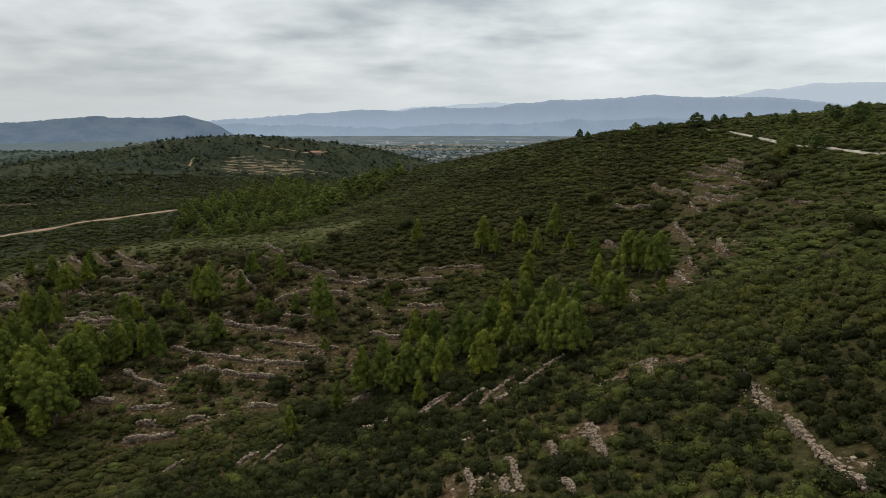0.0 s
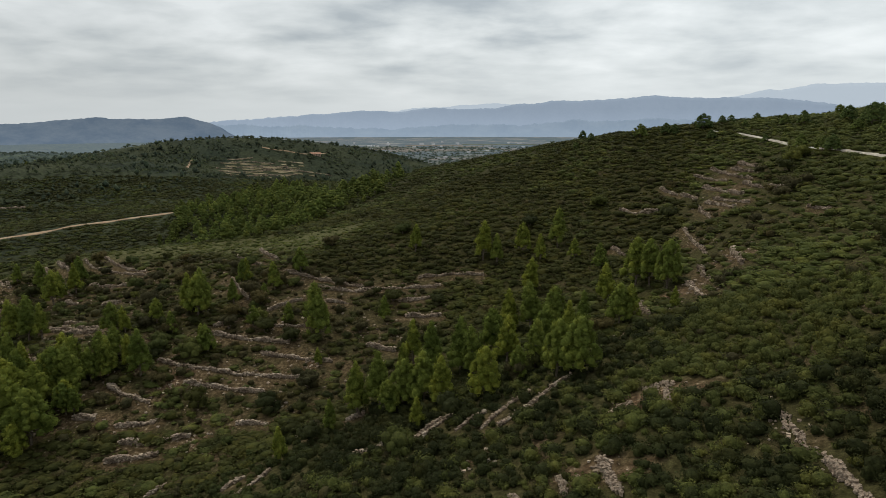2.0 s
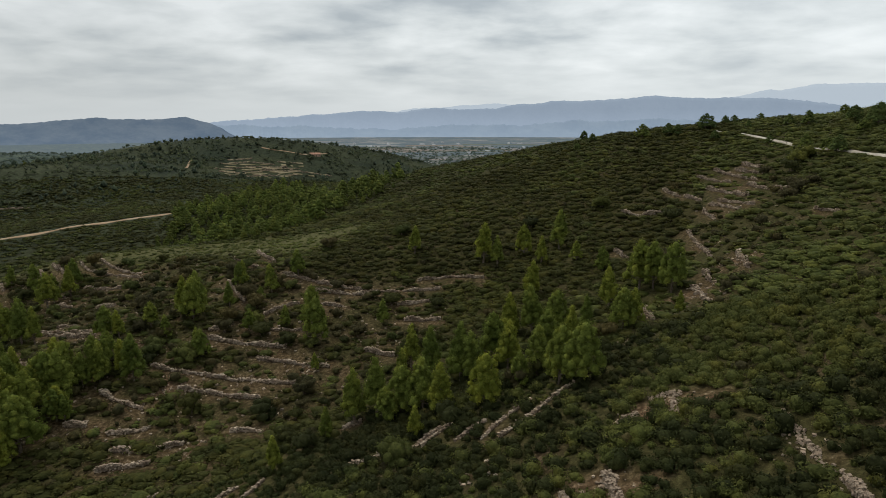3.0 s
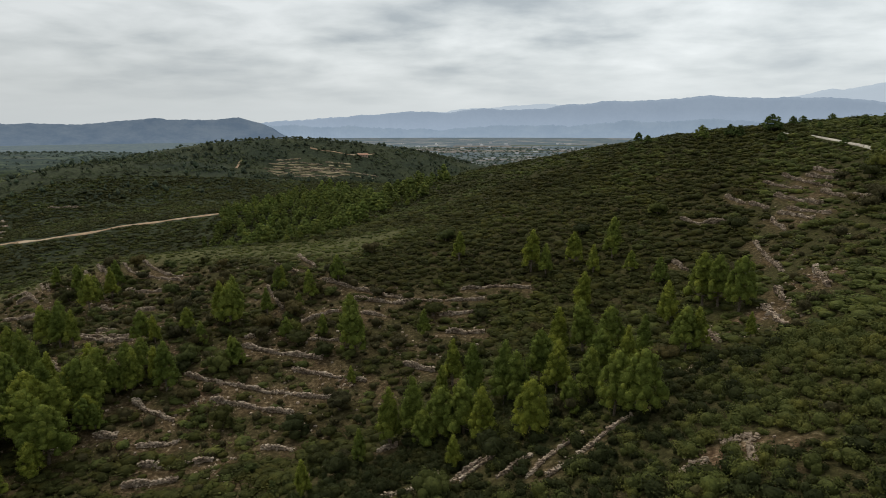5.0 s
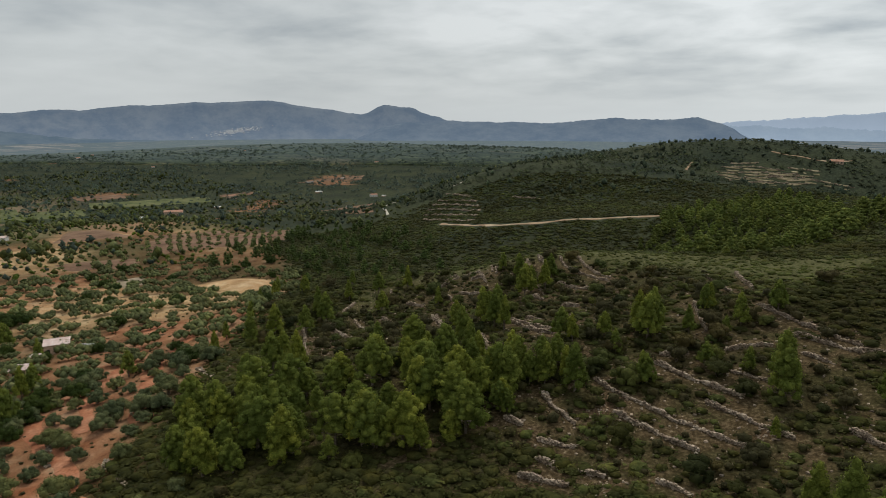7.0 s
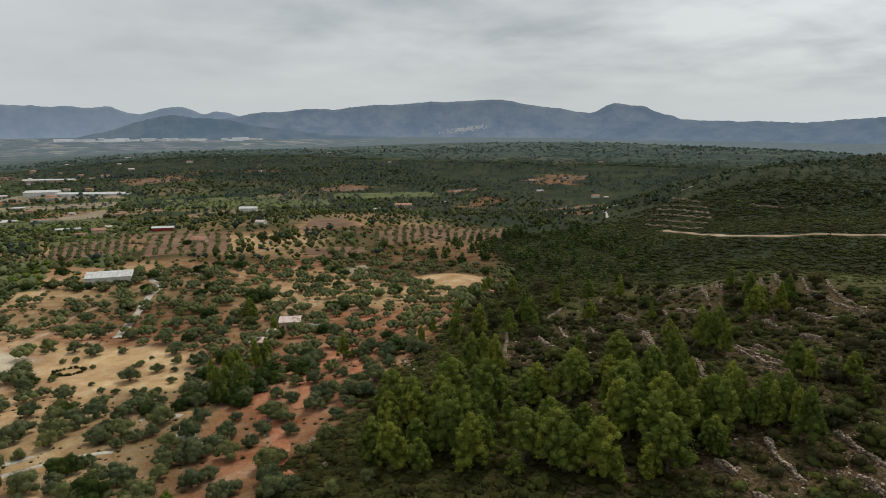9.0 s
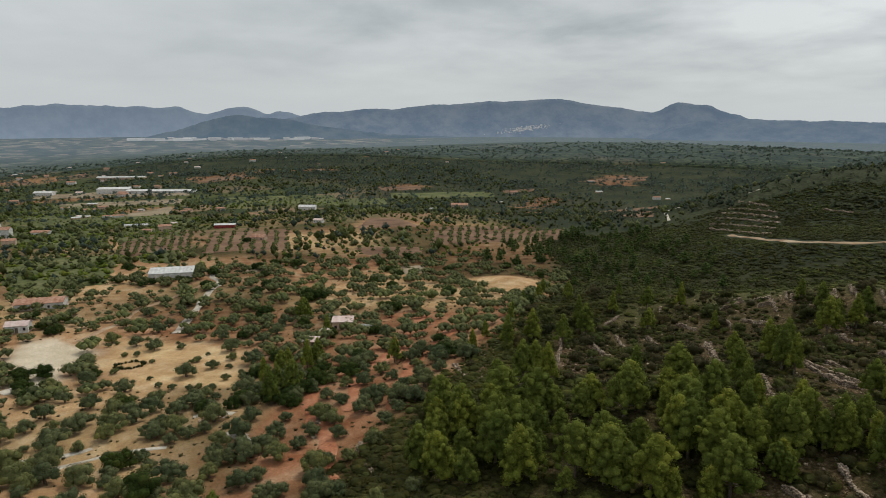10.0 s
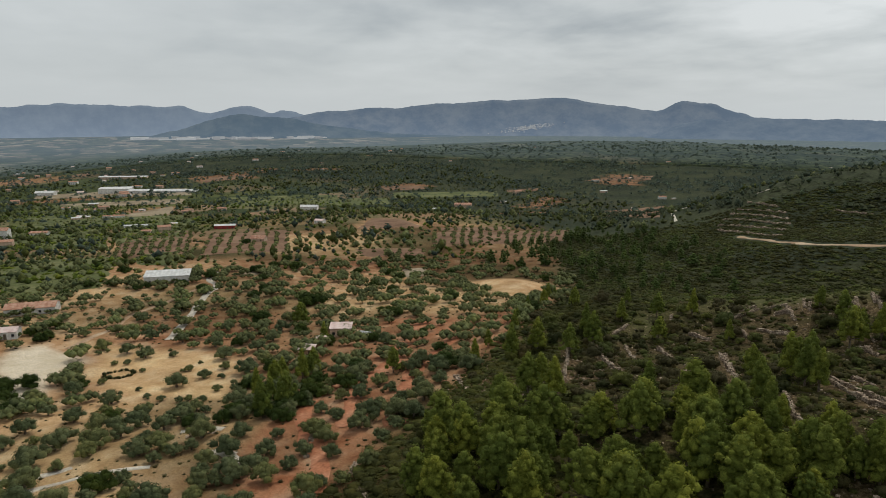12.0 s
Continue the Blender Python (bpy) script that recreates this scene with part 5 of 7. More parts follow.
FLANK_PINES = [(-92.4, 108.9, 8.5), (-85.2, 112.4, 7.3), (-93.7, 134.2, 6.7), (-89.6, 139.2, 9.2), (-87.7, 141.5, 9.6), (-102.3, 171.5, 7.4), (-111.7, 176.3, 5.5), (-144.7, 146.3, 6.4), (-142.3, 155.8, 6.5), (-136.1, 161.9, 7.3), (-136.2, 130.8, 8.8), (-134.6, 122.9, 7.8), (-167.2, 147.6, 6.1), (-155.9, 157.4, 5.1), (-142.9, 119.3, 8.7), (-115.0, 99.7, 10.6), (-144.5, 112.9, 8.7), (-107.0, 100.4, 9.0), (-159.9, 88.3, 6.7), (-149.9, 54.7, 10.8), (-154.3, 60.7, 8.3), (-169.9, 67.8, 8.4), (-204.1, 82.0, 7.3), (-230.7, 81.0, 13.2), (-114.7, 93.0, 6.9), (-92.3, 171.8, 7.2), (-93.9, 164.5, 7.0), (-76.6, 107.0, 6.7), (-60.5, 118.3, 7.6), (-59.3, 121.2, 6.7), (-67.0, 118.7, 6.9), (-76.8, 118.5, 7.2)]
TERRACE_PINES = [(-81.7, 122.5, 6.5), (-80.0, 110.3, 7.2), (-86.5, 113.7, 7.0), (-71.5, 112.6, 7.0), (-61.0, 115.3, 6.3), (-62.6, 132.3, 5.6), (-57.6, 135.3, 5.5), (-52.6, 130.5, 4.7), (-37.6, 133.3, 4.4), (-78.4, 103.3, 7.4), (-38.4, 145.4, 3.5), (-92.4, 144.7, 6.7), (-86.6, 140.3, 6.4), (-117.9, 155.2, 5.4), (-130.0, 145.4, 6.3), (-142.8, 133.7, 8.8), (-44.4, 153.5, 6.0), (-44.3, 143.0, 5.6), (-59.1, 117.5, 7.1), (-55.5, 118.7, 6.5), (-25.3, 133.5, 8.1), (-44.6, 124.5, 5.0), (-73.3, 116.7, 6.4)]
GROVE_PINES = [(-150, 106, 6.0), (-158, 114, 5.0), (-165, 126, 6.0), (-172, 131, 4.6), (-181, 140, 5.4), (-190, 152, 5.6), (-200, 163, 5.0), (-212, 168, 6.2), (-116, 103, 7.7), (-92, 34, 3.6), (-96, 37, 5.5), (-175, 64, 6.2), (-166, 56, 7.1), (-172, 70, 6.5), (-175, 72, 7.5), (-170, 61, 7.0), (-160, 58, 6.0)]
CREST_PINES = [(79.1, 212.8, 5.1), (87.0, 217.8, 2.7), (89.8, 218.3, 2.5), (97.1, 216.7, 2.4), (95.1, 194.9, 3.1), (97.6, 189.7, 3.9), (85.1, 166.8, 3.7), (84.4, 152.3, 3.9), (84.5, 156.3, 3.2), (62.8, 221.9, 4.6), (70.0, 219.2, 3.8), (71.6, 216.0, 3.4), (113.8, 201.4, 2.7), (102.6, 177.8, 4.1), (100.9, 166.0, 5.5), (97.5, 165.7, 2.9), (110.8, 178.1, 2.6), (76.6, 199.3, 2.8), (50.8, 252.0, 3.4), (50.9, 238.2, 2.8), (44.4, 231.3, 2.3), (88.6, 205.2, 2.2), (95.3, 151.7, 3.7), (83.9, 181.9, 2.3)]
stand_pines = []
px, py = scatter(-142, -48, 60, 130, 4.6, g2)
for x, y in zip(px, py):
    if max(inside(np.array([x]), np.array([y]), p, 1.0)[0] for p in (STAND, LOW_STAND)) > 0.5 and g2.uniform() < 0.85:
        stand_pines.append((x, y, float(mixed_sizes(g2, 1, 7.2, 4.4, 9.5)[0]), 3))
plant(PINES, [(x, y, min(s * 1.05, 9.2)) for x, y, s in GULLY_PINES + SLOPE_PINES + FLANK_PINES + TERRACE_PINES + GROVE_PINES] + stand_pines, g2)

CREST_TREES = []
for broad in (0.75, 0.9, 1.0):
    crown, limbs = make_pine(g2, 5.0, 900, broad)
    crown = (crown[0] * (1.4, 1.4, 0.88), crown[1])
    CREST_TREES.append((tree_thing("pine_tree", crown, limbs, WOOD_LEAF, "small dark green pine tree on the open crest", "tree", "pine trees along the crest"), 5.0))
plant(CREST_TREES, [(x, y, s * 1.2) for x, y, s in CREST_PINES], g2)
WOOD_PINES = []
for _ in range(4):
    lobes, _lean = pine_lobes(g2, 1.0, 0.85, 14)
    WOOD_PINES.append(join([lobe_cores(lobes, 0.95, "low", g2), leaf_cloud(lobes, 110, 0.05, -0.4, g2)]))
px, py = scatter(-170, 15, 200, 430, 5.0, g2)
keep = (inside(px, py, WOOD, 6) > g2.uniform(0.2, 0.9, len(px)))
strew("pine_wood", WOOD_PINES, px[keep], py[keep], mixed_sizes(g2, keep.sum(), 5.9, 2.8, 9.5), g2, WOOD_LEAF, "bright green pine wood filling the valley", "woodland", (0.62, 0.88), 0.02)
px, py = scatter(-450, -150, 180, 350, 6.6, g2)
keep = (inside(px, py, DARK_WOOD, 40) * (0.7 + 0.9 * wave(px, py, 19, 3.0)) > g2.uniform(0.1, 1.2, len(px))) & (inside(px, py, BARE_MOUND, 4) < 0.3) & (np.max([inside(px, py, c, 3) for c in ORCHARDS], axis=0) < 0.4) & off_lines(px, py, [VALLEY_LANE], 6.0)
strew("pine_wood", WOOD_PINES, px[keep], py[keep], mixed_sizes(g2, keep.sum(), 5.6, 2.6, 9.5), g2, WOOD_LEAF, "open green pine wood at the foot of the hill", "woodland", (0.62, 0.88), 0.02)

# ---- woods and bushes of the far hills ----
FAR_TREES, SMALL_TREES = [], []
for _ in range(4):
    lobes = [(0, 0, 0.5, 0.36, 0.36, 0.45), (0.22, 0.1, 0.36, 0.25, 0.25, 0.3)]
    FAR_TREES.append(join([lobe_cores(lobes, 0.85, "low", g2), leaf_cloud(lobes, 8, 0.2, -0.3, g2)]))
for _ in range(6):
    lobes = [(0, 0, 0.42, 0.42, 0.42, 0.42)]
    v, f = lobe_cores(lobes, 0.95, "low", g2)
    SMALL_TREES.append(join([(v, f[:4]), leaf_cloud(lobes, 9, 0.22, -0.2, g2)]))
px, py = strewn(-640, 120, 380, 960, 42000, g2)
d = np.hypot(px - 5, py - 25)
thick = 0.4 + 0.5 * wave(px, py, 42, 2.0) + 0.35 * wave(px, py, 13, 5.0)
keep = in_sight(px, py) & (d > 430) & (g2.uniform(size=len(px)) < thick) & off_lines(px, py, [VALLEY_LANE] + FAR_TERRACES, 4.0)
tree = g2.uniform(size=len(px)) < 0.22 + 0.25 * wave(px, py, 30, 8.0)
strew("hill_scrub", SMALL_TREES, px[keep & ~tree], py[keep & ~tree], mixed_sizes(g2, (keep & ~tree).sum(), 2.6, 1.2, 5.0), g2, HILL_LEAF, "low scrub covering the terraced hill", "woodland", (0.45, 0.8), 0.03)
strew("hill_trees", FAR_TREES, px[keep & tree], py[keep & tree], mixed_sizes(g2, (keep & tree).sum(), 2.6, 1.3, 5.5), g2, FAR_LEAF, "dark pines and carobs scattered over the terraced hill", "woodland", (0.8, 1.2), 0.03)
px, py = strewn(-2300, -300, -700, 1900, 110000, g2)
far_rise = np.clip(bumps(px, py, FAR_RISES) / 14 - 0.1, 0.6, 1) * smooth(np.hypot(px, py), 700, 900) * smooth(np.hypot(px, py), 2000, 1700)
thick = 0.42 + 0.45 * wave(px, py, 90, 3.0) + 0.4 * wave(px, py, 24, 7.0)
keep = in_sight(px, py) & (g2.uniform(size=len(px)) < far_rise * thick)
tree = (g2.uniform(size=len(px)) < 0.3 + 0.3 * wave(px, py, 60, 8.0)) & keep
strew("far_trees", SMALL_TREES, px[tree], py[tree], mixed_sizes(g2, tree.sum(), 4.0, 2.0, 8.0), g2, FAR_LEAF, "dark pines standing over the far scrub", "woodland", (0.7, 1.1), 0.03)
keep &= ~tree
strew("far_woods", SMALL_TREES, px[keep], py[keep], mixed_sizes(g2, keep.sum(), 4.2, 1.8, 8.0) * (0.8 + 0.4 * thick[keep]), g2, HAZE_LEAF, "dark pine woods over the low hills of the plain", "woodland", (0.55, 1.0), 0.03)

# ---- olive groves ----
g3 = np.random.default_rng(31)
OLIVES = []
for _ in range(6):
    crown, limbs = make_olive(g3, 5.0, 1200, 0.1, 0.19)
    OLIVES.append((tree_thing("olive_tree", crown, limbs, OLIVE_LEAF, "silvery green olive tree on bare reddish soil", "tree", "olive trees of the grove"), 5.0))
NEAR_OLIVES = [(-137, 12, 7.0), (-123, 18, 6.7), (-113, 24, 6.1), (-119, 32, 6.4), (-117, 38, 4.6), (-107, 34, 6.7), (-109, 42, 5.5), (-111, 45, 4.2), (-97, 52, 6.0), (-98, 55, 4.5), (-90, 59, 4.3), (-90, 65, 3.7), (-168, 8, 6.5), (-159, 16, 5.8), (-147, 21, 6.0), (-143, 30, 6.0), (-144, 34, 6.5), (-128, 40, 4.0), (-124, 49, 5.4), (-142, 49, 5.3), (-130, 52, 5.7), (-126, 58, 4.8), (-121, 62, 4.6), (-130, 70, 6.0), (-122, 72, 3.9), (-112, 66, 5.1), (-152, 82, 5.0)]
FIELD_OLIVES = [(-192, 7, 6.5), (-180, 11, 5.0), (-171, 17, 6.0), (-164, 22, 6.5), (-195, 15, 6.5), (-182, 24, 6.0), (-161, 30, 6.5), (-156, 35, 6.0), (-154, 42, 5.0), (-187, 39, 7.0), (-191, 46, 4.5), (-178, 35, 2.5), (-181, 32, 2.5), (-189, 30, 2.1), (-174, 41, 2.8), (-177, 48, 3.0), (-189, 57, 7.0), (-196, 52, 3.8), (-175, 39, 2.4), (-171, 44, 2.8), (-236, 20, 6.0), (-227, 27, 6.0), (-220, 32, 6.0), (-241, 34, 6.5), (-254, 24, 5.5), (-267, 32, 6.0), (-247, 25, 3.6), (-252, 14, 4.5)]
FAR_OLIVES = [(-250, 38, 5.0), (-269, 43, 5.3), (-232, 43, 5.8), (-246, 50, 6.0), (-221, 52, 7.5), (-206, 53, 7.0), (-239, 58, 6.0), (-257, 62, 6.0), (-276, 73, 4.5), (-238, 64, 6.0), (-252, 72, 5.0), (-229, 74, 7.0), (-217, 69, 6.5), (-209, 63, 6.0), (-196, 63, 5.0), (-144, 66, 4.5), (-149, 72, 4.7), (-160, 72, 4.0), (-166, 83, 6.0), (-157, 79, 4.9), (-137, 82, 4.4), (-142, 88, 4.6), (-142, 93, 5.0), (-156, 99, 5.5), (-137, 77, 4.4), (-192, 98, 6.2), (-193, 104, 4.9)]
SAPLINGS = []
sx, sy = scatter(-236, -172, 18, 60, 6.2, g3)
for x, y in zip(sx, sy):
    if inside(np.array([x]), np.array([y]), SAND_FIELD, 1)[0] > 0.5 and g3.uniform() < 0.62 and all(math.hypot(x - a, y - b) > 4 for a, b, _ in FIELD_OLIVES + FAR_OLIVES):
        SAPLINGS.append((float(x), float(y), g3.uniform(1.8, 3.2)))
taken = SAPLINGS + NEAR_OLIVES + FIELD_OLIVES + FAR_OLIVES


def clear_of(x, y, others, gap):
    return all(math.hypot(x - a, y - b) > gap for a, b, _ in others)


NO_TREES = [YARD, SAND_FIELD, BARE_MOUND, BARE_FIELD]
more, far_olive = [], []
ox, oy = scatter(-345, -92, -40, 262, 5.7, g3)
order = np.argsort(np.hypot(ox + 10, oy - 34))
for k in order:
    x, y = float(ox[k]), float(oy[k])
    here = (np.array([x]), np.array([y]))
    if inside(*here, GROVE, 2)[0] < 0.5 or max(inside(*here, p, 2)[0] for p in NO_TREES) > 0.4 or inside(*here, DARK_WOOD, 2)[0] > 0.5:
        continue
    if g3.uniform() > 0.86 or not clear_of(x, y, taken, 4.3):
        continue
    (more if len(more) + len(taken) < 290 else far_olive).append((x, y, float(mixed_sizes(g3, 1, 4.6, 2.4, 7.2)[0])))
plant(OLIVES, [(x, y, s * 0.96) for x, y, s in taken + more], g3)
OLIVE_UNITS = []
for _ in range(4):
    lobes = [(math.cos(a) * 0.26, math.sin(a) * 0.26, 0.42, 0.2, 0.2, 0.17) for a in (0.3, 1.7, 2.9, 4.2, 5.3)] + [(0, 0, 0.52, 0.22, 0.22, 0.18)]
    OLIVE_UNITS.append(join([lobe_cores(lobes, 0.85, "low", g3), leaf_cloud(lobes, 60, 0.055, -0.3, g3)]))
fo = np.array(far_olive)
strew("olive_grove", OLIVE_UNITS, fo[:, 0], fo[:, 1], fo[:, 2], g3, OLIVE_LEAF, "silvery olive trees of the farther groves", "trees", (0.85, 1.1), 0.12)

# fields of the plain, each laid on the ground
def field(name, corners, mat, label, lift=0.45):
    """A four-cornered field, cut fine enough to follow the ground."""
    a, b, c, d4 = (np.array(p, float) for p in corners)
    n = max(4, int(max(np.linalg.norm(b - a), np.linalg.norm(c - d4)) / 7))
    m = max(4, int(max(np.linalg.norm(d4 - a), np.linalg.norm(c - b)) / 7))
    u, v = np.meshgrid(np.linspace(0, 1, n + 1), np.linspace(0, 1, m + 1))
    p = (a * (1 - u[..., None]) + b * u[..., None]) * (1 - v[..., None]) + (d4 * (1 - u[..., None]) + c * u[..., None]) * v[..., None]
    edge = (u == 0) | (u == 1) | (v == 0) | (v == 1)
    x = p[..., 0] + 3.0 * wave(p[..., 0], p[..., 1], 14, 2.0)
    y = p[..., 1] + 3.0 * wave(p[..., 0], p[..., 1], 14, 5.0)
    z = ground(x.ravel(), y.ravel()).reshape(x.shape) + np.where(edge, -0.4, lift)
    k = np.arange(x.size).reshape(x.shape)
    quads = np.stack([k[:-1, :-1], k[1:, :-1], k[1:, 1:], k[:-1, 1:]], -1).reshape(-1, 4)
    return tagged(new(name, mesh_np(name, np.stack([x, y, z], -1).reshape(-1, 3), [quads], mat, True)), label, "field", kind="structure")


FIELD_SETS = ((RED_FIELDS, "red", PLOUGHED, "bare ploughed red field in the plain"), (TAN_FIELDS, "tan", STUBBLE, "pale dry stubble field in the plain"), (GREEN_FIELDS, "green", MEADOW, "yellow-green field of low crops"), (CROPS, "crop", MEADOW, "weedy green plot between the groves"), (ORCHARDS, "orchard", PLOUGHED, "tilled reddish orchard ground"))
for fields, tone_name, mat, label in FIELD_SETS:
    for k, corners in enumerate(fields):
        field("ground_" + tone_name + "_field_" + str(k + 1), corners, mat, label)


def in_fields(x, y, sets):
    return np.max([inside(x, y, c, 3) for fields in sets for c in fields], axis=0) > 0.5


# orchards in rows
row_x, row_y = [], []
for a, b, c, d4 in ORCHARDS:
    a, b, c, d4 = (np.array(p, float) for p in (a, b, c, d4))
    n, m = int(np.linalg.norm(b - a) / 7.0), int(np.linalg.norm(d4 - a) / 6.5)
    for i in range(n):
        for j in range(m):
            u, v = (i + 0.5) / n, (j + 0.5) / m
            p = (a * (1 - u) + b * u) * (1 - v) + (d4 * (1 - u) + c * u) * v
            if g3.uniform() < 0.85:
                row_x.append(p[0] + g3.normal() * 0.5), row_y.append(p[1] + g3.normal() * 0.5)
row_x, row_y = np.array(row_x), np.array(row_y)
strew("olive_orchard", OLIVE_UNITS, row_x, row_y, g3.uniform(2.6, 4.4, len(row_x)), g3, OLIVE_LEAF, "rows of small olive trees on red soil", "trees", (0.8, 1.1), 0.1)
ox, oy = np.meshgrid(np.arange(-900, -330, 7.5), np.arange(-190, 420, 6.6))
ox, oy = ox.ravel() + g3.normal(size=ox.size) * 1.1, oy.ravel() + g3.normal(size=oy.size) * 1.1
ox, oy = ox + 0.22 * oy, oy - 0.22 * ox - 90
plot_mix = wave(ox, oy, 42, 7.0)
keep = in_sight(ox, oy) & (inside(ox, oy, DARK_WOOD, 4) < 0.4) & (ox < -335) & (oy < 0.2 * -ox + 230) & (g3.uniform(size=len(ox)) < 0.5 + 0.6 * wave(ox, oy, 60, 3.0)) & ~in_fields(ox, oy, (RED_FIELDS, TAN_FIELDS, ORCHARDS))
for name, sel, mat, label in (("orchard", keep & (plot_mix > 0.1), CITRUS_LEAF, "small bright green orchard trees in rows"), ("olive_orchard", keep & (plot_mix <= 0.1), OLIVE_LEAF, "rows of small olive trees on red soil")):
    strew(name, FAR_TREES, ox[sel], oy[sel], g3.uniform(2.4, 4.6, sel.sum()), g3, mat, label, "trees", (0.5, 0.8), 0.1)
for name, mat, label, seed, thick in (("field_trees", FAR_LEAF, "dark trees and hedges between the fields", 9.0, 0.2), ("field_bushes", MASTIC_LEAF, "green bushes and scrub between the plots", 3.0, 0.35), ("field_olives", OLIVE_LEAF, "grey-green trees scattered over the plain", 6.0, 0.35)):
    px, py = strewn(-1300, -345, -460, 620, 11000, g3)
    keep = in_sight(px, py) & ~in_fields(px, py, (RED_FIELDS, TAN_FIELDS, ORCHARDS, GREEN_FIELDS)) & (inside(px, py, DARK_WOOD, 4) < 0.4) & (g3.uniform(size=len(px)) < thick + 0.5 * wave(px, py, 60, seed) + 0.35 * wave(px, py, 17, seed + 1))
    strew(name, FAR_TREES, px[keep], py[keep], mixed_sizes(g3, keep.sum(), 3.6, 1.5, 8.0), g3, mat, label, "trees", (0.6, 1.0), 0.05)

# weedy crops and young trees on the green plots
for name, mat, label, much, tall in (("crop_bushes", CITRUS_LEAF, "low yellow-green crops on weedy plots", 0.55, (0.3, 0.6)), ("crop_trees", CAROB_LEAF, "dark round trees among the crops", 0.12, (0.6, 0.9)), ("crop_olives", OLIVE_LEAF, "grey-green trees standing over low crops", 0.22, (0.6, 0.9))):
    px, py = scatter(-1010, -320, -100, 100, 5.0, g3)
    keep = in_fields(px, py, (CROPS,)) & (g3.uniform(size=len(px)) < much * (0.5 + 1.2 * wave(px, py, 20, 4.0)))
    strew(name, FAR_TREES, px[keep], py[keep], mixed_sizes(g3, keep.sum(), 3.4, 1.4, 6.0), g3, mat, label, "trees", tall, 0.05)

# dark carob trees in the grove
DARK_TREES = []
cx, cy = scatter(-345, -140, 40, 235, 17.0, g3)
for x, y in zip(cx, cy):
    here = (np.array([x]), np.array([y]))
    if g3.uniform() < 0.42 and inside(*here, GROVE, 2)[0] > 0.5 and max(inside(*here, p, 2)[0] for p in NO_TREES) < 0.4:
        DARK_TREES.append((float(x), float(y), g3.uniform(4.5, 8.0)))
CAROBS = []
for _ in range(3):
    crown, limbs = make_olive(g3, 5.5, 1100, 0.12, 0.12)
    CAROBS.append((tree_thing("carob_tree", crown, limbs, CAROB_LEAF, "dense dark green carob tree with a round crown", "tree", "carob trees of the grove"), 5.5))
GROVE_CAROBS = [(-155, 56, 7.0), (-150, 59, 6.5), (-153, 63, 6.5), (-161, 67, 6.0), (-164, 70, 6.0), (-155, 51, 6.0), (-129, 24, 7.0), (-113, 27, 7.5), (-186, 3, 7.0), (-196, 0, 7.0), (-168, 24, 5.0), (-200, 16, 5.0), (-156, 50, 6.0), (-150, 55, 6.5), (-146, 58, 6.0), (-153, 47, 5.5), (-158, 53, 6.0), (-330, 20, 5.5), (-318, 48, 6.5), (-318, 30, 5.0), (-262, -2, 6.0), (-255, 3, 6.0), (-270, 4, 6.5)]
FIELD_CAROBS = [(-328, 61, 7.5), (-264, 91, 9.0), (-260, 94, 8.5), (-279, -7, 5.5), (-253, 1, 5.5), (-331, 27, 5.5), (-321, 34, 5.0), (-316, 40, 5.0), (-206, -2, 7.5), (-206, 4, 7.0), (-331, 11, 6.0), (-203, 83, 6.5), (-334, 102, 8.0), (-359, 102, 6.5), (-438, 93, 7.0), (-362, 25, 7.5), (-398, 23, 6.5), (-320, 3, 6.0), (-188, 63, 6.0), (-174, 55, 5.5)]
plant(CAROBS, GROVE_CAROBS + FIELD_CAROBS + DARK_TREES, g3)


# ---- dry stone walls ----
BOX_V = np.array([(-1, -1, -1), (1, -1, -1), (1, 1, -1), (-1, 1, -1), (-1, -1, 1), (1, -1, 1), (1, 1, 1), (-1, 1, 1)], float) / 2
BOX_F = np.array([(0, 1, 5, 4), (1, 2, 6, 5), (2, 3, 7, 6), (3, 0, 4, 7), (4, 5, 6, 7)])


def stone_poses(pts, tall, wide, stone, gen):
    """Places of the stones of a wall along the points: (x, y, z, turn, l, w, h)."""
    out = []
    pts = np.array(pts)
    seg = np.hypot(*(pts[1:] - pts[:-1]).T)
    run = np.concatenate(([0], np.cumsum(seg)))
    s = 0.0
    while s < run[-1]:
        x, y = np.interp(s, run, pts[:, 0]), np.interp(s, run, pts[:, 1])
        x2, y2 = np.interp(s + 0.3, run, pts[:, 0]), np.interp(s + 0.3, run, pts[:, 1])
        th = math.atan2(y2 - y, x2 - x) if s + 0.3 < run[-1] else 0.0
        z = floor_at(x, y)
        top = tall * (0.75 + 0.35 * math.sin(s * 0.9) * math.sin(s * 0.37 + 1.0))
        courses = max(1, int(top / (stone * 0.62)))
        for c in range(courses):
            for side in (-0.5, 0.5):
                if gen.uniform() < 0.1 + 0.25 * (math.sin(s * 0.61 + tall * 40) > 0.55):
                    continue
                w = side * wide * gen.uniform(0.35, 1.3)
                out.append((x - math.sin(th) * w + gen.normal() * 0.05, y + math.cos(th) * w + gen.normal() * 0.05, z + stone * 0.62 * (c + 0.4) + gen.normal() * 0.05, th + gen.normal() * 0.7, stone * gen.uniform(0.7, 1.5), stone * gen.uniform(0.7, 1.2), stone * gen.uniform(0.55, 0.85)))
        if gen.uniform() < 0.25:
            w = gen.normal() * wide * 1.6
            out.append((x - math.sin(th) * w, y + math.cos(th) * w, z + 0.05, th + gen.uniform(0, 3), stone * gen.uniform(0.4, 0.9), stone * gen.uniform(0.4, 0.9), stone * 0.5))
        s += stone * 0.95
    return out


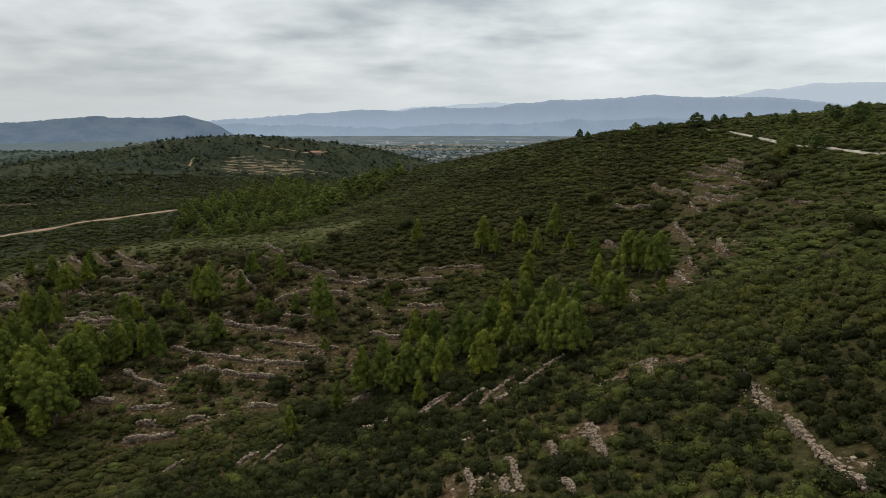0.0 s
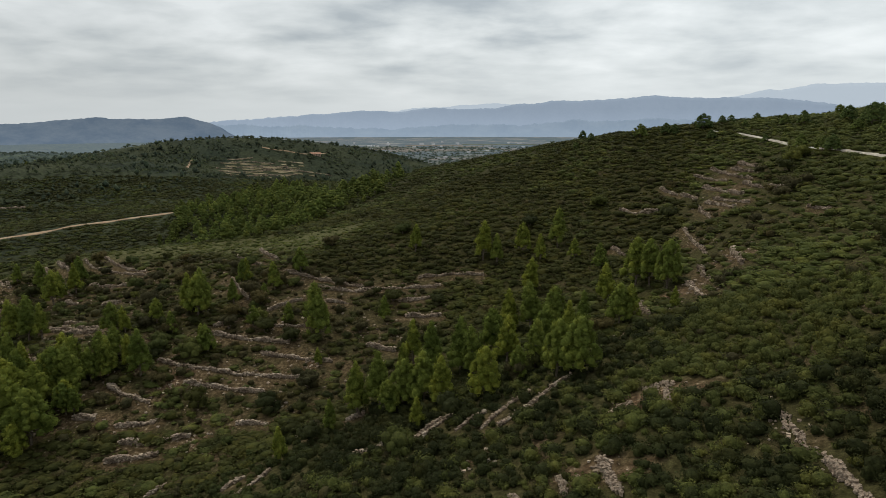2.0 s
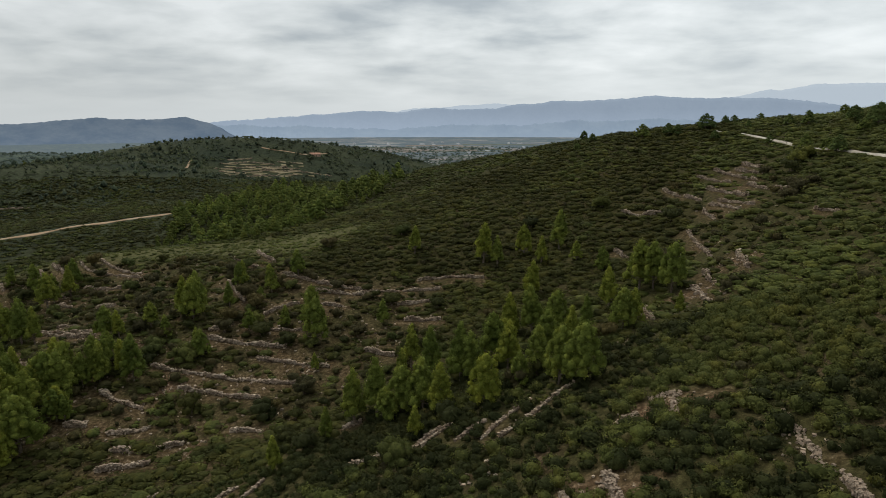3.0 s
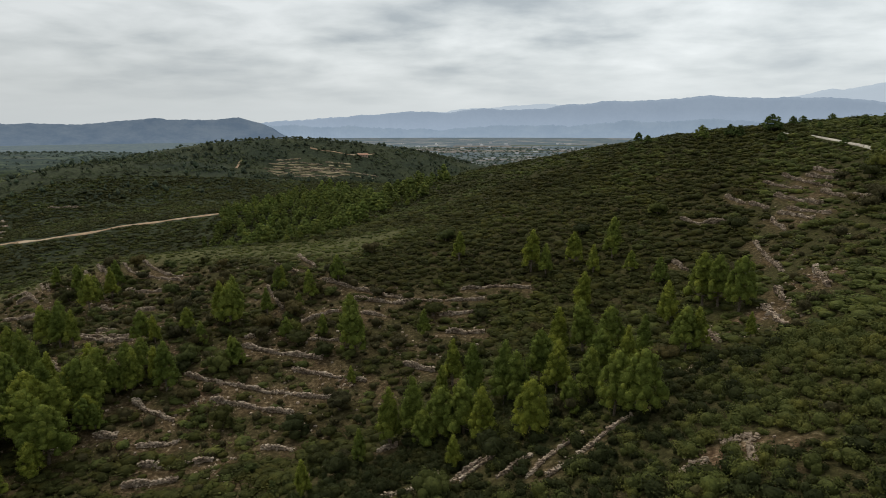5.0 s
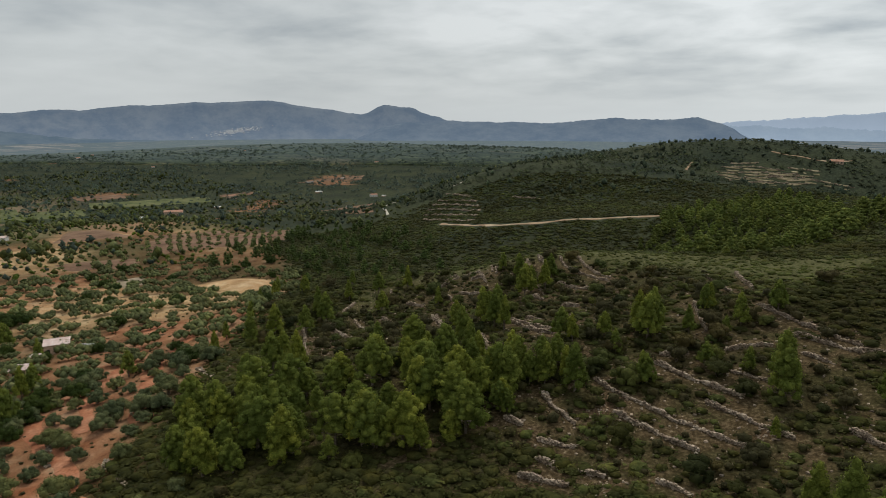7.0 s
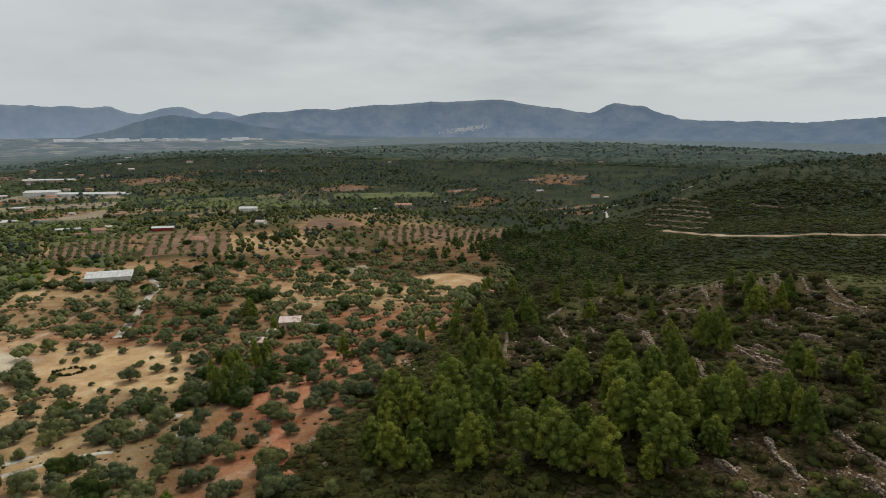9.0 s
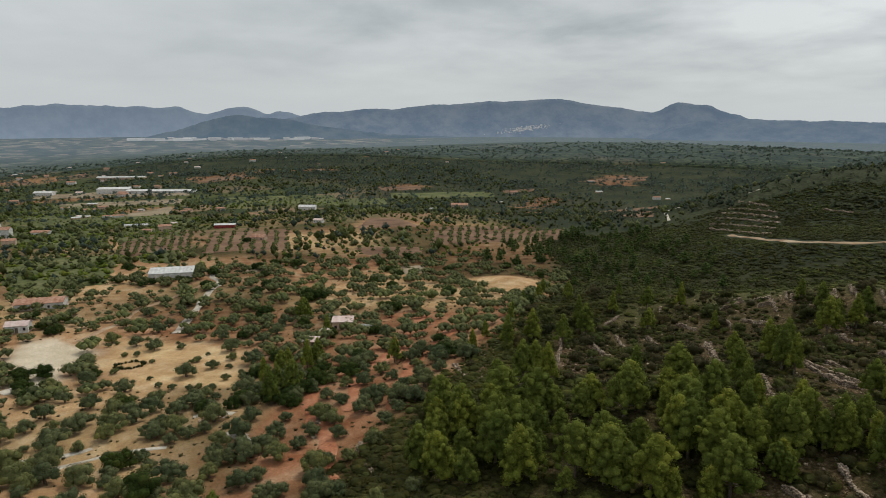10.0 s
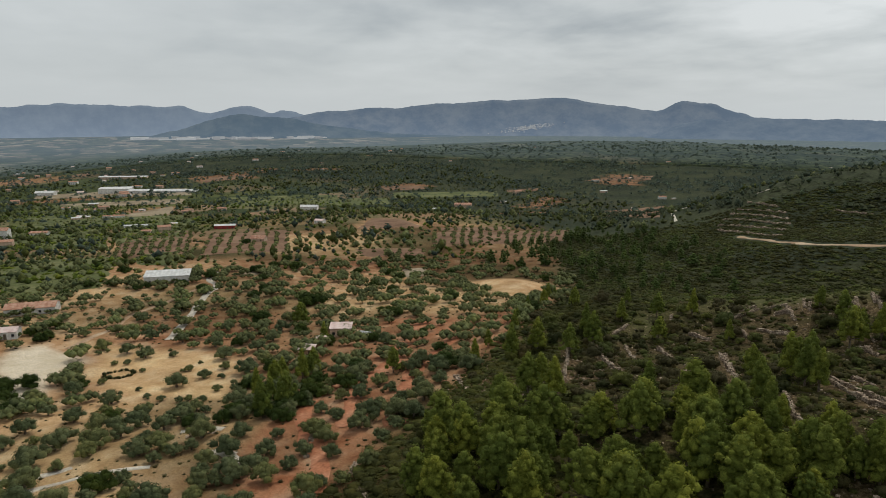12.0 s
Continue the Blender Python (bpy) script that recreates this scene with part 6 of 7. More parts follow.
def stones_mesh(name, poses, gen):
    q = np.array(poses)
    v = BOX_V[None] * (1 + 0.22 * gen.normal(size=(len(q), 8, 3))) * q[:, None, 4:7]
    c, s = np.cos(q[:, 3])[:, None], np.sin(q[:, 3])[:, None]
    v = np.stack([v[..., 0] * c - v[..., 1] * s + q[:, 0:1], v[..., 0] * s + v[..., 1] * c + q[:, 1:2], v[..., 2] + q[:, 2:3]], -1)
    f = BOX_F[None] + (np.arange(len(q)) * 8)[:, None, None]
    return mesh_np(name, v.reshape(-1, 3), [f.reshape(-1, 4)], STONE)


g4 = np.random.default_rng(41)
wall_runs = TERRACE_WALLS + GULLY_WALLS + GULLY_LOW_WALLS + SPUR_WALLS + SPUR_LOW_WALLS


def bend(pts, gen):
    """A run laid by hand is never straight."""
    fine = []
    for (ax, ay), (bx, by) in zip(pts, pts[1:]):
        n = max(2, int(math.hypot(bx - ax, by - ay) / 1.2))
        for k in range(n):
            fine.append((ax + (bx - ax) * k / n + gen.normal() * 0.12, ay + (by - ay) * k / n + gen.normal() * 0.12))
    return fine + [pts[-1]]


for k, pts in enumerate(wall_runs):
    on_spur = pts[0][0] > 40
    in_gully = pts in GULLY_WALLS + GULLY_LOW_WALLS
    poses = stone_poses(bend(pts, g4), 0.5, 0.2, 0.2, g4) if in_gully else stone_poses(bend(pts, g4), g4.uniform(0.65, 1.05), 0.3, 0.28 if on_spur else 0.26, g4)
    tagged(new("dry_stone_wall", stones_mesh("dry_stone_wall", poses, g4)), "low dry stone terrace wall of grey limestone", "stone wall", "terrace walls of the hills")
terrace_lines = []
for pts in FAR_TERRACES:
    if pts[0][1] > 500:
        (ax, ay), (bx, by) = pts[0], pts[-1]
        for k in range(3):
            a, b = (k + g4.uniform(0.02, 0.2)) / 3, (k + g4.uniform(0.6, 1.0)) / 3
            terrace_lines.append([(ax + (bx - ax) * a, ay + (by - ay) * a), (ax + (bx - ax) * b, ay + (by - ay) * b)])
            terrace_lines.append([(ax + (bx - ax) * a + 4, ay + (by - ay) * a - 7), (ax + (bx - ax) * b + 2, ay + (by - ay) * b - 7)])
    tagged(new("dry_stone_wall", stones_mesh("dry_stone_wall", stone_poses(bend(pts, g4), 1.1, 1.4, 0.8, g4), g4)), "long pale terrace wall on the far hillside", "stone wall", "terrace walls of the far hill")


# ---- tracks ----
def ribbon(name, pts, width, mat, label, lift=0.12, wander=0.25):
    pts = [Vector((p[0], p[1], 0)) for p in pts]
    line = []
    for k in range(len(pts) - 1):
        p0, p1, p2, p3 = pts[max(k - 1, 0)], pts[k], pts[k + 1], pts[min(k + 2, len(pts) - 1)]
        n = max(2, int((p2 - p1).length / 2.0))
        for i in range(n):
            u = i / n
            line.append(0.5 * (2 * p1 + (p2 - p0) * u + (2 * p0 - 5 * p1 + 4 * p2 - p3) * u * u + (3 * p1 - p0 - 3 * p2 + p3) * u ** 3))
    line.append(pts[-1])
    vs, fs, across = [], [], (-0.5, -0.42, -0.15, 0.15, 0.42, 0.5)
    drop = (-0.25, 0.0, 0.0, 0.0, 0.0, -0.25)
    for k, p in enumerate(line):
        a = line[min(k + 1, len(line) - 1)] - line[max(k - 1, 0)]
        a = a.normalized()
        side = Vector((-a.y, a.x, 0))
        w = width * (1 + wander * math.sin(k * 0.7) * math.sin(k * 0.23 + 1))
        for u, dz in zip(across, drop):
            q = p + side * (u * w)
            vs.append((q.x, q.y, floor_at(q.x, q.y) + lift + dz))
    m = len(across)
    for k in range(len(line) - 1):
        for j in range(m - 1):
            fs.append((k * m + j, (k + 1) * m + j, (k + 1) * m + j + 1, k * m + j + 1))
    return tagged(new(name, mesh_np(name, np.array(vs), [np.array(fs)], mat, True)), label, "track", kind="structure")


ribbon("road_hillside_track", HILL_TRACK, 2.5, DIRT, "pale earth track cut along the slope", 0.25, 0.5)
ribbon("road_valley_lane", VALLEY_LANE, 1.8, GRAVEL, "white gravel lane bending through the valley", 0.45)
ribbon("road_upper_lane", [(-328, 407), (-324, 414)], 1.6, GRAVEL, "short stretch of pale lane between trees", 0.45)
ribbon("road_crest_track", CREST_TRACK, 0.8, GRAVEL, "pale stony track along the crest", 0.2)
ribbon("road_terrace_track", [(-189, 710), (-177, 710), (-163, 714), (-145, 717), (-125, 735)], 2.2, DIRT, "reddish track climbing the terraced hill", 0.5)
ribbon("road_terrace_path", [(-219, 580), (-229, 613), (-233, 630)], 2.0, DIRT, "short red track on the terraced hill", 0.5)
ribbon("road_red_track", [(-98, 54), (-104, 55), (-122, 60), (-138, 61), (-150, 64), (-160, 70), (-160, 80), (-168, 90), (-180, 98)], 4.2, RED_EARTH, "red earth track through the grove", 0.12, 0.5)
ribbon("road_red_path", [(-126, 76), (-142, 84), (-160, 95), (-173, 109), (-190, 122)], 4.0, RED_EARTH, "red earth path along the pine stand", 0.12, 0.5)
ribbon("road_red_strip", [(-132, 68), (-157, 78), (-172, 92), (-197, 108), (-215, 122)], 3.6, RED_EARTH, "red earth strip between olive trees", 0.12, 0.5)
ribbon("road_farm_lane", [(-340, 66), (-325, 60), (-312, 62), (-296, 56), (-279, 51), (-258, 45), (-237, 39)], 3.2, GRAVEL, "pale farm lane through the olive grove", 0.15)
ribbon("road_grove_path", [(-315, 58), (-302, 48), (-281, 29), (-262, 22), (-250, 16), (-240, 10)], 2.4, DIRT, "dirt path between olive trees", 0.12)
ribbon("road_house_path", [(-236, 90), (-222, 92), (-210, 97), (-196, 98), (-184, 102)], 3.0, DIRT, "dirt path to the small farmhouse", 0.12)

for k, pts in enumerate(terrace_lines):
    ribbon("trim_terrace_" + str(k + 1), pts, 2.2, DRY_GRASS, "pale dry grass terrace on the far hillside", 0.6, 0.5)


# ---- buildings ----
def part(name, bm, mat, parent, label=""):
    me = bpy.data.meshes.new(name)
    bm.normal_update()
    bm.to_mesh(me)
    bm.free()
    me.materials.append(mat)
    ob = new(name, me)
    ob.parent = parent
    if label:
        ob["label"] = label
    return ob


def box(bm, x0, x1, y0, y1, z0, z1):
    vs = [bm.verts.new(p) for p in ((x0, y0, z0), (x1, y0, z0), (x1, y1, z0), (x0, y1, z0), (x0, y0, z1), (x1, y0, z1), (x1, y1, z1), (x0, y1, z1))]
    for f in ((3, 2, 1, 0), (0, 1, 5, 4), (1, 2, 6, 5), (2, 3, 7, 6), (3, 0, 4, 7), (4, 5, 6, 7)):
        bm.faces.new([vs[i] for i in f])


def building(name, x, y, turn, w, d, h, wall_mat, roof_mat, label, roof="gable", rise=1.2, windows=2, door=True, category="house", sink=0.6):
    """A small building: four walls with real openings, a pitched or single-slope roof, doors and windows."""
    root = tagged(new(name), label, category)
    root.matrix_basis = pose(x, y, min(floor_at(x + a, y + b) for a in (-w / 3, w / 3) for b in (-d / 3, d / 3)) - 0.1, 0, 0, turn)
    t = 0.3
    holes = []
    slots = windows + (1 if door else 0)
    for k in range(slots):
        cx = -w / 2 + w * (k + 0.5) / slots
        if door and k == slots // 2:
            holes.append((cx - 0.5, cx + 0.5, 0.0, min(2.05, h - 0.3), "door"))
        else:
            holes.append((cx - 0.45, cx + 0.45, min(1.0, h * 0.4), min(2.0, h - 0.35), "window"))
    for side in (-1, 1):
        bm = bmesh.new()
        y0, y1 = (-d / 2, -d / 2 + t) if side < 0 else (d / 2 - t, d / 2)
        at = -w / 2
        for a, b, z0, z1, _ in holes:
            box(bm, at, a, y0, y1, -sink, h)
            box(bm, a, b, y0, y1, z1, h)
            box(bm, a, b, y0, y1, -sink, z0)
            at = b
        box(bm, at, w / 2, y0, y1, -sink, h)
        part("wall", bm, wall_mat, root)
        for a, b, z0, z1, what in holes:
            mid_y = (y0 + y1) / 2
            bm = bmesh.new()
            if what == "door":
                box(bm, a + 0.03, b - 0.03, mid_y - 0.03, mid_y + 0.03, z0 + 0.02, z1 - 0.02)
                part("door", bm, GREEN_DOOR, root)
            else:
                box(bm, a + 0.02, b - 0.02, mid_y - 0.02, mid_y + 0.02, z0 + 0.02, z1 - 0.02)
                pane = part("window", bm, DARK_OPENING, root)
                bm = bmesh.new()
                out = y0 - 0.08 if side < 0 else y1 - 0.02
                box(bm, a - 0.08, b + 0.08, out, out + 0.1, z0 - 0.1, z0 - 0.02)
                part("sill", bm, STONE, pane)
    for side in (-1, 1):
        bm = bmesh.new()
        x0, x1 = (-w / 2, -w / 2 + t) if side < 0 else (w / 2 - t, w / 2)
        box(bm, x0, x1, -d / 2 + t, d / 2 - t, -sink, h)
        if roof == "gable":
            a = [bm.verts.new(p) for p in ((x0, -d / 2 + t, h), (x1, -d / 2 + t, h), (x1, d / 2 - t, h), (x0, d / 2 - t, h), (x0, 0, h + rise * (1 - 2 * t / d)), (x1, 0, h + rise * (1 - 2 * t / d)))]
            for f in ((0, 1, 5, 4), (3, 4, 5, 2), (0, 4, 3), (1, 2, 5)):
                bm.faces.new([a[i] for i in f])
        part("wall", bm, wall_mat, root)
    o = 0.3
    slopes = [(-d / 2 - o, 0.0), (d / 2 + o, 0.0)] if roof == "gable" else [(-d / 2 - o, d / 2 + o)]
    for ya, yb in slopes:
        bm = bmesh.new()
        cols = max(6, int(w / 0.8))
        vs = []
        for k in range(cols + 1):
            xx = -w / 2 - o + (w + 2 * o) * k / cols
            ripple = 0.035 * (-1) ** k
            if roof == "gable":
                za, zb = h - rise * 2 * o / d + 0.1 + ripple, h + rise + 0.1 + ripple
            else:
                za, zb = h + 0.12 + ripple, h + rise + 0.12 + ripple
            vs.append([bm.verts.new(p) for p in ((xx, ya, za - 0.14), (xx, ya, za), (xx, yb, zb), (xx, yb, zb - 0.14))])
        for a, b in zip(vs, vs[1:]):
            for i in range(4):
                bm.faces.new((a[i], b[i], b[(i + 1) % 4], a[(i + 1) % 4]))
        bm.faces.new(vs[0]), bm.faces.new(vs[-1][::-1])
        bmesh.ops.recalc_face_normals(bm, faces=bm.faces)
        part("roof", bm, roof_mat, root)
    if roof != "gable":
        bm = bmesh.new()
        box(bm, -w / 2, w / 2, d / 2 - t, d / 2, h, h + rise - 0.05)
        part("wall", bm, wall_mat, root)
    return root


building("farm_shed", -330, 43, 79, 19, 8, 3.6, WHITEWASH, SHEET_ROOF, "long whitewashed farm shed with a pale sheet roof", "mono", 1.2, 3, True, "shed")
building("farmhouse", -297, -6, 82, 17, 8, 3.0, WHITEWASH, TILE, "low white farmhouse with a clay tile roof", "gable", 1.3, 4)
building("cottage", -262, -9, 80, 7, 5, 2.8, WHITEWASH, PINK_ROOF, "small white cottage with a pinkish tiled roof", "gable", 1.0, 2)
building("field_house", -213, 90, 68, 6.6, 5, 3.2, OCHRE_WALL, PINK_ROOF, "small ochre field house with a faded pink roof", "mono", 0.5, 2)
building("tool_shed", -203, 95, 40, 3.2, 3.0, 1.6, OCHRE_WALL, SHEET_ROOF, "small shed under grey corrugated sheets", "gable", 0.9, 0, True, "shed")
tank = tagged(new("water_tank"), "round brick water tank beside the field house", "tank")
tank.matrix_basis = pose(-201, 80.5, floor_at(-201, 80.5))
bm = bmesh.new()
bmesh.ops.create_cone(bm, cap_ends=True, segments=24, radius1=1.65, radius2=1.6, depth=3.6, matrix=Matrix.Translation((0, 0, 1.5)))
part("wall", bm, BRICK, tank)
bm = bmesh.new()
bmesh.ops.create_cone(bm, cap_ends=True, segments=24, radius1=1.75, radius2=1.7, depth=0.15, matrix=Matrix.Translation((0, 0, 3.37)))
part("lid", bm, PINK_ROOF, tank)
building("hut", -196, 75, 60, 4.2, 3.4, 2.3, OCHRE_WALL, PINK_ROOF, "low hut with a faded purplish roof", "mono", 0.4, 1, True, "hut")
building("red_shed", -557, 94, 74, 16, 7, 3.4, RED_PAINT, SHEET_ROOF, "dark red painted shed with a white roof edge", "gable", 0.8, 3, True, "shed")
building("white_shed", -719, 199, 66, 18, 10, 4.5, WHITEWASH, SHEET_ROOF, "white farm shed among trees", "gable", 1.5, 3, True, "shed")
building("brick_house", -730, 388, 60, 20, 12, 5.0, OCHRE_WALL, TILE, "unfinished brick house on a bare plot", "gable", 1.4, 4)
building("stone_house", -446, 102, 60, 9, 6, 2.8, OCHRE_WALL, TILE, "old stone field house with a tiled gable roof", "gable", 1.8, 1)
building("long_shed", -643, 30, 80, 20, 6, 2.6, SHEET_ROOF, SHEET_ROOF, "long low pale shed", "gable", 0.6, 3, True, "shed")
building("roadside_house", -644, -43, 70, 14, 7, 3.0, WHITEWASH, TILE, "white house beside the field lane", "gable", 1.2, 3)
building("hill_house", -136, 722, 10, 11, 7, 2.6, OCHRE_WALL, TILE, "ochre house with a red tiled roof on the hill", "gable", 1.5, 3)

chapel = building("chapel", -634, -67, 75, 9, 7, 8.0, WHITEWASH, TILE, "tall white chapel with a small bell gable", "gable", 2.0, 2, True, "chapel")
bm = bmesh.new()
box(bm, -4.4, -2.4, -1.0, 1.0, 8.0, 12.5)
part("bell_gable", bm, WHITEWASH, chapel)

# houses scattered over the plain
HOUSES = [building("plain_house", -1277, -64, 75, 14, 8, 4.5, WHITEWASH, TILE, "white country house far out in the plain", "gable", 1.6, 3),
          building("plain_house", -1038, 15, 80, 11, 8, 5.2, OCHRE_WALL, TILE, "ochre two-storey house among fields", "gable", 1.4, 3),
          building("plain_house", -933, -18, 70, 12, 6, 2.8, OCHRE_WALL, SHEET_ROOF, "low field house under a grey sheet roof", "mono", 0.8, 2),
          building("plain_house", -1108, -43, 90, 9, 7, 3.0, WHITEWASH, PINK_ROOF, "small white house with a faded roof", "gable", 1.2, 2)]
for ob in HOUSES:
    ob["group"] = "houses of the plain"
spots = [(-1616, 102), (-1139, -90), (-908, -46), (-794, -22), (-777, 4), (-782, 82), (-769, 115), (-1243, 347), (-1023, 977), (-787, 1120), (-915, 794), (-1571, 601), (-1638, 656), (-1515, 595), (-720, 688), (-918, 725), (-1180, -190), (-1350, 60), (-1450, 260), (-690, -95), (-720, -120)]
g6 = np.random.default_rng(61)
for _ in range(70):
    r, az = g6.uniform(560, 1750), math.radians(g6.uniform(-101, -84) if g6.uniform() < 0.75 else g6.uniform(-84, -45))
    spots.append((math.sin(az) * r, math.cos(az) * r))
for x, y in spots:
    made_house = copy_thing(HOUSES[int(g6.integers(4))], pose(x, y, floor_at(x, y), 0, 0, g6.uniform(50, 100)))
    s = g6.uniform(0.45, 0.85)
    made_house.scale = (s * g6.uniform(0.8, 1.5), s, s)



# ---- stone walls close under the flight, stone by stone ----
STONE_SHAPES = []
for _ in range(8):
    v = BOX_V * (1 + 0.24 * g4.normal(size=(8, 3)))
    STONE_SHAPES.append(mesh_np("stone", v, [np.concatenate([BOX_F, [(3, 2, 1, 0)]])], STONE))
for pts, tall, wide in NEAR_WALLS:
    poses = stone_poses(bend(pts, g4), tall, wide * 0.6, 0.21, g4)
    root = tagged(new("dry_stone_wall"), "tumbled dry stone wall of pale limestone among shrubs", "stone wall", "tumbled walls of the near slope")
    root.location = (pts[0][0], pts[0][1], floor_at(*pts[0]))
    keep_n = 280
    if len(poses) > keep_n:
        rest = tagged(new("rubble", stones_mesh("rubble", poses[keep_n:], g4)), kind="stuff")
        rest.parent = root
        rest.location = -root.location
    for x, y, z, th, a, b, c in poses[:keep_n]:
        ob = new("stone", STONE_SHAPES[int(g4.integers(8))])
        ob.parent = root
        ob.matrix_basis = Matrix.Translation(Vector((x, y, z)) - root.location) @ Euler((g4.normal() * 0.2, g4.normal() * 0.2, th)).to_matrix().to_4x4() @ Matrix.Diagonal((a, b, c, 1))

# loose stones lying on the open earth
lx, ly, lsz = [], [], []
for px, py, pr in EARTH_PATCHES:
    n = int(14 * pr)
    lx += list(px + g4.normal(size=n) * pr * 0.7)
    ly += list(py + g4.normal(size=n) * pr * 0.7)
    lsz += list(g4.uniform(0.12, 0.42, n))
loose = [(x, y, floor_at(x, y) + 0.04, g4.uniform(0, 6), s, s * 0.8, s * 0.6) for x, y, s in zip(lx, ly, lsz)]
tagged(new("loose_stones", stones_mesh("loose_stones", loose, g4)), "scattered pale limestone lumps on bare earth", "stones", kind="stuff")
kx, ky = scatter(-150, 70, 80, 185, 1.6, g4)
sel = (g4.uniform(size=len(kx)) < 0.5 * inside(kx, ky, KNOLL, 6) + 0.12 * inside(kx, ky, SPUR_TERRACES, 6))
loose = [(x, y, z + 0.04, g4.uniform(0, 6), s, s * 0.8, s * 0.55) for x, y, z, s in zip(kx[sel], ky[sel], ground(kx[sel], ky[sel]), g4.uniform(0.15, 0.5, sel.sum()))]
tagged(new("loose_stones", stones_mesh("loose_stones", loose, g4)), "stones strewn over the old terraces", "stones", kind="stuff")

# weeds and dry grass between the olive trees
wx, wy = scatter(-300, -92, -30, 215, 2.6, g4)
sel = (inside(wx, wy, GROVE, 4) > 0.5) & (np.max([inside(wx, wy, p, 3) for p in NO_TREES], axis=0) < 0.5) & (g4.uniform(size=len(wx)) < 0.35 + 0.6 * wave(wx, wy, 11, 4.0))
WEEDS = [shrub_template(g4, 14, 0.16, 1, 3) for _ in range(4)]
strew("weeds", WEEDS, wx[sel], wy[sel], g4.uniform(0.35, 1.1, sel.sum()), g4, DRY_LEAF, "dry weeds and low tufts on the grove floor", "weeds", (0.35, 0.7), 0.05)

# ---- the wide plain ahead: fields, rows of trees and scattered houses far off ----
g7 = np.random.default_rng(71)


def on_plain(az_from, az_to, near, far, count):
    az, r = np.radians(g7.uniform(az_from, az_to, count)), near + (far - near) * g7.uniform(size=count) ** 0.8
    return np.sin(az) * r, np.cos(az) * r


fx, fy = on_plain(-20, 22, 1280, 3300, 110)
for k, (x, y) in enumerate(zip(fx, fy)):
    a, b, th = g7.uniform(40, 190), g7.uniform(9, 30), g7.normal() * 0.18
    c, sn = math.cos(th), math.sin(th)
    corners = [(x + u * a * c - v * b * sn, y + u * a * sn + v * b * c) for u, v in ((-1, 1), (1, 1), (1, -1), (-1, -1))]
    field("ground_plain_field_" + str(k + 1), corners, (FAR_FALLOW, FAR_FALLOW, FAR_CROP)[k % 3], ("pale fallow field far out in the plain", "pale fallow field far out in the plain", "green field far out in the plain")[k % 3], 3.6 + 0.02 * k)
tx, ty = on_plain(-20, 22, 1250, 3000, 4200)
row = np.round(ty / 34) * 34 + g7.normal(size=len(ty)) * 3
strew("plain_trees", SMALL_TREES, tx, row, g7.uniform(5, 11, len(tx)), g7, HAZE_LEAF, "rows of dark trees between the far fields", "trees", (0.6, 1.0), -0.25)

# ---- far settlements ----
from mathutils.bvhtree import BVHTree

# haze over the far buildings is likewise emitted by their own surface
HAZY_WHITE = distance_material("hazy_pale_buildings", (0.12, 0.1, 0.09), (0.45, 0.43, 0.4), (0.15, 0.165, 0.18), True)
slope = BVHTree.FromPolygons([Vector(p) for p in LEFT_RANGE[0]], [tuple(int(i) for i in f) for f in LEFT_RANGE[1]])
g5 = np.random.default_rng(51)
village = []
for _ in range(240):
    az, el = g5.normal() * 0.9 - 58.0, g5.normal() * 0.1 - 1.2
    el += (az + 58.2) * 0.13
    way_out = Vector((math.sin(radians(az)) * math.cos(radians(el)), math.cos(radians(az)) * math.cos(radians(el)), math.sin(radians(el))))
    hit = slope.ray_cast(Vector((0, 0, EYE)), way_out)[0]
    if hit:
        s = g5.uniform(2.6, 6.0)
        village.append((hit.x, hit.y, hit.z + 3, g5.uniform(0, 3), s, s, s * 0.9))
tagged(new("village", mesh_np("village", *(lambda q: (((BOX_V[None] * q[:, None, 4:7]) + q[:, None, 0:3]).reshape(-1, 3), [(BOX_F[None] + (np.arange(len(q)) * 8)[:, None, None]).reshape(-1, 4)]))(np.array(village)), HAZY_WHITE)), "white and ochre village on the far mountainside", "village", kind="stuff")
works = []
for k in range(130):
    az = g5.uniform(-89.8, -75.2)
    if az > -83.5 or g5.uniform() < 0.4:
        el = -1.9 + (0.14 * g5.uniform(-0.6, 1.0) if -84 < az < -77 else 0.05 * g5.normal())
        r = min(4100, (EYE + 74) / math.tan(radians(-el)))
        x, y = math.sin(radians(az)) * r, math.cos(radians(az)) * r
        tall = g5.uniform(5, 14)
        works.append((x, y, floor_at(x, y) + 2 + tall / 2, 0.2, g5.uniform(20, 40), g5.uniform(18, 100), tall))
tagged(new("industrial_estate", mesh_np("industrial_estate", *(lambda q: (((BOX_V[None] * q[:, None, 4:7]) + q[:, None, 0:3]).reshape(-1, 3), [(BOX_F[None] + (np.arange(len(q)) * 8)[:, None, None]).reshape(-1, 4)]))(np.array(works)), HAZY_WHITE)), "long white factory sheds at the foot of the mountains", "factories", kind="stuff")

town = []
hx, hy = on_plain(-8, 18, 1700, 3600, 60)
for x, y in zip(hx, hy):
    w = g7.uniform(6, 12)
    town.append((x, y, floor_at(x, y) + 4.5, 0, w * g7.uniform(1, 2.2), w, g7.uniform(4, 7)))
town = np.array(town)
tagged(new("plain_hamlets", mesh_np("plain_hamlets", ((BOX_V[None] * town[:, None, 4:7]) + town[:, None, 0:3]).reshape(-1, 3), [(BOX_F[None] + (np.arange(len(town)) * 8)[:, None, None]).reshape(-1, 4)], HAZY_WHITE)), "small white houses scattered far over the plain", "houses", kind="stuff")

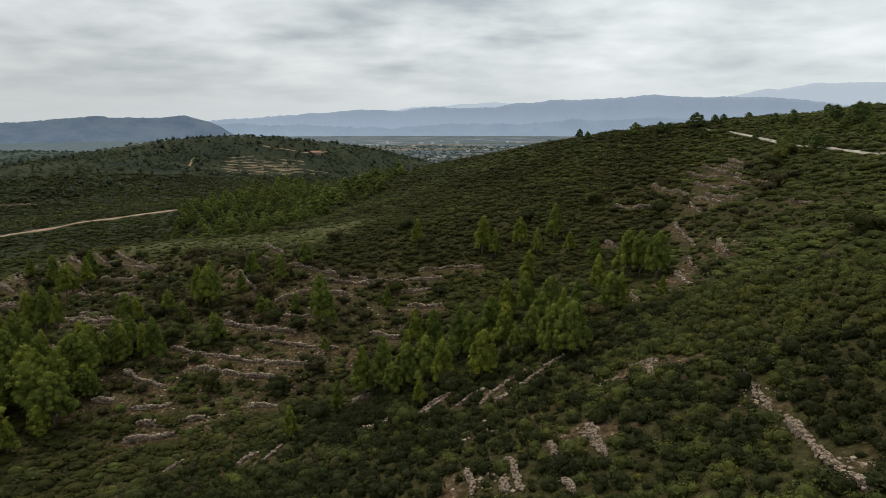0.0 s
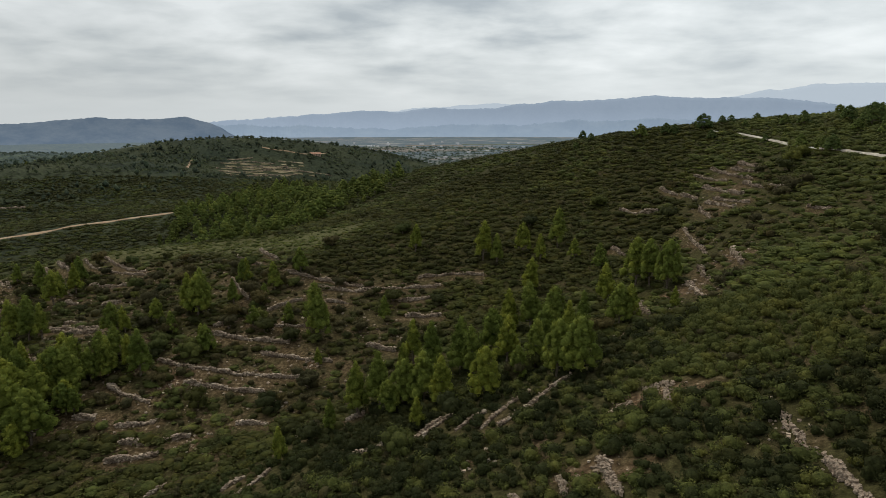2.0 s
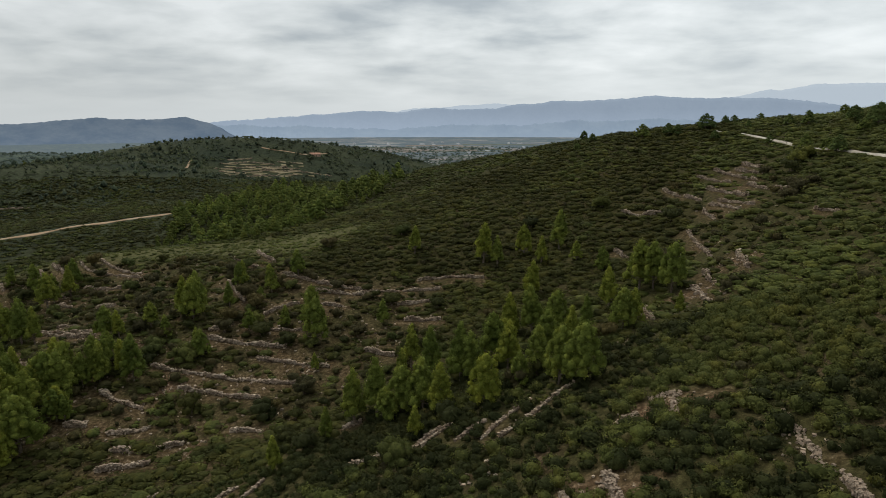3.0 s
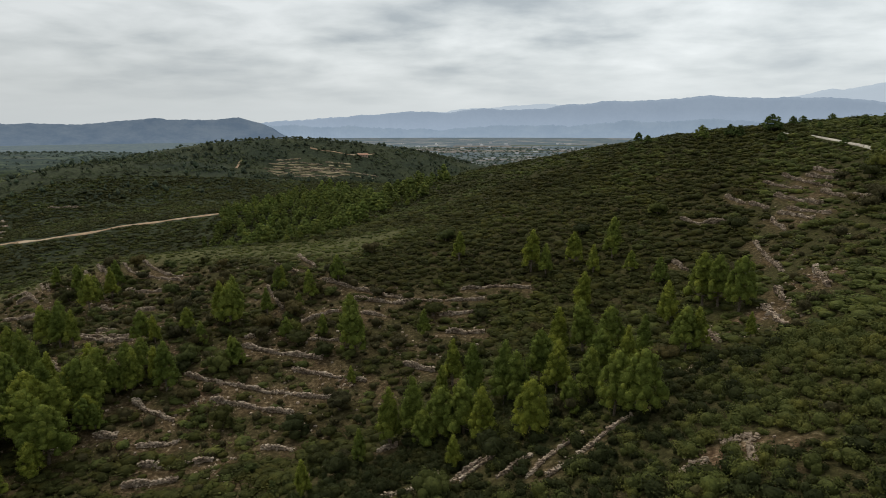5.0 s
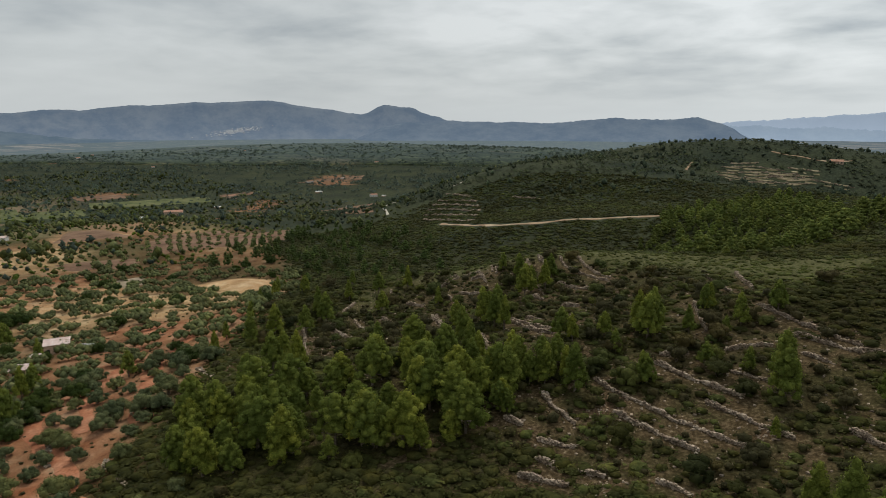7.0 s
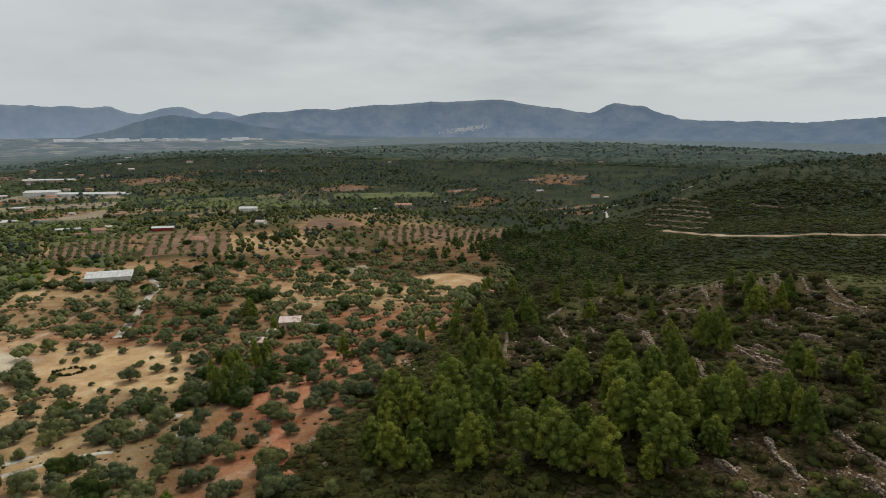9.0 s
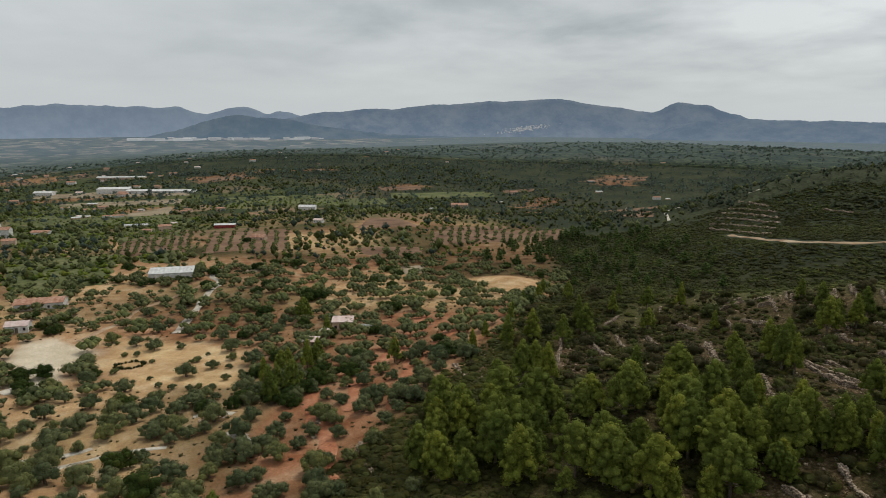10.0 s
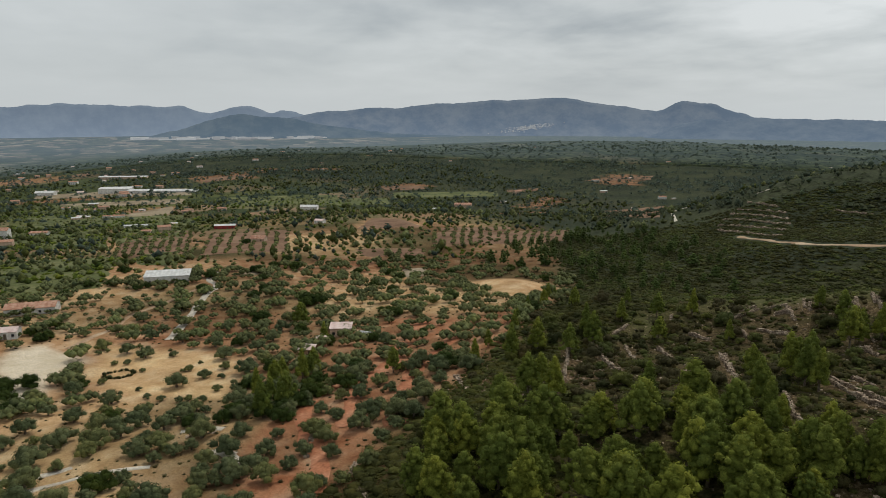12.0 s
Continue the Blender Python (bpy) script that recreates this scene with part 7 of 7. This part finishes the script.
building("factory", -1086, 4, 76, 44, 16, 7.0, WHITEWASH, SHEET_ROOF, "white concrete works building in the plain", "mono", 1.5, 5, True, "factory")
building("greenhouse", -1050, 66, 66, 96, 18, 3.5, SHEET_ROOF, SHEET_ROOF, "long pale greenhouse beside the works", "gable", 1.5, 8, True, "greenhouse")
building("long_barn", -1302, 12, 72, 80, 12, 4.5, OCHRE_WALL, SHEET_ROOF, "long low barn on reddish ground", "gable", 1.5, 8, True, "barn")
building("white_hall", -1120, -88, 72, 26, 12, 5.0, WHITEWASH, SHEET_ROOF, "white hall at the roadside", "gable", 2.0, 4, True, "hall")

# low walls, ledges and a round hedge in the grove
GROVE_WALLS = [[(-144.0, 97.7), (-129.4, 94.1)], [(-140.6, 104.4), (-145.3, 110.1)], [(-131.5, 76.4), (-128.9, 81.2)], [(-106.3, 62.1), (-102.2, 62.7)], [(-133.8, 61.7), (-123.6, 58.0)], [(-148.1, 38.9), (-146.8, 44.6)], [(-155.9, 63.8), (-158.0, 67.1)], [(-133.3, 45.1), (-126.8, 46.9)], [(-110.8, 62.5), (-115.2, 64.9)], [(-125.6, 102.6), (-112.2, 97.3)]]
for pts in GROVE_WALLS:
    tagged(new("dry_stone_wall", stones_mesh("dry_stone_wall", stone_poses(bend(pts, g4), 0.6, 0.6, 0.34, g4), g4)), "low rubble wall along a red earth strip", "stone wall", "rubble walls of the grove")
ribbon("trim_pale_ledge", [(-152.3, 38.1), (-151.1, 42.3), (-147.9, 46.3)], 1.6, GRAVEL, "pale eroded ledge between olive trees", 0.15, 0.5)
ribbon("trim_pale_bank", [(-142.7, 5.0), (-142.0, 13.7), (-143.4, 18.7)], 1.8, GRAVEL, "pale eroded bank below the yard", 0.15, 0.5)
ribbon("trim_low_ledge", [(-132, 7), (-134, 11), (-136, 14), (-137, 18), (-138, 23), (-136, 32)], 1.5, GRAVEL, "pale eroded ledge across the lower grove", 0.15, 0.5)
ribbon("trim_yard_edge", [(-197, -5), (-199, 1), (-191, 8)], 4.0, GRAVEL, "pale bare ground beside the yard", 0.15, 0.5)
ribbon("trim_white_rubble", [(-138, 44), (-133, 46), (-127, 47)], 1.6, GRAVEL, "white rubble spilling down a bank", 0.2, 0.6)
ribbon("trim_pale_cut", [(-138.5, 41), (-136, 44.5), (-134, 47)], 1.4, GRAVEL, "pale cut bank in the red soil", 0.15, 0.5)
ring_a = np.linspace(0, 2 * math.pi, 46)
strew("round_hedge", MID_SHRUBS, -207.3 + 3.6 * np.cos(ring_a) + g4.normal(size=46) * 0.3, 25.1 + 3.9 * np.sin(ring_a) + g4.normal(size=46) * 0.3, g4.uniform(0.7, 1.2, 46), g4, SHRUB_LEAF, "low ring of bushes on sandy ground", "hedge")
